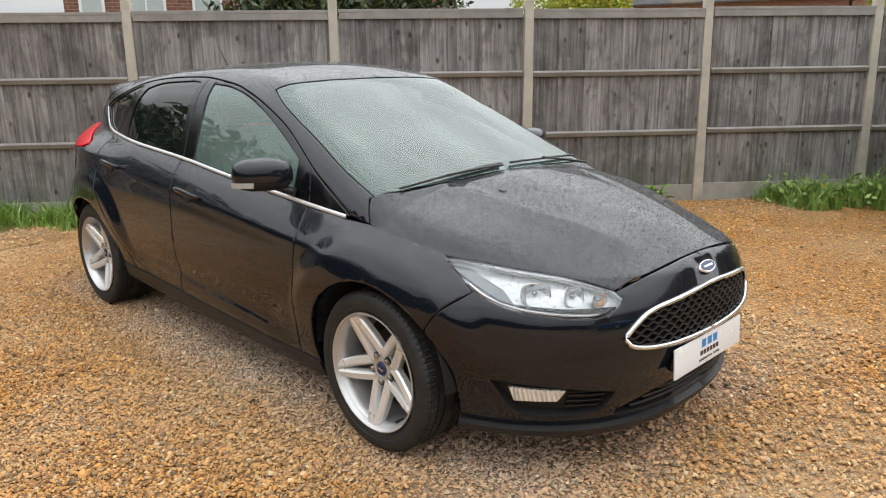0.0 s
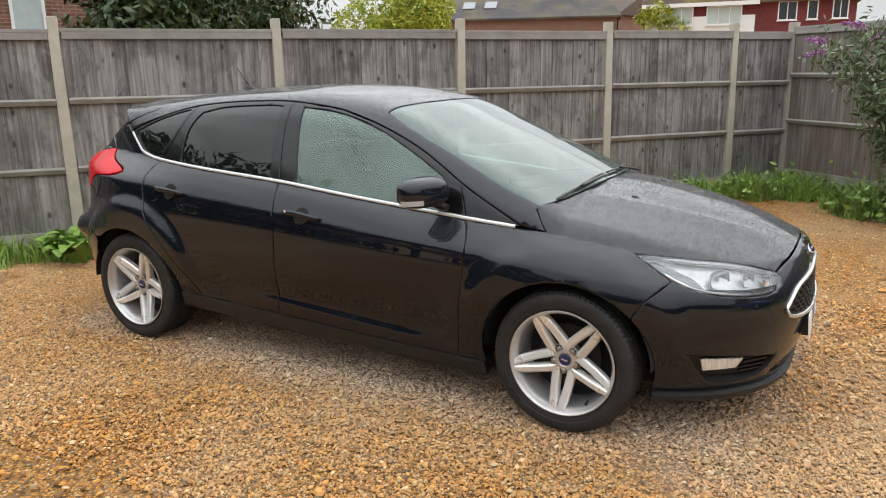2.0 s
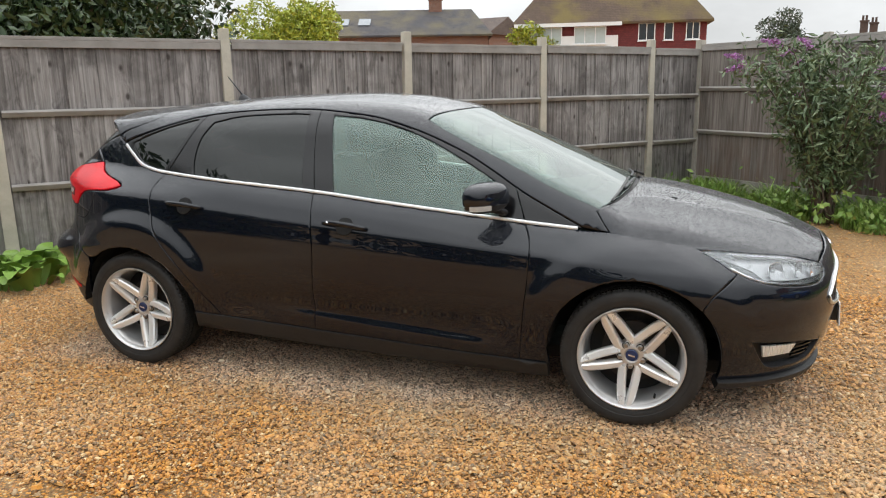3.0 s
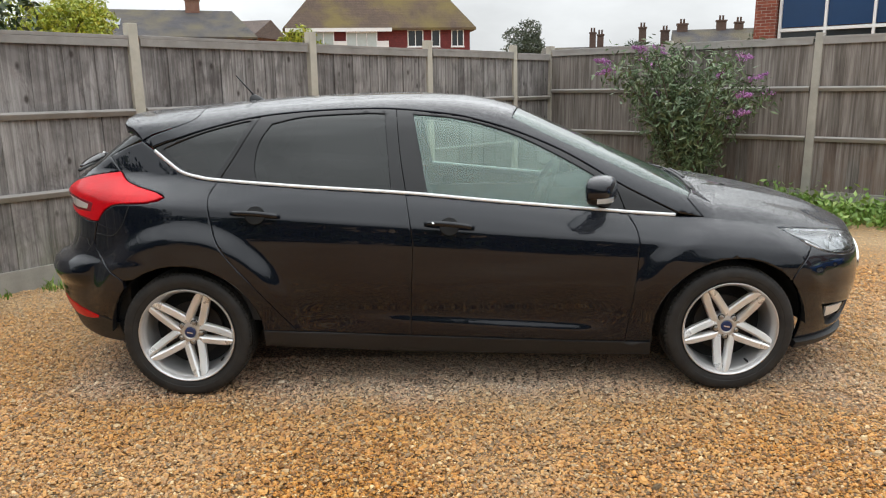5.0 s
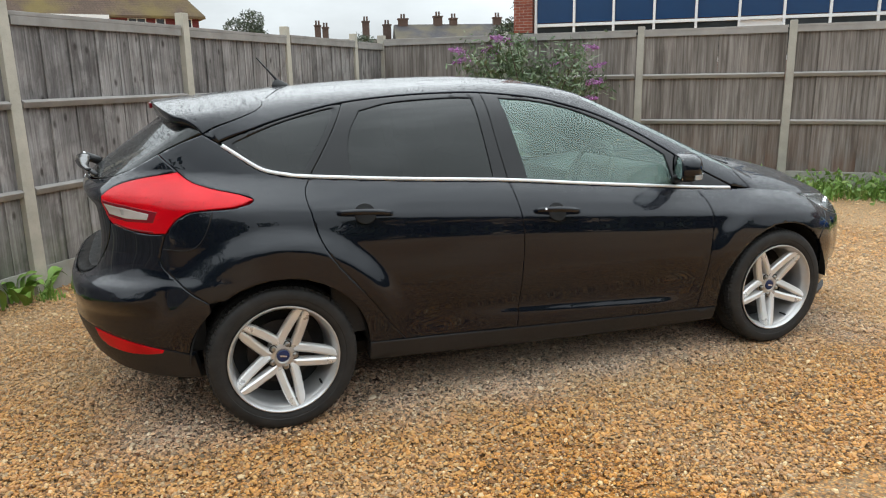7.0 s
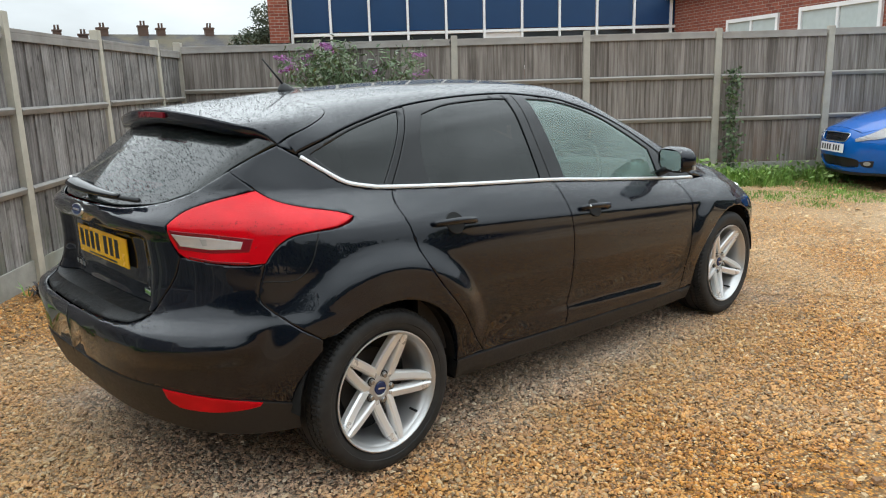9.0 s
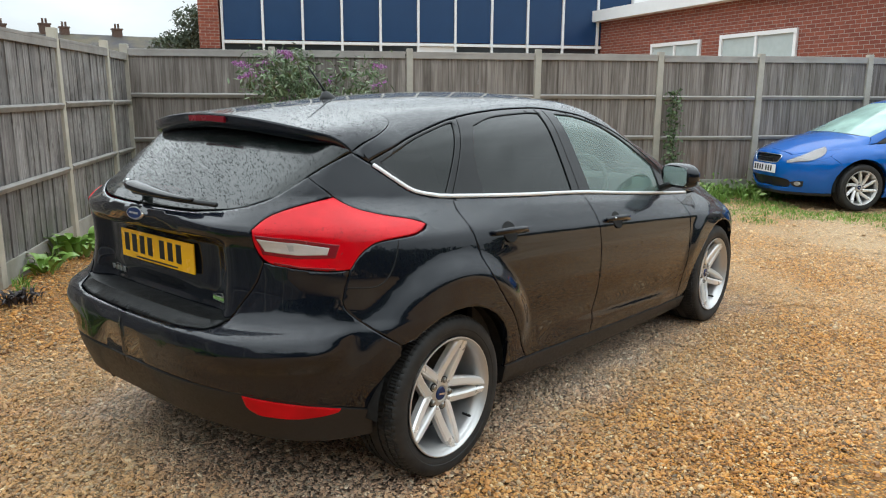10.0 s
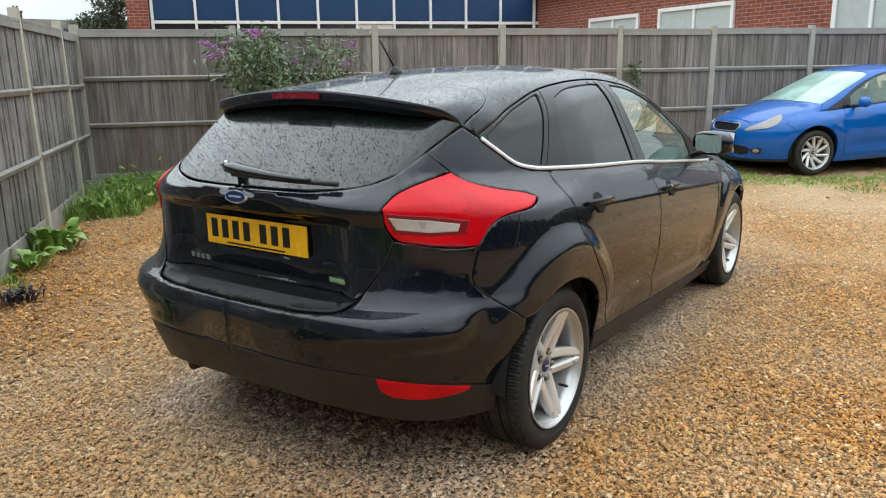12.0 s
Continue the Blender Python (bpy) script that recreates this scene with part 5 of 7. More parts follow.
# rear wiper, aerial, washer jets, front wipers
bar("rear_wiper_blade", [(-2.052, 0.02, 1.098), (-2.046, -0.10, 1.096), (-2.030, -0.24, 1.090), (-1.988, -0.41, 1.084)], 0.011, PLASTIC, car, n=6, flat=0.8)
arm_ = spline([(-2.056, 0.05, 1.128), (-2.062, 0.02, 1.126), (-2.062, -0.06, 1.116), (-2.050, -0.20, 1.104), (-2.022, -0.32, 1.096)], 0.02)
bar("rear_wiper_arm", arm_, 0.033, GLOSS_BLACK, car, n=10, flat=0.6, scale=np.interp(np.linspace(0, 1, len(arm_)), [0, 0.12, 0.35, 1.0], [0.55, 1.0, 0.95, 0.32]))
bar("rear_wiper_pivot", [(-1.99, 0.045, 1.095), (-2.055, 0.045, 1.124)], 0.020, PLASTIC, car, n=12)
bar("wiper_end", [(-2.058, 0.052, 1.136), (-2.060, 0.040, 1.140)], 0.007, CHROME, car, n=8)
at = Vector(onto(np.array([[-1.125, 0.0]]), "top")[0][0])
bm = bmesh.new()
bmesh.ops.create_uvsphere(bm, u_segments=24, v_segments=16, radius=1)
for q in bm.verts:
    up_ = max(q.co.z, -0.2)
    q.co = Vector((q.co.x * 0.046 * (1 - 0.45 * max(up_, 0)) - 0.018 * max(up_, 0), q.co.y * 0.024 * (1 - 0.4 * max(up_, 0)), up_ * 0.034))
bmesh.ops.translate(bm, vec=at, verts=bm.verts)
part("aerial_foot", bm, PLASTIC, car, smooth=60)
bar("aerial", [at + Vector((-0.016, 0, 0.024)), at + Vector((-0.036, 0, 0.050)), at + Vector((-0.112, 0, 0.138))], 0.0042, PLASTIC, car, n=8, scale=[1.5, 1.2, 0.75])
for y0 in (-0.29, 0.29):
    q = onto(np.array([[1.455, y0]]), "top")[0][0]
    part("washer_jet", box_bm(0.030, 0.022, 0.012, Matrix.Translation(Vector(q) + Vector((0, 0, 0.006))) @ pose(0, 0, 0, 0, 12, 0), 0.004), PLASTIC, car, smooth=50)
for a, b, c in (((1.185, -0.60), (1.205, -0.34), (1.208, -0.02)), ((1.213, 0.04), (1.200, 0.30), (1.150, 0.62))):
    q = spline([a, b, c], 0.03)
    wp, wn = onto(q, "top")
    bar("wiper_blade", wp + wn * 0.010, 0.008, PLASTIC, car, n=6, flat=0.6)
    arm = spline([(1.232, c[1] - 0.02), (1.225, b[1] + 0.16), (b[0] + 0.010, b[1] - 0.02)], 0.03)
    wp, wn = onto(arm, "top")
    bar("wiper_arm", wp + wn * 0.020, 0.010, PLASTIC, car, n=6, flat=0.6)
panel("cowl", both(lines(fine(BASE)[::-1] + (-0.03, 0, 0), fine([(1.16, -0.690, 0.95), (1.215, -0.62, 0.94), (1.255, -0.48, 0.95), (1.285, -0.25, 0.96), (1.295, 0, 0.97)]))), "top", PLASTIC, car, lift=-0.016, depth=0.01)

# door handles and mirrors
for door, left, x0, x1, z0, z1 in ((front_door, left_front_door, -0.151, 0.079, 0.855, 0.833), (rear_door, left_rear_door, -1.066, -0.838, 0.918, 0.899)):
    xs = np.linspace(x0, x1, 13)
    zs = np.linspace(z0, z1, 13)
    hp = sd(*zip(xs, zs))
    hn = slope(hp)
    out = 0.004 + 0.034 * np.sin(np.linspace(0, math.pi, 13)) ** 0.55
    size = 0.55 + 0.45 * np.sin(np.linspace(0.1, math.pi - 0.1, 13)) ** 0.5
    for w, d in ((1, door), (-1, left)):
        v, f = sweep((hp + hn * out[:, None]) * (1, w, 1), [(-0.008, -0.011), (0.008, -0.013), (0.011, 0.0), (0.008, 0.013), (-0.008, 0.011)] if w > 0 else [(-0.011, 0.0), (-0.008, -0.013), (0.008, -0.011), (0.008, 0.011), (-0.008, 0.013)], scale=size)
        link("door_handle", v, f, BLACK_PAINT, d)
        if d == front_door:
            c = hp[2] + hn[2] * (out[2] + 0.008)
            bm = bmesh.new()
            bmesh.ops.create_cone(bm, cap_ends=True, segments=20, radius1=0.0065, radius2=0.0055, depth=0.006, matrix=on_plane(Vector(c), Vector(hn[2])))
            part("key_lock", bm, CHROME, d, smooth=40)
        # flat dark disc on the door skin, drawn for the shaded hollow behind the handle
        cup = sd(*zip(xs[4:9], zs[4:9]))
        mid = cup[2] * (1, w, 1)
        nn = slope(cup)[2] * (1, w, 1)
        m = on_plane(Vector(mid) + Vector(nn) * 0.0005, Vector(nn)) @ Matrix.Diagonal((0.047, 0.045, 0.003, 1))
        bm = bmesh.new()
        bmesh.ops.create_cone(bm, cap_ends=True, segments=28, radius1=1, radius2=0.94, depth=1, matrix=m)
        part("handle_cup", bm, DARK, d, smooth=40)


def mirror_shell(w):
    """A door mirror: a rounded shell, a dark lower half, an indicator and the mirror glass."""
    m = Matrix.Translation((0.664, -0.895 * w, 1.008)) @ pose(0, 0, 0, 0, -2, -26 * w)
    bm = bmesh.new()
    bmesh.ops.create_uvsphere(bm, u_segments=32, v_segments=18, radius=1)
    for q in bm.verts:
        x, y, z = q.co
        sx = math.copysign(abs(x) ** 0.75, x)
        q.co = Vector(((0.078 if x > 0 else 0.050) * sx, 0.126 * math.copysign(abs(y) ** 0.72, y), (0.070 if z > 0 else 0.068) * math.copysign(abs(z) ** 0.72, z)))
    bmesh.ops.bisect_plane(bm, geom=bm.verts[:] + bm.edges[:] + bm.faces[:], plane_co=(-0.034, 0, 0), plane_no=(-1, 0, 0), clear_outer=True)
    low = bm.copy()
    bmesh.ops.bisect_plane(bm, geom=bm.verts[:] + bm.edges[:] + bm.faces[:], plane_co=(0, 0, -0.028), plane_no=(0, 0, -1), clear_outer=True)
    bmesh.ops.bisect_plane(low, geom=low.verts[:] + low.edges[:] + low.faces[:], plane_co=(0, 0, -0.030), plane_no=(0, 0, 1), clear_outer=True)
    bmesh.ops.transform(bm, matrix=m, verts=bm.verts)
    bmesh.ops.transform(low, matrix=m, verts=low.verts)
    shell = part("door_mirror", bm, BLACK_PAINT, car, "black door mirror with an indicator", smooth=50)
    part("mirror_base", low, PLASTIC, shell, smooth=50)
    pts = [m @ Vector((0.080 * math.cos(a) ** 0.8 if a < 1.5 else 0.02, -0.128 * w * math.sin(a), -0.036)) for a in np.linspace(0.35, 1.35, 9)]
    v, f = sweep(pts, [(-0.004, -0.011), (0.004, -0.011), (0.004, 0.011), (-0.004, 0.011)])
    link("indicator", v, f, LENS, shell, smooth=False)
    part("mirror_glass", box_bm(0.004, 0.190, 0.102, m @ Matrix.Translation((-0.028, 0, 0)), 0.0018), plain("mirror_silver", (0.75, 0.77, 0.78), 0.02, 1.0, spread=0.01), shell)
    v, f = sweep(spline([(0.68, -0.85 * w, 0.958), (0.695, -0.815 * w, 0.942), (0.72, -0.775 * w, 0.925)], 0.02), ring(0.032, 10, 0.55), up=(0, 0, 1))
    link("mirror_arm", v, f, PLASTIC, shell)


mirror_shell(1)
mirror_shell(-1)

# underside and wheel housings
part("floor_pan", box_bm(3.5, 1.30, 0.06, Matrix.Translation((0, 0, 0.235)), 0.01), DARK, car)
part("floor_pan", box_bm(1.82, 1.62, 0.05, Matrix.Translation((0, 0, 0.245)), 0.01), DARK, car)
for hx in (HUB_X, -HUB_X):
    for w in (-1, 1):
        v, f = [], []
        for i in range(25):
            a = math.pi * (0.01 + 0.98 * i / 24)
            for r, y in ((0.372, 0.868), (0.375, 0.80), (0.375, 0.55), (0.02, 0.55)):
                v.append((hx + r * math.cos(a), w * y, 0.325 + r * math.sin(a) * 0.97))
        f = [(i * 4 + j, i * 4 + j + 1, i * 4 + j + 5, i * 4 + j + 4) for i in range(24) for j in range(3)]
        link("wheel_housing", v, f, DARK, car)
for w in (-1, 1):
    part("inner_wing", box_bm(0.16, 0.10, 0.46, Matrix.Translation((-1.70, w * 0.735, 0.60)), 0.02), DARK, car)
bar("exhaust_pipe", [(-1.8, 0.42, 0.285), (-2.005, 0.42, 0.290)], 0.028, STEEL, car, n=14)

# wheels
TYRE_R = 0.318


def wheel_meshes():
    """Mesh data for one wheel that faces -y: low tyre with tread grooves, alloy rim with five split spokes, cap, nuts, valve, disc."""
    made = {}
    prof = [(0.222, 0.070), (0.231, 0.094), (0.237, 0.102), (0.252, 0.108), (0.262, 0.1085), (0.264, 0.1105), (0.278, 0.1115), (0.294, 0.1085), (0.304, 0.102), (0.311, 0.093)]
    tread = []
    for a, b in ((0.090, 0.062), (0.054, 0.030), (0.022, -0.022), (-0.030, -0.054), (-0.062, -0.090)):
        tread += [(0.3085, a), (TYRE_R - 0.004 * abs(a) / 0.1, a), (TYRE_R - 0.004 * abs(b) / 0.1, b), (0.3085, b)]
    prof = [(r, -y) for r, y in prof] + [(r, -y) for r, y in tread] + [(r, y) for r, y in prof[::-1]]
    steps = 320
    v, f = lathe(prof, steps)
    v = np.array(v)
    # cross grooves in the shoulders and the outer ribs
    turn_ = np.round(np.arctan2(v[:, 2], v[:, 0]) / (2 * math.pi / steps) + v[:, 1] * 40).astype(int)
    r = np.hypot(v[:, 0], v[:, 2])
    notch = (turn_ % 4 == 0) & (np.abs(v[:, 1]) > 0.028) & (r > 0.3095)
    v[notch] *= np.stack((1 - 0.006 / r[notch], np.ones(notch.sum()), 1 - 0.006 / r[notch]), 1)
    made["tyre"] = (v, f, TYRE, False)
    rim = [(0.200, 0.09), (0.212, 0.09), (0.214, 0.0), (0.212, -0.06), (0.220, -0.086), (0.230, -0.097), (0.2375, -0.103), (0.2400, -0.106), (0.2395, -0.1095), (0.235, -0.1105), (0.2305, -0.106), (0.226, -0.098), (0.219, -0.080), (0.211, -0.045), (0.206, 0.0), (0.200, 0.09)]
    vs, fs = lathe(rim, 96)
    vs, fs = list(vs), list(fs)
    hubp = [(0.026, -0.052), (0.034, -0.056), (0.046, -0.054), (0.060, -0.051), (0.069, -0.044), (0.072, -0.030), (0.070, 0.0)]
    v, f = lathe(hubp, 50)
    fs += [tuple(i + len(vs) for i in q) for q in f]
    vs += v
    made["wheel"] = (vs, fs, BARREL, True)
    # split spokes: two blades that leave the hub apart and run together into a point at the rim
    for side in (-1, 1):
        vs, fs = [], []
        rows = 13
        for i in range(rows):
            u = i / (rows - 1)
            rr = 0.046 + (0.2330 - 0.046) * u
            wide = float(np.interp(rr, [0.046, 0.060, 0.10, 0.15, 0.19, 0.215, 0.233], [0.040, 0.0535, 0.0515, 0.0470, 0.0420, 0.0350, 0.0200]))
            slot = float(np.interp(rr, [0.046, 0.075, 0.12, 0.155, 0.190, 0.233], [0.0150, 0.0125, 0.0100, 0.0065, 0.0006, 0.0004]))
            face = -0.054 - 0.046 * u ** 1.15
            ridge = slot + (wide - slot) * 0.30
            for a, d in ((wide, 0.034), (wide, 0.010), (wide - (wide - slot) * 0.16, 0.0025), (ridge, -0.0015), (slot + (wide - slot) * 0.10, 0.003), (slot, 0.012), (slot, 0.034)):
                vs.append((rr, face + d, side * a))
        k = 7
        for i in range(rows - 1):
            for m in range(k):
                fs.append((i * k + m, i * k + (m + 1) % k, (i + 1) * k + (m + 1) % k, (i + 1) * k + m))
        fs.append(tuple(range(k)))
        fs.append(tuple((rows - 1) * k + m for m in range(k - 1, -1, -1)))
        made["spoke" + "ab"[side > 0]] = (vs, fs, SILVER, True)
    v, f = lathe([(0.0, -0.0605), (0.016, -0.0600), (0.024, -0.0585), (0.0265, -0.056), (0.027, -0.046)], 36)
    made["hub_cap"] = (v, f, BADGE_BLUE, True)
    v, f = lathe([(0.0, -0.010), (0.0075, -0.010), (0.0100, -0.007), (0.0105, 0.0), (0.0125, 0.001), (0.0130, 0.010)], 12)
    made["wheel_nut"] = (v, f, NUT_STEEL, False)
    v, f = lathe([(0.0130, -0.0005), (0.0165, -0.0015), (0.0170, 0.004)], 20)
    made["nut_seat"] = (v, f, DARK, True)
    v, f = lathe([(0.0, -0.020), (0.0040, -0.020), (0.0050, -0.016), (0.0050, 0.020)], 10)
    made["valve"] = (v, f, RUBBER, True)
    v, f = lathe([(0.060, 0.0), (0.140, 0.0), (0.140, 0.022), (0.060, 0.022)], 48)
    made["brake_disc"] = (v, f, STEEL, False)
    v, f = lathe([(0.02, 0.05), (0.198, 0.05), (0.203, 0.08)], 48)
    made["dust_shield"] = (v, f, DARK, False)
    out = {}
    for name, (v, f, mtl, sm) in made.items():
        if name in ("wheel", "spokea", "spokeb"):
            v = np.array(v) * (0.978, 1, 0.978)
        me = bpy.data.meshes.new(name)
        me.from_pydata([tuple(map(float, q)) for q in v], [], [tuple(int(i) for i in q) for q in f])
        b = bmesh.new()
        b.from_mesh(me)
        bmesh.ops.recalc_face_normals(b, faces=b.faces)
        b.to_mesh(me)
        b.free()
        me.materials.append(mtl)
        me.polygons.foreach_set("use_smooth", [True] * len(me.polygons))
        me.set_sharp_from_angle(angle=radians(32))
        out[name] = me
    return out


WHEEL = wheel_meshes()
WHEEL["cap_mark"] = bpy.data.meshes.new("cap_mark")
mark_bm = box_bm(0.030, 0.0012, 0.0065, Matrix.Translation((0, -0.0612, 0)), 0.0004)
mark_bm.to_mesh(WHEEL["cap_mark"])
mark_bm.free()
WHEEL["cap_mark"].materials.append(CHROME)


def wheel(m, turn, parent, data, label, arms=5, kinds=("spokea", "spokeb")):
    hub = new("wheel", data["wheel"])
    hub.parent = parent
    hub.matrix_basis = m @ Matrix.Rotation(radians(-turn), 4, "Y")
    tagged(hub, label)
    for name, deep in (("tyre", 0), ("hub_cap", 0), ("brake_disc", 0.012), ("dust_shield", 0)):
        ob = new(name, data[name])
        ob.parent = hub
        ob.location = (0, deep, 0)
    mark = new("cap_mark", data["cap_mark"])
    mark.parent = hub
    mark.matrix_basis = Matrix.Rotation(radians(turn + 12), 4, "Y")
    valve = new("valve", data["valve"])
    valve.parent = hub
    valve.location = (0.205 * math.cos(radians(36)), -0.062, 0.205 * math.sin(radians(36)))
    for i in range(arms):
        for kind_ in kinds:
            blade = new("spoke", data[kind_])
            blade.parent = hub
            blade.matrix_basis = Matrix.Rotation(radians(-360 / arms * i), 4, "Y")
    for i in range(5):
        nut = new("wheel_nut", data["wheel_nut"])
        nut.parent = hub
        a = radians(72 * i)
        nut.location = (0.052 * math.cos(a), -0.053, 0.052 * math.sin(a))
        seat_ = new("nut_seat", data["nut_seat"])
        seat_.parent = hub
        seat_.location = nut.location
    return hub


for hx, turn in ((HUB_X, 265), (-HUB_X, 282)):
    wheel(pose(hx, -0.785, HUB_Z), turn, car, WHEEL, "silver five-spoke alloy wheel with a black tyre")
    wheel(pose(hx, 0.785, HUB_Z, 0, 0, 180), turn + 20, car, WHEEL, "silver five-spoke alloy wheel with a black tyre")

# cabin
part("dashboard", box_bm(0.42, 1.36, 0.30, Matrix.Translation((0.80, 0, 0.78)) @ pose(0, 0, 0, 0, -8, 0), 0.08), DASH, car, smooth=60)
part("dashboard_hood", box_bm(0.30, 0.42, 0.12, Matrix.Translation((0.62, -0.36, 0.93)), 0.05), DASH, car, smooth=60)
bar("steering_wheel", [(0.46 + 0.075 * math.sin(a), -0.36 + 0.185 * math.cos(a), 0.93 + 0.165 * math.sin(a)) for a in np.linspace(0, 2 * math.pi, 33)[:-1]], 0.015, DASH, car, n=8, closed=True, up=(1, 0, -0.4))
part("steering_boss", box_bm(0.05, 0.17, 0.10, Matrix.Translation((0.475, -0.36, 0.92)) @ pose(0, 0, 0, 0, 25, 0), 0.03), DASH, car, smooth=60)


def seat(x, y, wide=0.50, high=0.60):
    s = part("seat", box_bm(0.50, wide, 0.16, Matrix.Translation((x, y, 0.53)) @ pose(0, 0, 0, 0, -8, 0), 0.06), CLOTH, car, smooth=60)
    part("backrest", box_bm(0.13, wide * 0.96, high, Matrix.Translation((x - 0.30, y, 0.53 + high * 0.5)) @ pose(0, 0, 0, 0, -20, 0), 0.06), CLOTH, s, smooth=60)
    part("headrest", box_bm(0.09, 0.26, 0.17, Matrix.Translation((x - 0.30 - 0.14, y, 0.62 + high)) @ pose(0, 0, 0, 0, -14, 0), 0.04), CLOTH, s, smooth=60)


for y0 in (-0.37, 0.37):
    seat(0.08, y0)
    seat(-0.80, y0, 0.60, 0.52)
part("parcel_shelf", box_bm(0.60, 1.15, 0.03, Matrix.Translation((-1.50, 0, 0.96)), 0.01), CLOTH, car)
panel("headlining", both(outline([(0.25, -0.05, 0), (0.25, -0.45, 0)], [(0.25, -0.45, 0), (-0.3, -0.50, 0), (-1.3, -0.50, 0)], [(-1.3, -0.50, 0), (-1.3, -0.05, 0)])), "top", CABIN_GREY, car, lift=-0.03, gap=0, depth=0, roll=0, grid=0.1)
part("rear_view_mirror", box_bm(0.03, 0.24, 0.065, Matrix.Translation((0.42, 0, 1.255)), 0.014), DASH, car, smooth=60)
part("sensor_box", box_bm(0.12, 0.10, 0.05, Matrix.Translation((0.45, 0.0, 1.305)) @ pose(0, 0, 0, 0, 25, 0), 0.015), DASH, car, smooth=60)
for w in (-1, 1):
    bm = box_bm(1.9, 0.03, 0.46, Matrix.Translation((-0.15, w * 0.80, 0.60)), 0.01)
    part("door_lining", bm, DASH, car)


# raindrops that stand on the bonnet, the roof and the lamps
def raindrops(line, count, seed, surface, small=0.0013, big=0.0038, least=0.5):
    """Flat beads of water of unequal size over the upward faces inside a line seen from above."""
    g = np.random.RandomState(seed)
    flat = to_flat(line, "top")
    flat = flat if area(flat) > 0 else flat[::-1]
    lo, hi = flat.min(0), flat.max(0)
    q = lo + (hi - lo) * g.uniform(size=(count, 2))
    q = q[inside(q, inset(flat, 0.006))]
    p, n = onto(q, "top", surface)
    keep_ = (n[:, 2] > least) & np.isfinite(p).all(1)
    p, n = p[keep_], n[keep_]
    m = len(p)
    r = (small + (big - small) * g.uniform(size=(m, 1)) ** 2.2)
    u = np.cross(n, (0.0, 1.0, 0.0))
    u /= np.linalg.norm(u, axis=1, keepdims=True)
    w = np.cross(n, u)
    rings = []
    for k in range(6):
        a = k * math.pi / 3 + g.uniform(-0.2, 0.2, (m, 1))
        f = r * g.uniform(0.85, 1.15, (m, 1))
        d = u * np.cos(a) * f + w * np.sin(a) * f
        rings.append((p + d - n * 0.0003, p + d * 0.62 + n * r * 0.42))
    v = np.stack([x[0] for x in rings] + [x[1] for x in rings] + [p + n * r * 0.55], 1).reshape(-1, 3)
    b = np.arange(m)[:, None, None] * 13
    quads = (b + np.array([(i, (i + 1) % 6, (i + 1) % 6 + 6, i + 6) for i in range(6)])).reshape(-1, 4)
    tris = (b + np.array([(i + 6, (i + 1) % 6 + 6, 12) for i in range(6)])).reshape(-1, 3)
    me = bpy.data.meshes.new("rain")
    me.vertices.add(len(v))
    me.vertices.foreach_set("co", v.astype(np.float32).ravel())
    me.loops.add(quads.size + tris.size)
    me.loops.foreach_set("vertex_index", np.concatenate((quads.ravel(), tris.ravel())).astype(np.int32))
    me.polygons.add(len(quads) + len(tris))
    me.polygons.foreach_set("loop_start", np.concatenate((np.arange(len(quads)) * 4, quads.size + np.arange(len(tris)) * 3)).astype(np.int32))
    me.update(calc_edges=True)
    me.polygons.foreach_set("use_smooth", [True] * (len(quads) + len(tris)))
    me.materials.append(WATER)
    ob = new("rain", me)
    ob.parent = car
    tagged(ob, "beads of rain on the black paint", kind="stuff")


raindrops(both(BONNET), 21000, 201, bonnet_skin, 0.0010, 0.0027)
raindrops(both(ROOF), 6000, 202, body, 0.0011, 0.0030)
raindrops(SPOILER, 2600, 203, roof_skin, 0.0011, 0.0030)
raindrops(REAR_PANE_LINE, 7500, 204, body, 0.0009, 0.0024, 0.2)
LEDGE_OUT = fine([(-1.695, -0.625, 0), (-1.80, -0.605, 0), (-1.905, -0.56, 0), (-1.985, -0.46, 0), (-2.030, -0.32, 0), (-2.050, -0.15, 0), (-2.056, 0, 0)])
LEDGE_IN = np.array(fine(GLASS_LOW)) * (1, 1, 0)
raindrops(lines(LEDGE_IN[::-1], LEDGE_OUT), 2600, 208, body, 0.0010, 0.0026, 0.2)
raindrops(lines(LEDGE_IN[::-1], LEDGE_OUT) * (1, -1, 1), 2600, 209, body, 0.0010, 0.0026, 0.2)


def lamp_skin(p):
    """The lamps' outer faces, a little proud of the body."""
    return body(p) - 0.0042


for w in (1, -1):
    raindrops(TAIL * (1, w, 1), 2400, 206, lamp_skin, 0.0009, 0.0021, 0.06)
    raindrops(LAMP * (1, w, 1), 900, 207, body, 0.0009, 0.0021, 0.15)
SHELF_IN = fine([(-2.085, 0, 0), (-2.08, -0.30, 0), (-2.045, -0.46, 0), (-1.95, -0.60, 0), (-1.82, -0.74, 0)])
SHELF_OUT = fine([(-1.80, -0.80, 0), (-1.93, -0.735, 0), (-2.04, -0.62, 0), (-2.12, -0.40, 0), (-2.145, 0, 0)])
SHELF = lines(SHELF_IN, SHELF_OUT, (SHELF_OUT * (1, -1, 1))[::-1], (SHELF_IN * (1, -1, 1))[::-1])
raindrops(SHELF, 4200, 205, tail_skin, 0.0011, 0.0030, 0.35)
# ---- the blue hatchback by the cross fence ----
S_ = np.array((0.932, 0.927, 0.985))
BLUE_PAINT = paint("metallic_blue_paint", (0.004, 0.092, 0.38))


def blue_body(p):
    return body(p / S_) * 0.93


def sc(line):
    return np.asarray(line, float) * S_


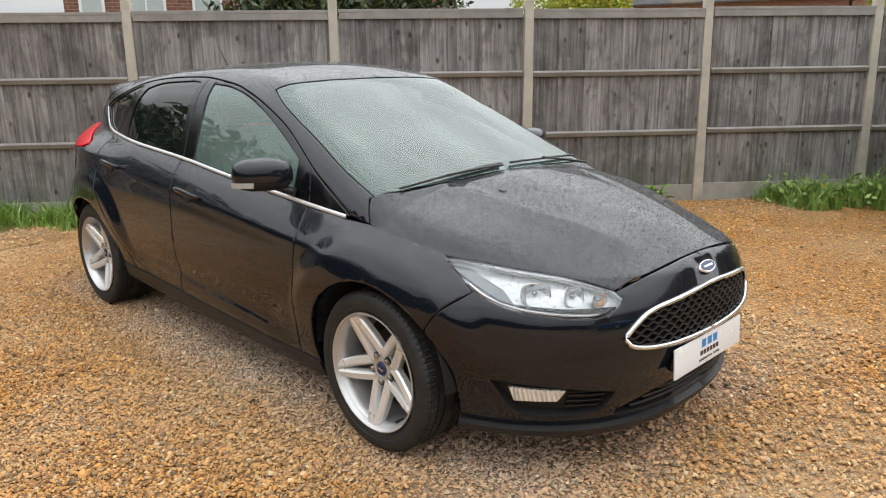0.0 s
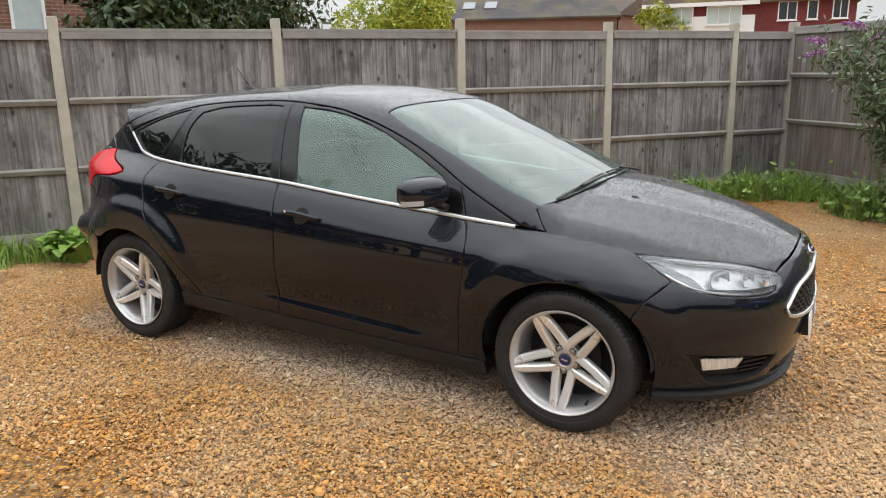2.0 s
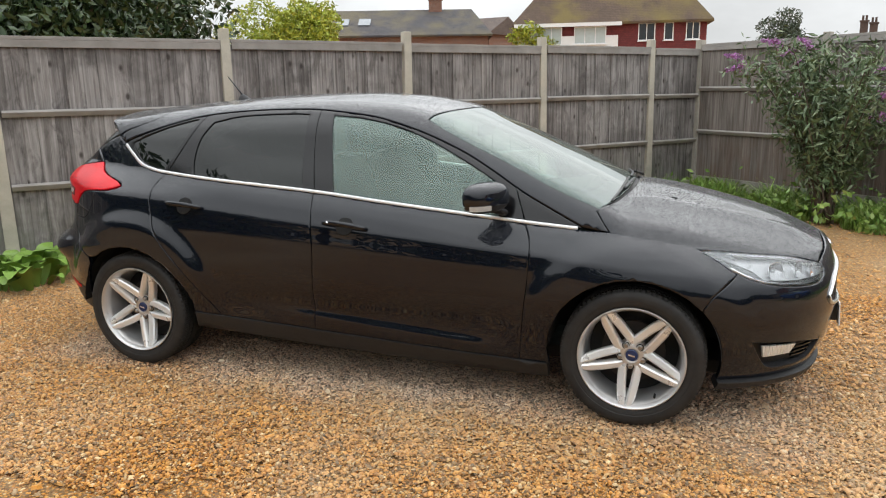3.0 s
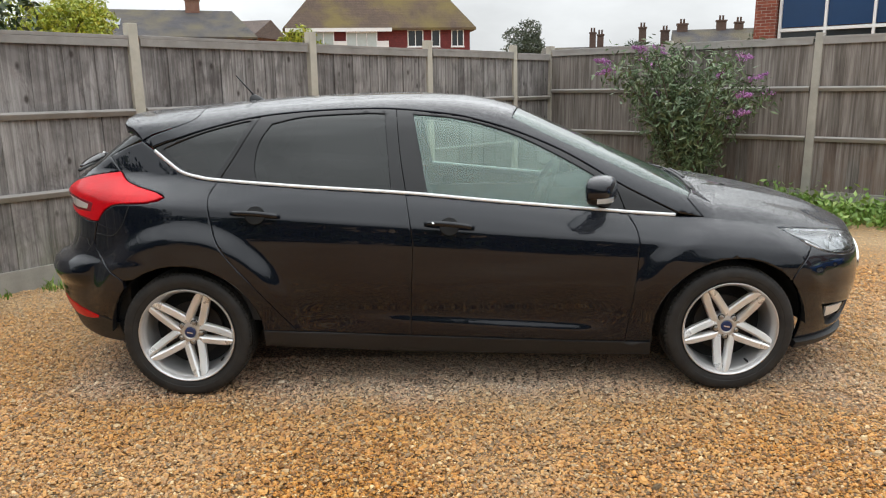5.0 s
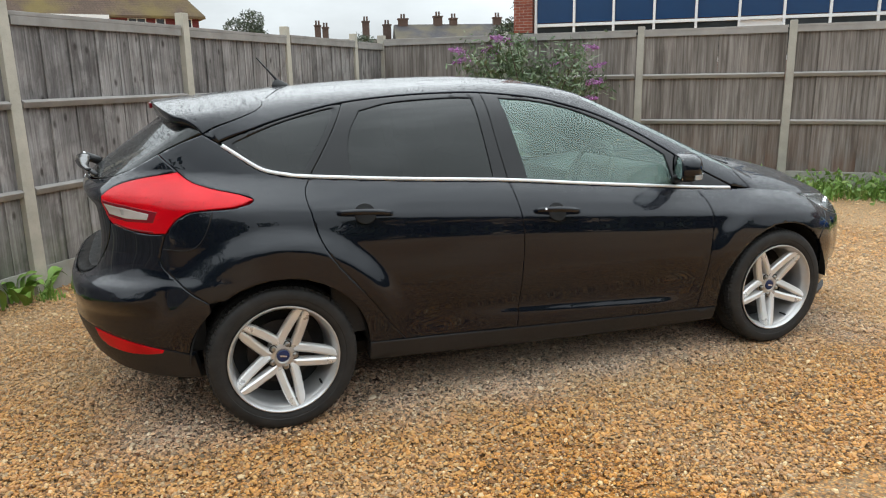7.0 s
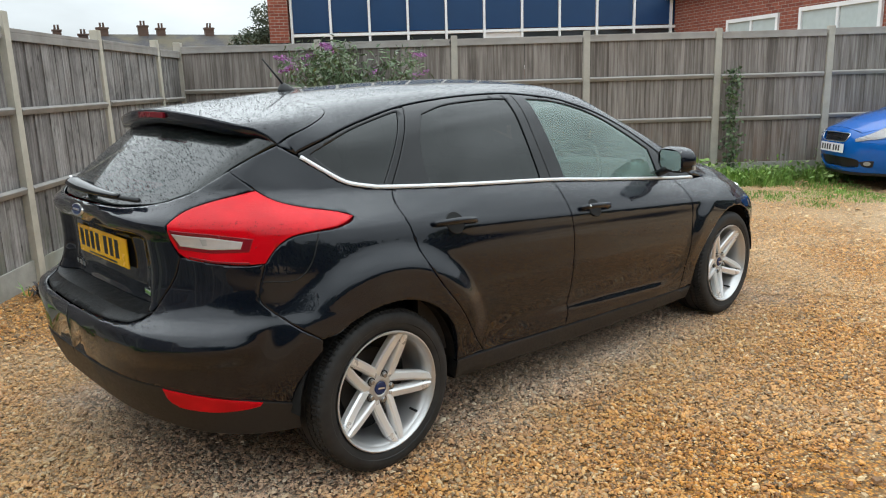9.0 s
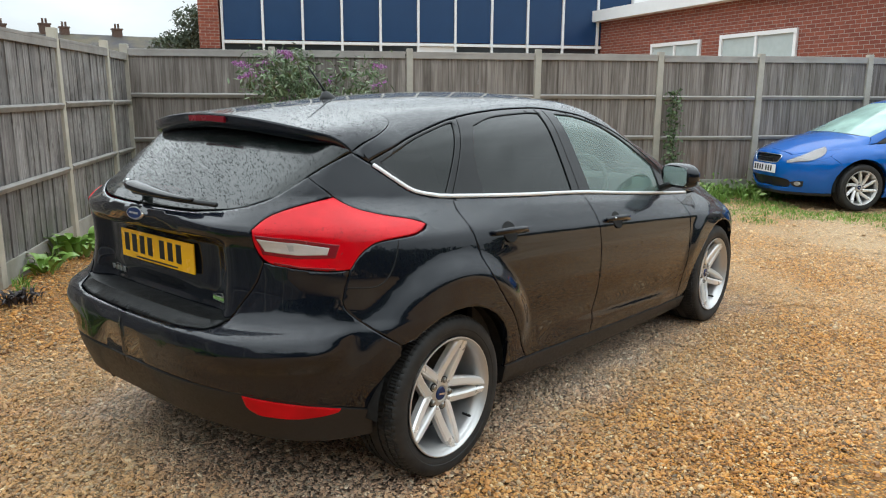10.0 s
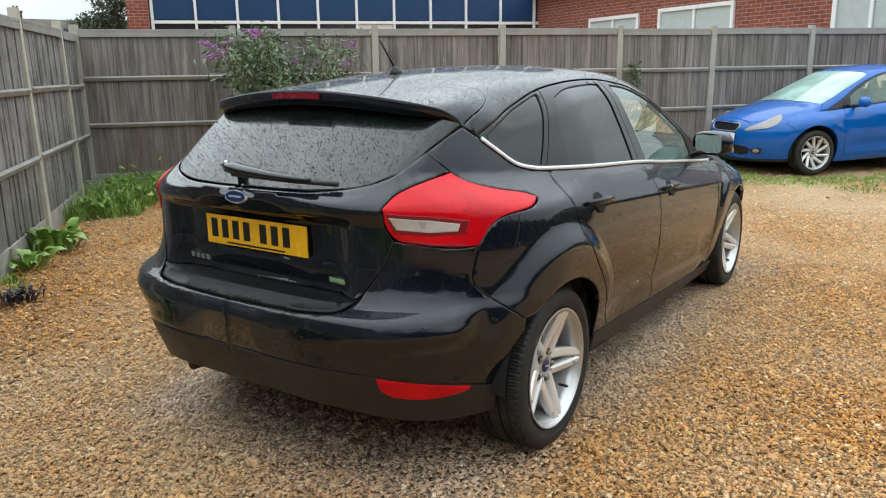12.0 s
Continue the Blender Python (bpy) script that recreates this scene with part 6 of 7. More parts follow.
blue_heading = math.degrees(math.atan2(0.666, -0.746))
blue_hub = Vector((7.24, -0.475, 0))
h_, r_ = Vector((-0.746, 0.666, 0)), Vector((0.666, 0.746, 0))
blue_mid = blue_hub - h_ * 1.234 + r_ * 0.735
blue = empty("blue_hatchback", pose(blue_mid.x, blue_mid.y, 0, 0, 0, blue_heading), "bright metallic blue small hatchback parked beside the cross fence", "car")


def bp(name, line, view, material, **k):
    return panel(name, sc(line), view, material, blue, surface=blue_body, grid=k.pop("grid", 0.05), **k)


bp("front_door", lines(fine(B_SEAM[2:]), stretch(SILL, -0.231, 0.82), fine(F_LOW)[::-1], down(stretch(BELT, 0.823, -0.244), -0.004)), "side", BLUE_PAINT, mirror=True, gap=0.003)
bp("rear_door", lines(fine(R_LOW), stretch(SILL, -0.784, -0.231), fine(B_SEAM[2:])[::-1], down(stretch(BELT, -0.244, -1.15), -0.004)), "side", BLUE_PAINT, mirror=True, gap=0.003)
for _, _, _, line, hole, glass in FRAMES:
    bp("window_frame", line, "side", GLOSS_BLACK, holes=[sc(hole)], mirror=True, lift=-0.003)
    bp("window_pane", hole, "side", GREEN_GLASS, gap=0.0, depth=0, lift=-0.008, mirror=True, roll=0)
bp("sail_panel", lines(fine(F_UP), stretch(BELT, 0.823, 1.062), stretch(RAIL, 1.08, 0.764)), "side", GLOSS_BLACK, lift=-0.002, mirror=True)
bp("front_wing", WING, "side", BLUE_PAINT, mirror=True)
bp("rear_quarter", QUARTER, "side", BLUE_PAINT, mirror=True)
bp("sill", lines(stretch(SILL, -0.95, 0.95), [(0.955, 0, 0.172), (0.6, 0, 0.178), (-0.3, 0, 0.212), (-0.95, 0, 0.25)]), "side", BLUE_PAINT, mirror=True)
bp("roof", both(ROOF), "top", BLUE_PAINT)
# the high haze paints the bright sky glare into this windscreen
bp("windscreen", both(lines(fine(SCREEN_TOP)[::-1], fine(SCREEN_SIDE)[::-1], fine(BASE))), "top", pane("pale_windscreen", (0.5, 0.6, 0.58), haze=0.62), gap=0.003, depth=0, lift=-0.003)
bp("bonnet", both(BONNET), "top", BLUE_PAINT, grid=0.035)
bp("lamp_surround", LAMP, "front", BLUE_PAINT, gap=0.0, mirror=True)
B_LAMP = outline([(2.12, -0.40, 0.628), (2.02, -0.55, 0.700), (1.90, -0.66, 0.772), (1.78, -0.745, 0.815)], [(1.78, -0.745, 0.815), (1.79, -0.780, 0.765), (1.84, -0.765, 0.710)], [(1.84, -0.765, 0.710), (1.95, -0.68, 0.650), (2.05, -0.55, 0.625), (2.12, -0.41, 0.600), (2.12, -0.40, 0.628)])
bp("lamp_back", B_LAMP, "front", PALE_LENS, gap=0, depth=0.01, lift=0.004, roll=0, mirror=True)
bp("headlamp", B_LAMP, "front", CLEAR, gap=0, depth=0.006, lift=0.012, mirror=True, label="pale clear headlamp")
b_grille = both(fine([(2.2, 0, 0.700), (2.19, -0.20, 0.696), (2.17, -0.31, 0.688), (2.17, -0.30, 0.64), (2.20, -0.24, 0.592), (2.2, 0, 0.588)]))
b_intake = both(fine([(2.18, 0, 0.40), (2.17, -0.30, 0.395), (2.12, -0.46, 0.37), (2.10, -0.44, 0.29), (2.13, -0.30, 0.265), (2.14, 0, 0.26)]))
bp("front_bumper", both(BUMPER), "front", BLUE_PAINT, holes=[sc(b_grille), sc(b_intake)])
for what, line in (("grille_back", b_grille), ("intake_back", b_intake)):
    bp(what, line, "front", PLASTIC, gap=0, depth=0, lift=-0.03, roll=0)
B_FOG = outline([(1.98, -0.60, 0.375), (2.04, -0.53, 0.372), (2.09, -0.46, 0.350)], [(2.09, -0.46, 0.350), (2.06, -0.50, 0.300), (1.99, -0.58, 0.300), (1.98, -0.60, 0.375)])
bp("fog_recess", B_FOG, "front", PLASTIC, gap=0, depth=0.006, lift=0.004, roll=0, mirror=True)
for w in (1, -1):
    q, qn = onto(np.array([[0.85 * math.atan2(-0.53 * 0.927 * w, 2.02 * 0.932 - AXIS), 0.335]]), "front", blue_body)
    oval("fog_lamp", on_plane(Vector(q[0]) + Vector(qn[0]) * 0.008, Vector(qn[0])), 0.042, 0.026, 0.010, LENS, blue)

gp, gn = onto(to_flat(sc(b_grille), "front"), "front", blue_body)
v, f = sweep(gp + gn * 0.002, ring(0.005, 6), closed=True)
link("grille_surround", v, f, CHROME, blue)
for z0 in (0.60, 0.627, 0.654):
    bar("grille_bar", onto(np.stack((np.linspace(-0.22, 0.22, 15), np.full(15, z0)), 1), "front", blue_body)[0], 0.005, GLOSS_BLACK, blue, n=5)
top_h = top_half
bp("splitter", lines(top_h, (top_h * (1, -1, 1))[::-1], low_half * (1, -1, 1), low_half[::-1]), "front", PLASTIC, lift=0.004)
bp("hatch", HATCH, "rear", BLUE_PAINT)
bp("rear_bumper", RBUMP, "rear", BLUE_PAINT)
bp("rear_valance", both(lines(VAL_LOW[::-1], VAL_TOP)), "rear", PLASTIC)
bp("tail_lamp", TAIL, "rear", RED, mirror=True)
bp("rear_window", REAR_PANE_LINE, "top", DARK_GLASS, gap=0.004, depth=0)
panel("spoiler", sc(SPOILER), "top", BLUE_PAINT, blue, surface=lambda p: roof_skin(p / S_) * 0.93, depth=0.03, grid=0.05)
for w in (1, -1):
    m = Matrix.Translation((0.60, 0.90 * w, 0.955))
    bm = bmesh.new()
    bmesh.ops.create_uvsphere(bm, u_segments=20, v_segments=12, radius=1, matrix=m @ Matrix.Diagonal((0.06, 0.10, 0.07, 1)))
    part("door_mirror", bm, BLUE_PAINT, blue, smooth=60)
    bar("mirror_arm", [(0.61, 0.86 * w, 0.92), (0.63, 0.72 * w, 0.89)], 0.025, PLASTIC, blue)
    part("seat", box_bm(0.14, 0.46, 0.62, Matrix.Translation((-0.25, 0.34 * w, 0.80)) @ pose(0, 0, 0, 0, -18, 0), 0.05), CLOTH, blue, smooth=60)
    part("headrest", box_bm(0.09, 0.24, 0.16, Matrix.Translation((-0.38, 0.34 * w, 1.18)), 0.04), CLOTH, blue, smooth=60)
part("dashboard", box_bm(0.40, 1.20, 0.25, Matrix.Translation((0.72, 0, 0.80)), 0.07), DASH, blue, smooth=60)
part("floor_pan", box_bm(3.2, 1.20, 0.08, Matrix.Translation((0, 0, 0.24)), 0.01), DARK, blue)
bpl = Matrix.Translation((2.076, 0, 0.50)) @ on_plane((0, 0, 0), (1, 0, 0.05))
b_plate = part("number_plate", box_bm(0.52, 0.111, 0.006, bpl, 0.002), PLATE_WHITE, blue)
for i in range(7):
    part("printed_bar", box_bm(0.034, 0.070, 0.001, bpl @ Matrix.Translation((-0.215 + 0.058 * i + (0.028 if i > 3 else 0), 0, 0.0035))), INK, b_plate)
for hx, turn in ((1.234, 30), (-1.234, 50)):
    for w in (-1, 1):
        wheel(pose(hx, 0.735 * w, 0.305, 0, 0, 0 if w < 0 else 180) @ Matrix.Scale(0.94, 4), turn, blue, WHEEL, "silver many-spoked alloy wheel with a black tyre", 10, ("spokea",))
        v, f = [], []
        for i in range(19):
            a = math.pi * (-0.06 + 1.12 * i / 18)
            for r, y in ((0.345, 0.80), (0.35, 0.52), (0.02, 0.52)):
                v.append((hx + r * math.cos(a), w * y, 0.315 + r * math.sin(a)))
        link("wheel_housing", v, [(i * 3 + j, i * 3 + j + 1, i * 3 + j + 4, i * 3 + j + 3) for i in range(18) for j in range(2)], DARK, blue)
# ---- ground ----
gs = 260.0
n_g = 40
gx = np.concatenate((np.linspace(-gs, -14, 8), np.linspace(-13, 14, n_g), np.linspace(15, gs, 8)))
gv, gf = [], []
for a in gx:
    for b in gx:
        gv.append((a, b, -0.012 + 0.010 * noise.noise(Vector((a * 0.35, b * 0.35, 0)))))
m_ = len(gx)
gf = [(i * m_ + j, (i + 1) * m_ + j, (i + 1) * m_ + j + 1, i * m_ + j + 1) for i in range(m_ - 1) for j in range(m_ - 1)]
tagged(link("ground", gv, gf, GROUND), "golden flint gravel yard, wet in patches", "ground", kind="structure")

# ---- fences ----
CORNER = Vector((1.491, 6.941, 0))
A_WAY, A_TURN = Vector((-0.6395, -0.7688, 0)), math.degrees(math.atan2(-0.7688, -0.6395))
B_WAY, B_TURN = Vector((0.746, -0.666, 0)), math.degrees(math.atan2(-0.666, 0.746))
A_POSTS = (0.93, 2.72, 4.55, 6.43, 8.33, 10.2, 12.1, 14.0, 15.9, 17.8)
B_POSTS = (1.86, 3.67, 5.45, 7.24, 8.75, 10.47, 12.3, 14.1, 15.9, 17.7, 19.5)
rng = random.Random(4)


def post_bm(high, w=0.105):
    bm = box_bm(w, w, high, Matrix.Translation((0, 0, high / 2)), 0.012)
    for v in bm.verts:
        if v.co.z > high - 0.02:
            v.co.x *= 0.8
            v.co.y *= 0.8
    return bm


def board_mesh(name, w, h, material, t=0.013):
    """A feather-edged board: thick at one side, thin at the other, with a slightly uneven end."""
    me = bpy.data.meshes.new(name)
    v = [(-w / 2, 0, 0), (w / 2, 0, 0), (w / 2, -0.006, 0), (-w / 2, -t, 0)]
    v = v + [(x, y, h) for x, y, _ in v]
    v += [(-w / 2 + 0.004, -t - 0.0015, h * 0.5), (w / 2 - 0.004, -0.008, h * 0.5)]
    f = [(3, 2, 1, 0), (4, 5, 6, 7), (0, 1, 5, 4), (1, 2, 6, 5), (3, 0, 4, 7), (2, 3, 8, 9), (9, 8, 7, 6), (3, 7, 8), (6, 2, 9)]
    me.from_pydata(v, [], f)
    me.materials.append(material)
    return me


def fence_run(first, way, turn, stops, names, board, rail, post_material, height, rails, base, label):
    """One fence: concrete posts with closed boards on rails between them."""
    meshes = [board_mesh("board", w, height - base - 0.05, board) for w in (0.128, 0.138, 0.147)]
    turn = turn + names
    fence = empty("timber_fence", pose(first.x, first.y, 0, 0, 0, turn), label, "fence")
    sign = 1 if names == 0 else -1
    pm = None
    for s in stops:
        if pm is None:
            ob = part("post", post_bm(2.05), post_material, fence, "weathered concrete post", smooth=30)
            pm = ob.data
        else:
            ob = new("post", pm)
            ob.parent = fence
        ob.matrix_basis = pose(sign * s, 0, -0.01 + rng.uniform(-0.012, 0.012), rng.uniform(-0.4, 0.4), rng.uniform(-0.5, 0.5), 0)
    ends = (0.0, *stops)
    for a, b in zip(ends, ends[1:]):
        wide = b - a - 0.105
        bay = pose(sign * (a + b) / 2, 0, rng.uniform(-0.01, 0.01))
        count = max(3, round(wide / 0.128))
        step = wide / count
        for i in range(count):
            ob = new("board", rng.choice(meshes))
            ob.parent = fence
            ob.matrix_basis = bay @ pose(-wide / 2 + step * (i + 0.5), 0.004 * (i % 2), base + rng.uniform(-0.004, 0.004), 0, rng.uniform(-0.35, 0.35), rng.uniform(-1.5, 1.5)) @ Matrix.Diagonal((1.08, rng.uniform(0.8, 1.5), rng.uniform(0.992, 1.004), 1))
        for z in rails:
            part("rail", box_bm(wide, 0.040, 0.048, bay @ Matrix.Translation((0, -0.034, z)) @ pose(0, 0, 0, 28, 0, 0), 0.008), rail, fence)
        part("capping", box_bm(wide + 0.02, 0.060, 0.030, bay @ Matrix.Translation((0, -0.008, height - 0.010)), 0.005), rail, fence)
        part("top_batten", box_bm(wide, 0.022, 0.060, bay @ Matrix.Translation((0, -0.026, height - 0.055)), 0.004), rail, fence)
        part("gravel_board", box_bm(wide + 0.02, 0.045, base + 0.03, bay @ Matrix.Translation((0, 0.0, (base + 0.03) / 2 - 0.02)), 0.006), BOARD_GREY, fence)
    return fence


fence_run(CORNER, A_WAY, A_TURN, A_POSTS, 180, BOARD, RAIL_WOOD, POST_A, 1.93, (1.32, 0.72), 0.16, "weathered grey close-boarded fence between pale concrete posts")
b_fence = fence_run(CORNER, B_WAY, B_TURN, B_POSTS, 0, BROWN_BOARD, RAIL_BROWN, POST_B, 1.985, (1.405, 0.835), 0.22, "brown close-boarded fence between grey concrete posts")
part("corner_post", post_bm(2.05, 0.12), POST_B, b_fence, smooth=30)
# ---- plants ----


def leaf_cloud(name, at, size, material, parent=None, rnd=None, droop=0.3, slim=0.42, label="", kind=""):
    """Many small folded leaves at the given places, each turned its own way, as one mesh."""
    at = np.asarray(at, float)
    n = len(at)
    g = np.random.RandomState(rnd or 1)
    d = g.normal(size=(n, 3))
    d[:, 2] -= droop
    d /= np.linalg.norm(d, axis=1, keepdims=True)
    s = np.cross(d, g.normal(size=(n, 3)))
    s /= np.linalg.norm(s, axis=1, keepdims=True)
    u = np.cross(s, d)
    L = size * g.uniform(0.6, 1.25, (n, 1))
    W = L * slim * 0.5
    v = np.stack((at, at + d * L * 0.45 + s * W + u * W * 0.35, at + d * L, at + d * L * 0.45 - s * W + u * W * 0.35), 1).reshape(-1, 3)
    i = np.arange(n)[:, None] * 4
    f = np.concatenate((i + np.array([[0, 1, 2]]), i + np.array([[0, 2, 3]])), 1).reshape(-1, 3)
    me = bpy.data.meshes.new(name)
    me.vertices.add(len(v))
    me.vertices.foreach_set("co", v.astype(np.float32).ravel())
    me.loops.add(f.size)
    me.loops.foreach_set("vertex_index", f.astype(np.int32).ravel())
    me.polygons.add(len(f))
    me.polygons.foreach_set("loop_start", (np.arange(len(f)) * 3).astype(np.int32))
    me.update(calc_edges=True)
    me.materials.append(material)
    ob = new(name, me)
    ob.parent = parent
    tagged(ob, label, kind=kind)
    return ob


def crown_points(n, centres, seed, shell=0.55):
    """Places in a crown of several unequal lumps, thicker towards the outside, with gaps."""
    g = np.random.RandomState(seed)
    out = []
    total = sum(c[3] ** 2 for c in centres)
    for x, y, z, r in centres:
        m = int(n * r * r / total)
        d = g.normal(size=(m, 3))
        d /= np.linalg.norm(d, axis=1, keepdims=True)
        rad = r * (shell + (1 - shell) * g.uniform(size=(m, 1)) ** 0.6) * (1 + 0.22 * np.sin(5 * d[:, :1] + 3 * d[:, 1:2] + x) * np.cos(4 * d[:, 2:3] + y))
        p = np.array((x, y, z)) + d * rad * (1, 1, 0.85)
        clump = np.sin(p[:, 0] * 2.7 + seed) * np.sin(p[:, 1] * 3.1 + 1) * np.sin(p[:, 2] * 3.3 + 2)
        out.append(p[clump > -0.35])
    return np.vstack(out)


def tree(name, x, y, base, centres, leaf, leaves, material, seed, label, trunk=0.14):
    """A tapered trunk, limbs to each lump, and a crown of leaves."""
    t = empty(name, pose(x, y, 0), label, "tree")
    top = np.mean([c[2] for c in centres])
    bar("trunk", spline([(0, 0, -0.1), (0.08, -0.05, base * 0.5), (0.0, 0.06, base), (0.05, 0, top)], 0.4), trunk, BARK, t, n=9, scale=np.linspace(1.15, 0.35, len(spline([(0, 0, -0.1), (0.08, -0.05, base * 0.5), (0.0, 0.06, base), (0.05, 0, top)], 0.4))))
    for cx, cy, cz, r in centres:
        q = spline([(0.0, 0.05, base * 0.9), (cx * 0.45, cy * 0.45, (base * 0.9 + cz) / 2 + 0.1), (cx, cy, cz)], 0.3)
        bar("limb", q, trunk * 0.45, BARK, t, n=6, scale=np.linspace(1, 0.3, len(q)))
    leaf_cloud("crown", crown_points(leaves, centres, seed), leaf, material, t, seed, kind="stuff")
    return t


def lumps(seed, n, wide, low, high, r):
    g = random.Random(seed)
    return [(g.uniform(-wide, wide), g.uniform(-wide * 0.6, wide * 0.6), g.uniform(low, high), g.uniform(r * 0.7, r * 1.2)) for _ in range(n)]


for i, (x, y) in enumerate(((-8.0, 5.2), (-8.1, 6.4), (-8.3, 7.5), (-9.9, 7.2))):
    tree("laurel_tree", x, y, 1.2, lumps(20 + i, 12, 0.95, 1.1, 3.3 - 0.25 * i, 0.95), 0.17, 12000, LEAF_DARK, 31 + i, "dense dark green evergreen tree behind the fence")
tree("golden_tree", -12.9, 21.0, 1.6, lumps(41, 18, 1.75, 2.2, 4.2, 1.0), 0.17, 26000, LEAF_YELLOW, 42, "bright yellow-green leafy tree behind the fence", 0.2)
tree("far_tree", 8.1, 76.4, 3.4, lumps(45, 11, 1.35, 4.2, 7.6, 1.25), 0.30, 8000, LEAF_FAR, 46, "distant grey-green tree with a feathery top", 0.2)
tree("far_tree", 16.9, 63.9, 1.8, lumps(47, 9, 2.5, 2.4, 4.3, 1.15), 0.32, 6000, LEAF_FAR, 48, "distant low green tree", 0.2)
tree("far_tree", -9.0, 44.0, 1.5, lumps(51, 5, 1.1, 2.6, 4.6, 0.9), 0.26, 3500, LEAF_YELLOW, 52, "distant green shrub beside the tiled roof", 0.12)

tree("far_tree", 12.0, 23.0, 1.6, lumps(57, 10, 0.85, 2.2, 4.1, 0.55), 0.15, 7000, LEAF_FAR, 58, "feathery green tree behind the workshop", 0.1)

# trees round the open side of the yard, that the car's flank and windows mirror
for i, (x, y, hi, r) in enumerate(((-12.5, -2.5, 3.4, 1.4), (-12.0, -6.2, 4.6, 1.7), (-10.2, -10.2, 5.2, 1.8), (-6.6, -13.5, 4.0, 1.6), (-2.0, -15.4, 3.2, 1.4), (2.0, -16.0, 2.6, 1.3), (6.0, -15.4, 2.2, 1.2), (10.4, -13.4, 1.7, 1.1), (14.0, -10.0, 1.5, 1.0), (16.6, -6.0, 1.3, 1.0))):
    tall = hi > 5
    tree("garden_tree", x, y, 1.2, lumps(90 + i, 20 if tall else 12, 2.6, 0.7, hi, r), 0.40, 15000 if tall else 6000, LEAF_DARK, 95 + i, "dark leafy tree on the open side of the yard", 0.2)

# butterfly bush in the corner
bush = empty("butterfly_bush", pose(2.85, 4.75, 0), "butterfly bush with grey-green leaves and purple flower spikes", "bush")
g_ = random.Random(8)
tips, leaf_at = [], []
for i in range(34):
    a, out = g_.uniform(0, 6.28), g_.uniform(0.25, 1.0)
    top = g_.uniform(1.15, 1.95) - 0.55 * max(0, out - 0.7)
    q = spline([(g_.uniform(-0.1, 0.1), g_.uniform(-0.1, 0.1), 0), (0.35 * out * math.cos(a), 0.35 * out * math.sin(a), top * 0.55), (0.8 * out * math.cos(a), 0.8 * out * math.sin(a), top * 0.95), (out * math.cos(a), out * math.sin(a), top - 0.05)], 0.12)
    bar("stem", q, 0.012, BARK, bush, n=5, scale=np.linspace(1.3, 0.3, len(q)))
    tips.append((q[-1], q[-1] - q[-2]))
    for s in q[int(len(q) * 0.35):]:
        for _ in range(24):
            leaf_at.append(s + np.array((g_.gauss(0, 0.095), g_.gauss(0, 0.095), g_.gauss(0, 0.09))))
leaf_cloud("foliage", leaf_at, 0.105, LEAF_GREY, bush, 9, 0.55, 0.24, kind="stuff")
for tip, way in tips[::4] + tips[1::4]:
    w = way / np.linalg.norm(way) * np.array((1, 1, 0.4)) + np.array((0, 0, g_.uniform(-0.5, 0.35)))
    w /= np.linalg.norm(w)
    pts = [tip + w * (0.21 * s) + np.array((g_.gauss(0, 1), g_.gauss(0, 1), g_.gauss(0, 1))) * 0.022 * (1.1 - s) for s in np.linspace(0, 1, 130)]
    leaf_cloud("flower_spike", pts, 0.027, PURPLE, bush, 3, 0.0, 0.8, label="purple flower spike", kind="stuff")


def leaf_mesh(name, length, width, arch_, material, fold=0.25):
    """One broad leaf that rises, bends over and ends in a point."""
    v, f = [], []
    k = 7
    for i in range(k):
        u = i / (k - 1)
        x = length * (u * (1 - 0.18 * u))
        z = arch_ * length * math.sin(u * 2.5) * 0.75
        w = width * (math.sin(math.pi * min(1, u * 0.93 + 0.05)) ** 0.75) * 0.5 + 0.004
        v += [(x, -w, z + fold * w), (x, 0, z), (x, w, z + fold * w)]
    for i in range(k - 1):
        for j in range(2):
            f.append((i * 3 + j, (i + 1) * 3 + j, (i + 1) * 3 + j + 1, i * 3 + j + 1))
    me = bpy.data.meshes.new(name)
    me.from_pydata(v, [], f)
    me.materials.append(material)
    me.polygons.foreach_set("use_smooth", [True] * len(me.polygons))
    return me


BROAD = [leaf_mesh("leaf", 0.34, 0.15, 0.55, LEAF_BROAD), leaf_mesh("leaf", 0.26, 0.13, 0.8, LEAF_BROAD), leaf_mesh("leaf", 0.30, 0.10, 0.4, LEAF_BROAD)]
DOCK = [leaf_mesh("leaf", 0.32, 0.095, 0.50, LEAF_BROAD), leaf_mesh("leaf", 0.24, 0.080, 0.75, LEAF_BROAD), leaf_mesh("leaf", 0.28, 0.060, 0.35, LEAF_BROAD, 0.5)]
PLUM = [leaf_mesh("leaf", 0.12, 0.026, 0.5, LEAF_PLUM), leaf_mesh("leaf", 0.09, 0.022, 0.8, LEAF_PLUM)]


def clump(name, x, y, n, spread, size, meshes, seed, label):
    g = random.Random(seed)
    p = empty(name, pose(x, y, 0, 0, 0, g.uniform(0, 360)), label, "plant", "plants along the fence")
    for i in range(n):
        a = 360 * i / n * 2.4
        r = spread * g.uniform(0.05, 1)
        leaf = new("leaf", g.choice(meshes))
        leaf.parent = p
        k = size * g.uniform(0.65, 1.15)
        leaf.matrix_basis = pose(r * math.cos(radians(a)), r * math.sin(radians(a)), 0.0, g.uniform(-20, 20), g.uniform(-55, -5), a + g.uniform(-30, 30)) @ Matrix.Scale(k, 4)
    return p


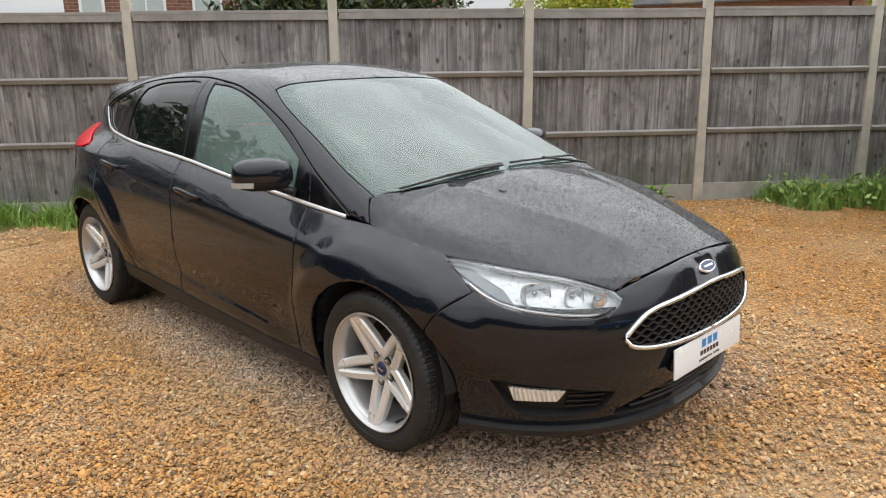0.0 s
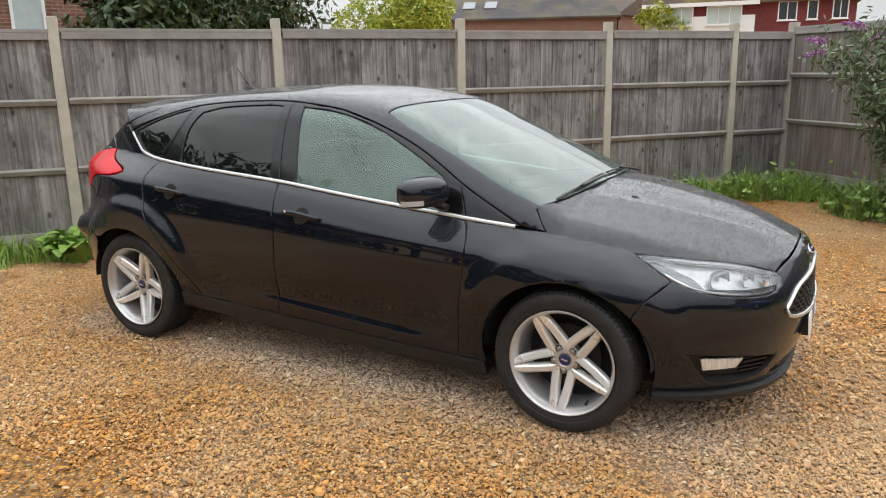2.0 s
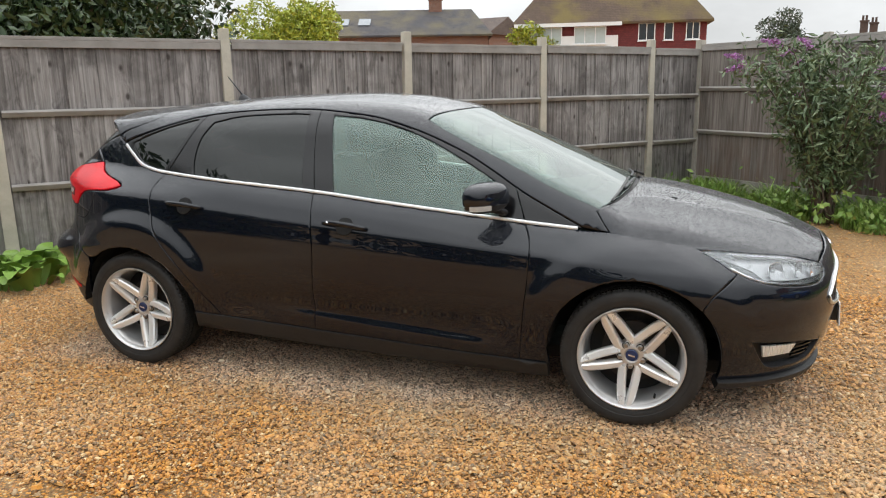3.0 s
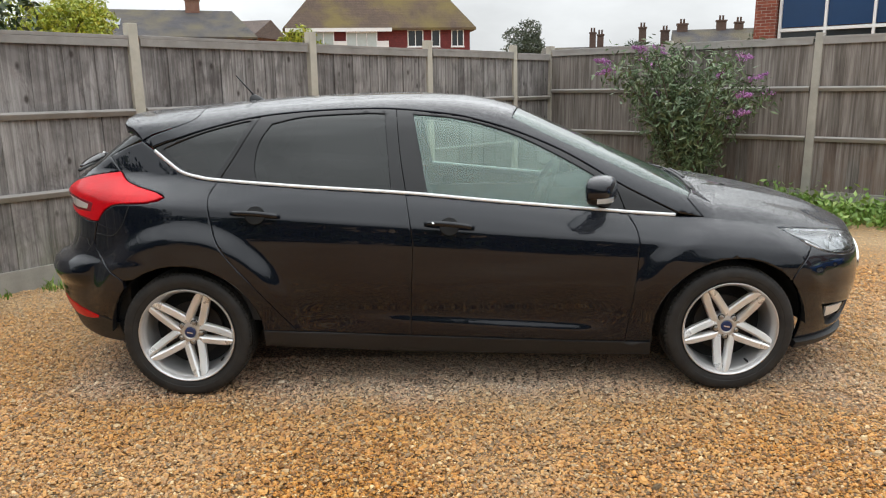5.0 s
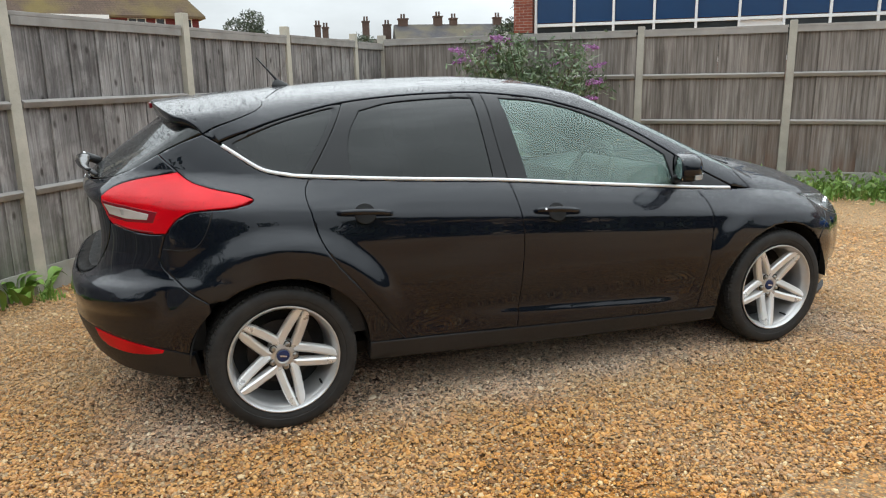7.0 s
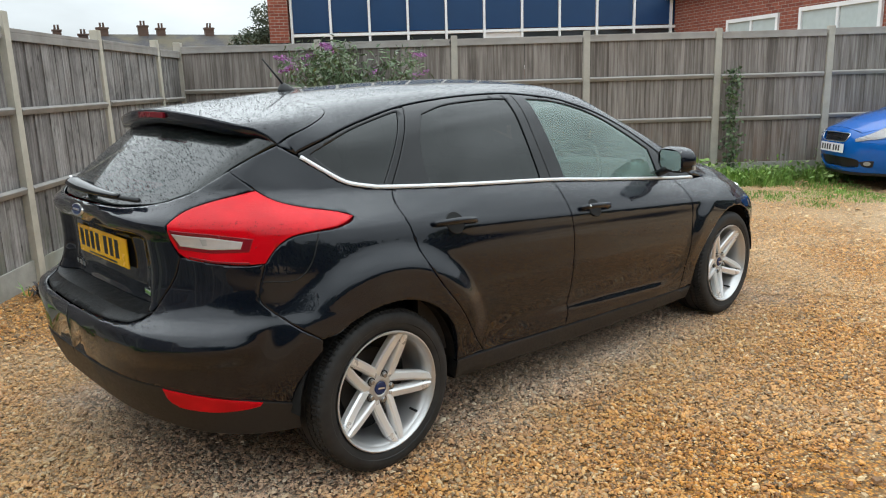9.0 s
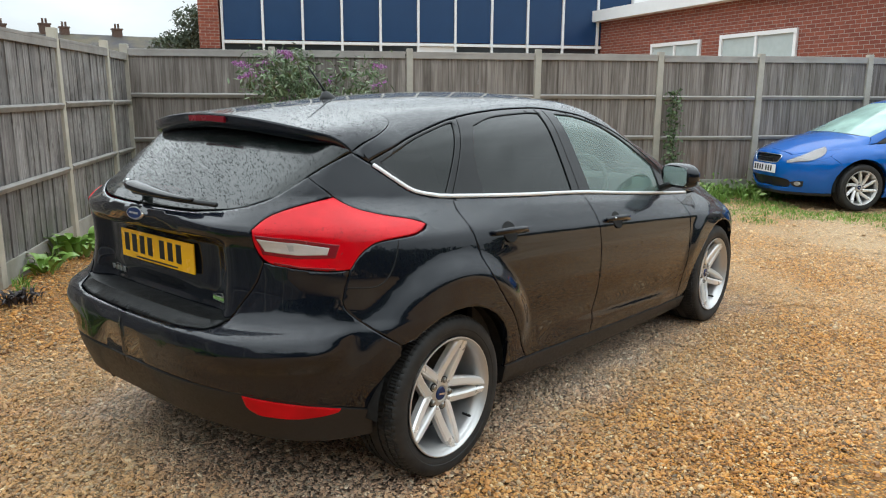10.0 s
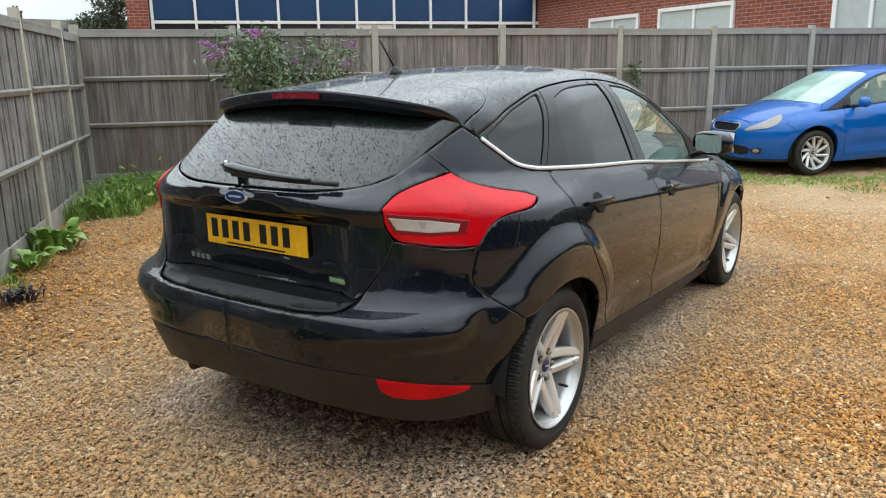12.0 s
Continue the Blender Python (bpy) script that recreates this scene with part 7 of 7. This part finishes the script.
clump("broad_leaf_plant", -3.46, 0.36, 70, 0.34, 1.0, BROAD, 61, "broad-leaved green plant at the foot of the fence")
clump("broad_leaf_plant", -2.72, 1.80, 46, 0.24, 0.78, DOCK, 62, "broad-leaved green plant at the foot of the fence")
clump("broad_leaf_plant", -0.50, 4.22, 44, 0.20, 0.90, DOCK, 63, "broad-leaved green plant at the foot of the fence")
clump("broad_leaf_plant", -0.98, 3.72, 22, 0.12, 0.72, DOCK, 64, "broad-leaved green plant at the foot of the fence")
clump("plum_leaf_plant", -1.45, 2.95, 60, 0.15, 0.9, PLUM, 65, "small dark purple plant on the gravel")


def grass_patch(name, spots, blades, high, seed, label, material=GRASS, category="grass"):
    """Blades of grass and weeds over (x, y, radius) spots, as one growth."""
    g = np.random.RandomState(seed)
    sp = np.array(spots)
    pick = g.choice(len(sp), blades, p=sp[:, 2] ** 2 / np.sum(sp[:, 2] ** 2))
    a, r = g.uniform(0, 6.283, blades), np.sqrt(g.uniform(size=blades))
    root = np.stack((sp[pick, 0] + sp[pick, 2] * r * np.cos(a), sp[pick, 1] + sp[pick, 2] * r * np.sin(a), np.zeros(blades) - 0.01), 1)
    h = high * g.uniform(0.35, 1.2, (blades, 1)) * (1.15 - 0.75 * r[:, None] ** 2)
    lean = g.normal(size=(blades, 2)) * 0.38
    w = (0.0035 + 0.006 * g.uniform(size=(blades, 1))) * (0.6 + high)
    side = np.stack((np.cos(a * 3), np.sin(a * 3), np.zeros(blades)), 1)
    mid = root + np.concatenate((lean * h * 0.35, h * 0.6), 1)
    tip = root + np.concatenate((lean * h * 1.1, h * 0.92), 1)
    v = np.stack((root - side * w, root + side * w, mid + side * w, mid - side * w, tip), 1).reshape(-1, 3)
    i = np.arange(blades) * 5
    f = [q for k in i for q in ((k, k + 1, k + 2, k + 3), (k + 3, k + 2, k + 4))]
    ob = link(name, v, f, material, smooth=False)
    return tagged(ob, label, category, kind="stuff")


def along(first, way, a, b, off, r, n, seed):
    g = random.Random(seed)
    side = Vector((way.y, -way.x, 0)) if off > 0 else Vector((-way.y, way.x, 0))
    out = []
    for i in range(n):
        s = a + (b - a) * (i + g.uniform(0, 1)) / n
        p = first + way * s + side * (abs(off) * g.uniform(0.4, 1.5))
        out.append((p.x, p.y, r * g.uniform(0.5, 1.3)))
    return out


grass_patch("grass_verge", along(CORNER, A_WAY, 8.3, 11.8, -0.34, 0.26, 16, 70), 3600, 0.26, 71, "long green grass and weeds along the fence foot")
grass_patch("weeds", along(CORNER, A_WAY, 0.1, 2.0, -0.30, 0.24, 9, 72), 1700, 0.24, 73, "green weeds along the fence foot")
grass_patch("weeds", along(CORNER, A_WAY, 3.2, 8.2, -0.14, 0.08, 12, 74), 500, 0.12, 75, "small weeds along the fence foot")
grass_patch("weeds", along(CORNER, B_WAY, 0.1, 2.4, 0.45, 0.34, 8, 76), 2400, 0.30, 77, "green weeds along the fence foot")
grass_patch("grass_verge", along(CORNER, B_WAY, 2.0, 7.2, 0.50, 0.36, 20, 78), 5200, 0.25, 79, "long green grass along the fence foot")
grass_patch("grass_verge", along(CORNER, B_WAY, 6.8, 9.6, 0.40, 0.30, 12, 80), 3800, 0.22, 81, "green grass behind the blue car")
grass_patch("grass_patches", [(5.9, 0.9, 0.45), (6.4, 0.2, 0.5), (6.6, -0.5, 0.5), (7.0, -1.1, 0.5), (7.7, -1.8, 0.6), (6.0, 1.6, 0.4), (8.4, -2.4, 0.6), (5.6, 0.2, 0.25), (6.2, -1.2, 0.3), (7.0, 0.6, 0.5)], 6000, 0.06, 82, "thin grass growing through the gravel")
grass_patch("weeds", [(0.75, 5.3, 0.30), (1.2, 5.8, 0.35), (1.9, 6.2, 0.3), (2.5, 5.1, 0.35), (3.3, 4.5, 0.30)], 3000, 0.30, 83, "leafy green weeds in the corner", LEAF_BROAD)
leaf_cloud("weed_leaves", [(0.55 + 0.9 * a * 1.4 + g_.gauss(0, 0.16), 5.15 + 0.75 * a * 1.6 + g_.gauss(0, 0.16), abs(g_.gauss(0.12, 0.10))) for a in np.linspace(0, 1, 380)], 0.09, LEAF_BROAD, None, 84, 0.1, 0.5, "leafy weeds at the foot of the fence", "stuff")
leaf_cloud("weed_leaves", [(2.3 + 2.2 * a + g_.gauss(0, 0.2), 5.25 - 1.9 * a + g_.gauss(0, 0.2), abs(g_.gauss(0.13, 0.11))) for a in np.linspace(0, 1, 900)], 0.09, LEAF_BROAD, None, 85, 0.1, 0.5, "leafy weeds under the butterfly bush", "stuff")
for a_, b_, n_, seed_ in ((2.6, 5.2, 1100, 88), (5.3, 7.3, 900, 89), (7.3, 9.4, 500, 90)):
    spots_ = along(CORNER, B_WAY, a_, b_, 0.42, 0.22, 14, seed_)
    leaf_cloud("weed_leaves", [(x_ + g_.gauss(0, r_ * 0.8), y_ + g_.gauss(0, r_ * 0.8), abs(g_.gauss(0.10, 0.09))) for x_, y_, r_ in (g_.choice(spots_) for _ in range(n_))], 0.08, LEAF_BROAD, None, seed_, 0.1, 0.5, "leafy weeds at the foot of the fence", "stuff")
p_ = CORNER + B_WAY * 7.42
leaf_cloud("ivy", [(p_.x - 0.08 + g_.gauss(0, 0.055), p_.y - 0.10 + g_.gauss(0, 0.055), z) for z in np.linspace(0.15, 1.5, 420)], 0.060, LEAF_GREY, None, 86, 0.3, 0.75, "green ivy climbing beside a concrete post", "stuff")
# ---- buildings beyond the fences ----


def quad_mesh(name, v, f, material, parent, label=""):
    return link(name, v, f, material, parent, smooth=False, label=label)


def window(parent, m, w, h, lights=2, glass=WINDOW_DARK, bar_w=0.06):
    """A white framed window: outer frame, mullions and panes. m: its middle on the wall, x along, z up, -y outward."""
    fr = bmesh.new()
    rings = []
    for grow, y in ((bar_w / 2, -0.055), (-bar_w / 2, -0.055), (-bar_w / 2, 0.015), (bar_w / 2, 0.015)):
        rings.append([fr.verts.new(m @ Vector((sx * (w / 2 + grow), y, sz * (h / 2 + grow)))) for sx, sz in ((-1, -1), (1, -1), (1, 1), (-1, 1))])
    for r in range(4):
        a, b = rings[r], rings[(r + 1) % 4]
        for c in range(4):
            fr.faces.new((a[c], a[(c + 1) % 4], b[(c + 1) % 4], b[c]))
    bmesh.ops.recalc_face_normals(fr, faces=fr.faces)
    win = part("window", fr, WHITE_FRAME, parent)
    for i in range(1, lights):
        part("mullion", box_bm(bar_w * 0.8, 0.06, h - bar_w, m @ Matrix.Translation((-w / 2 + w * i / lights, -0.02, 0))), WHITE_FRAME, win)
    for i in range(lights):
        part("pane", box_bm(w / lights - bar_w, 0.02, h - bar_w, m @ Matrix.Translation((-w / 2 + w * (i + 0.5) / lights, 0.0, 0))), glass, win)
    part("sill", box_bm(w + 0.16, 0.12, 0.05, m @ Matrix.Translation((0, -0.05, -h / 2 - 0.055))), WHITE_FRAME, win)
    return win


def house(name, m, w, d, eave, ridge, wall, roof, label, hip=0.0, over=0.35, gable_wall=None):
    """A house with its roof; x along the ridge, -y to the front. hip: how far the ridge's ends are drawn in."""
    h = empty(name, m, label, "house")
    part("wall", box_bm(w, d, eave, Matrix.Translation((0, 0, eave / 2))), wall, h)
    a, b, e = w / 2 + over, d / 2 + over, eave - 0.08
    v = [(-a, -b, e), (a, -b, e), (a, b, e), (-a, b, e), (-a + hip, 0, ridge), (a - hip, 0, ridge)]
    t = [(x, y, z + 0.14) for x, y, z in v]
    f = [(6, 7, 11, 10), (8, 9, 10, 11), (9, 6, 10), (7, 8, 11), (0, 3, 2, 1), (0, 1, 7, 6), (1, 2, 8, 7), (2, 3, 9, 8), (3, 0, 6, 9)]
    quad_mesh("roof", v[:4] + v[4:] + t, f, roof, h)
    if not hip:
        for s in (-1, 1):
            quad_mesh("gable", [(s * w / 2, -d / 2, eave), (s * w / 2, d / 2, eave), (s * w / 2, 0, ridge - 0.1), (s * (w / 2 - 0.25), -d / 2, eave), (s * (w / 2 - 0.25), d / 2, eave), (s * (w / 2 - 0.25), 0, ridge - 0.1)], [(0, 1, 2), (5, 4, 3), (0, 3, 4, 1), (1, 4, 5, 2), (2, 5, 3, 0)], gable_wall or wall, h)
    return h


def chimney(parent, x, y, z0, z1, wall, pots=2, w=0.55):
    c = part("chimney", box_bm(w, w * 0.8, z1 - z0, Matrix.Translation((x, y, (z0 + z1) / 2)), 0.01), wall, parent)
    part("chimney_cap", box_bm(w + 0.14, w * 0.8 + 0.14, 0.14, Matrix.Translation((x, y, z1 - 0.05)), 0.02), wall, c)
    for i in range(pots):
        v, f = lathe([(0.10, 0.0), (0.085, 0.36), (0.11, 0.42), (0.06, 0.42)], 12)
        v = [(x + (i - (pots - 1) / 2) * 0.27 + p[0], y + p[2], z1 + 0.02 + p[1]) for p in v]
        link("chimney_pot", v, f, wall, c)


def facing(x, y, back=(0, -4.4)):
    """The turn of a house that fronts the yard."""
    return math.degrees(math.atan2(y - back[1], x - back[0])) - 90


# tile-hung house under a mossy hipped roof
t_ = facing(-2.5, 46)
red = house("tile_hung_house", pose(-4.6, 48.6, 0, 0, 0, t_ + 4), 11.4, 8.0, 5.12, 9.5, TILE_HUNG, TILE_MOSS, "house with red hung tiles under a mossy brown hipped roof", hip=3.4)
for x, w, l in ((2.2, 0.95, 2), (3.5, 0.5, 1), (4.9, 0.75, 2)):
    window(red, Matrix.Translation((x, -4.0, 4.55)), w, 1.0, l)
for x in (-3.9, -1.2):
    window(red, Matrix.Translation((x, -4.12, 4.42)), 1.9, 1.0, 3, WINDOW_PALE)
part("fascia", box_bm(6.6, 0.06, 0.22, Matrix.Translation((-2.6, -4.40, 5.06))), WHITE_FRAME, red)
part("bay_wall", box_bm(6.2, 0.12, 4.4, Matrix.Translation((-2.6, -4.03, 2.2))), WHITE_FRAME, red)

# slate-roofed house with roof lights, and a gabled house
grey = house("slate_roofed_house", pose(-24.4, 57.2, 0, 0, 0, facing(-26, 60) - 4), 17.0, 8.0, 5.43, 7.67, BRICK_BROWN, TILE_GREY, "long brick house with a grey slate roof and roof lights", hip=1.6)
for x in (-3.4, -1.6):
    tilt_ = math.degrees(math.atan2(7.67 - 5.43, 4.35))
    part("roof_light", box_bm(1.0, 1.3, 0.10, Matrix.Translation((x, -2.2, 6.67)) @ pose(0, 0, 0, tilt_, 0, 0), 0.02), ROOF_GLASS, grey)
chimney(grey, 4.2, 0.0, 6.87, 8.67, BRICK_BROWN, 2, 1.1)
house("gabled_house", pose(-17.7, 63.5, 0, 0, 0, facing(-18, 63) - 28), 4.6, 6.0, 5.85, 7.23, BRICK_BROWN, TILE_BROWN, "low gabled house with an orange brick end", gable_wall=brick_material("orange_brick", (0.42, 0.19, 0.09), (0.33, 0.14, 0.07)))

# brick house close behind the boarded fence
near_h = house("brick_house", pose(-15.04, 9.03, 0, 0, 0, math.degrees(math.atan2(4.2, 2.1)) + 180), 9.0, 6.0, 4.1, 5.6, BRICK_BROWN, TILE_BROWN, "brown brick house with white windows close behind the fence")
for x, w, l in ((3.94, 0.46, 1), (2.83, 0.78, 2), (1.52, 0.60, 1)):
    window(near_h, Matrix.Translation((x, 3.0, 2.95)) @ pose(0, 0, 0, 0, 0, 180), w, 1.0, l, WINDOW_PALE)

# far terrace with chimneys
turn_t = facing(22, 67) + 3
ter = house("terrace_row", pose(23.5, 68.5, 0, 0, 0, turn_t) @ pose(8.2, 0, 0), 20.0, 7.0, 4.4, 6.3, BRICK_BROWN, TILE_GREY, "distant slate-roofed terrace with a row of chimneys")
low_ter = house("terrace_row", pose(23.5, 68.5, 0, 0, 0, turn_t) @ pose(-8.2, 1.5, 0), 12.0, 7.0, 3.4, 5.05, BRICK_BROWN, TILE_GREY, "distant low slate-roofed terrace with chimneys")
for x, h, w in ((-9.45, 7.55, 0.95), (-6.0, 7.75, 0.85), (-4.45, 7.55, 0.75), (-0.05, 7.6, 0.8)):
    chimney(ter, x, 0, 5.4, h - 0.55, BRICK_DARK, 2, w)
for x, h, w in ((-1.40, 7.05, 0.6), (-0.65, 6.85, 0.6), (3.35, 7.4, 0.7), (5.45, 7.05, 0.8)):
    chimney(low_ter, x, 0, 4.6, h - 0.50, BRICK_DARK, 2, w)
for x in (-7.9, -7.0):
    part("roof_light", box_bm(0.8, 0.9, 0.1, Matrix.Translation((x, -1.9, 5.25)) @ pose(0, 0, 0, 24, 0, 0)), ROOF_GLASS, ter)

# workshop with dark blue panels in white frames
F_TURN = math.degrees(math.atan2(-0.63, 0.776))
shop = empty("workshop_building", pose(8.2, 14.8, 0, 0, 0, F_TURN), "flat-roofed workshop with dark blue panels in white frames", "building")
SHOP_L, N_PAN = 11.3, 11
part("wall", box_bm(SHOP_L, 0.3, 1.75, Matrix.Translation((SHOP_L / 2, 0.2, 0.875))), BRICK_RED, shop)
part("roof", box_bm(SHOP_L + 0.4, 7.0, 0.35, Matrix.Translation((SHOP_L / 2, 3.3, 5.0))), WHITE_FRAME, shop)
part("back_wall", box_bm(SHOP_L, 6.2, 4.8, Matrix.Translation((SHOP_L / 2, 3.5, 2.4))), BRICK_RED, shop)
pw = SHOP_L / N_PAN
for i in range(N_PAN):
    x = pw * (i + 0.5)
    part("blue_panel", box_bm(pw - 0.07, 0.04, 2.0, Matrix.Translation((x, 0.06, 3.80)), 0.004), BLUE_PANEL, shop)
    part("window_pane", box_bm(pw - 0.07, 0.03, 0.88, Matrix.Translation((x, 0.07, 2.25))), WHITE_FRAME if i == 5 else WINDOW_DARK, shop)
for i in range(N_PAN + 1):
    part("mullion", box_bm(0.062, 0.13, 3.15, Matrix.Translation((pw * i, 0.04, 3.26)), 0.008), WHITE_FRAME, shop)
for z, h in ((2.735, 0.075), (4.84, 0.12), (1.76, 0.12)):
    part("transom", box_bm(SHOP_L, 0.12, h, Matrix.Translation((SHOP_L / 2, 0.042, z)), 0.006), WHITE_FRAME, shop)
part("brick_pier", box_bm(0.5, 0.6, 5.0, Matrix.Translation((-0.32, 0.15, 2.5)), 0.006), BRICK_RED, shop)
part("pier_band", box_bm(0.56, 0.66, 0.10, Matrix.Translation((-0.32, 0.15, 2.50))), INK, shop)

# brick annexe with white windows
AX_TURN = math.degrees(math.atan2(-0.866, -0.5))
annex = empty("brick_annexe", pose(16.3, 8.3, 0, 0, 0, AX_TURN), "red brick annexe with white windows and a white fascia", "building")
part("wall", box_bm(11.6, 0.3, 3.5, Matrix.Translation((5.5, 0.15, 1.75))), BRICK_RED, annex)
part("back_wall", box_bm(11.6, 5.0, 3.3, Matrix.Translation((5.5, 2.75, 1.65))), BRICK_RED, annex)
part("fascia", box_bm(12.0, 0.45, 0.30, Matrix.Translation((5.5, -0.05, 3.58)), 0.01), WHITE_FRAME, annex)
part("roof", box_bm(12.0, 5.4, 0.10, Matrix.Translation((5.5, 2.6, 3.70))), TILE_GREY, annex)
window(annex, Matrix.Translation((3.5, 0.0, 2.10)), 1.85, 1.10, 2, WINDOW_PALE, 0.08)
window(annex, Matrix.Translation((6.25, 0.0, 2.12)), 2.15, 1.15, 2, WINDOW_PALE, 0.08)
window(annex, Matrix.Translation((10.35, 0.0, 2.10)), 1.40, 1.15, 2, WINDOW_PALE, 0.08)
bar("drainpipe", [(9.35, -0.06, 0), (9.35, -0.06, 3.45)], 0.045, INK, annex, n=10)
# ---- loose stones on the gravel bed ----


def stones(name, at, size, seed, label):
    """Flat worn flints, each a lopsided five-sided pebble with a bevelled top, as one mass."""
    g = np.random.RandomState(seed)
    n = len(at)
    w = np.arange(5) * math.pi * 0.4
    kinds = []
    for _ in range(40):
        r = g.uniform(0.78, 1.10, 5)
        c = np.stack((np.cos(w + g.uniform(-0.25, 0.25, 5)) * r, np.sin(w + g.uniform(-0.25, 0.25, 5)) * r), 1)
        top = np.concatenate((c * g.uniform(0.52, 0.72), g.uniform(0.75, 1.0, (5, 1))), 1)
        low = np.concatenate((c, g.uniform(-0.1, 0.25, (5, 1))), 1)
        kinds.append(np.concatenate((top, low)))
    v = np.array(kinds)[g.randint(0, 40, n)]
    s = size * np.exp(g.normal(0, 0.34, (n, 1))) * np.stack((g.uniform(0.85, 1.35, n), g.uniform(0.65, 1.0, n), g.uniform(0.40, 0.75, n)), 1)
    v = v * s[:, None] * 0.5
    t = g.normal(size=(n, 2)) * 0.20
    a = g.uniform(0, 6.283, n)
    v[:, :, 2] += v[:, :, 0] * t[:, :1] + v[:, :, 1] * t[:, 1:]
    x = v[:, :, 0] * np.cos(a)[:, None] - v[:, :, 1] * np.sin(a)[:, None]
    y = v[:, :, 0] * np.sin(a)[:, None] + v[:, :, 1] * np.cos(a)[:, None]
    v = np.stack((x, y, v[:, :, 2]), 2) + at[:, None]
    side = np.array([(i, i + 5, (i + 1) % 5 + 5, (i + 1) % 5) for i in range(5)])
    f4 = (np.arange(n)[:, None, None] * 10 + side[None]).reshape(-1, 4)
    f5 = np.arange(n)[:, None] * 10 + np.arange(5)[None]
    me = bpy.data.meshes.new(name)
    v = v.reshape(-1, 3)
    me.vertices.add(len(v))
    me.vertices.foreach_set("co", v.astype(np.float32).ravel())
    me.loops.add(f4.size + f5.size)
    me.loops.foreach_set("vertex_index", np.concatenate((f4.ravel(), f5.ravel())).astype(np.int32))
    me.polygons.add(len(f4) + len(f5))
    me.polygons.foreach_set("loop_start", np.concatenate((np.arange(len(f4)) * 4, f4.size + np.arange(len(f5)) * 5)).astype(np.int32))
    me.update(calc_edges=True)
    me.polygons.foreach_set("use_smooth", [False] * (len(f4) + len(f5)))
    me.materials.append(STONE)
    return tagged(new(name, me), label, "gravel", kind="stuff")


g2 = np.random.RandomState(12)


def bed(n, x0, x1, y0, y1):
    p = np.stack((g2.uniform(x0, x1, n), g2.uniform(y0, y1, n), g2.uniform(-0.008, 0.004, n)), 1)
    return p


near_bed = bed(108000, -3.3, 3.1, -2.05, -0.35)
sandy = np.array([(1.77, -1.03, 0.17), (2.05, -1.25, 0.10), (-0.2, -1.95, 0.12), (2.9, -0.2, 0.12)])
for sx, sy, sr in sandy:
    d = np.hypot(near_bed[:, 0] - sx, near_bed[:, 1] - sy)
    near_bed = near_bed[(d > sr) | (g2.uniform(size=len(near_bed)) < 0.25)]
stones("gravel", near_bed, 0.0128, 13, "loose golden and grey flint gravel")
back_bed = bed(38000, -3.4, 3.4, -0.35, 1.7)
back_bed = back_bed[((np.abs(back_bed[:, 0]) > 1.2) | (back_bed[:, 1] > 0.6)) & ((back_bed[:, 0] > -1.75) | (back_bed[:, 1] > 1.25))]
stones("gravel", back_bed, 0.0165, 15, "loose golden flint gravel beyond the car")
tail_bed = np.vstack((bed(27000, -3.7, -1.75, -0.35, 1.25), bed(9000, 3.1, 4.2, -1.9, -0.2)))
stones("gravel", tail_bed, 0.0132, 17, "loose golden flint gravel before and behind the car")
far_bed = np.vstack((bed(15000, -5.0, 7.5, 1.7, 7.0), bed(13000, 3.2, 8.5, -4.0, 1.7), bed(4000, -5.2, -3.4, -3.5, 1.7), bed(17000, -3.4, 0.8, 1.6, 6.2)))
outer_bed = bed(30000, -5.6, 6.4, -2.3, 1.7)
reach = np.hypot(np.maximum(np.abs(outer_bed[:, 0] + 0.1) - 3.3, 0), np.maximum(-2.05 - outer_bed[:, 1], 0))
outer_bed = outer_bed[(reach > 0) & (g2.uniform(0, 1.0, len(outer_bed)) > reach / 2.6)]
stones("gravel", outer_bed, 0.0185, 16, "loose golden flint gravel round the yard")
behind = ((far_bed[:, 0] - 1.491) * 0.7688 + (far_bed[:, 1] - 6.941) * -0.6395 > 0.05) & ((far_bed[:, 0] - 1.491) * 0.666 + (far_bed[:, 1] - 6.941) * 0.746 < -0.05)
stones("gravel", far_bed[behind], 0.0200, 14, "loose golden and grey flint gravel farther off")
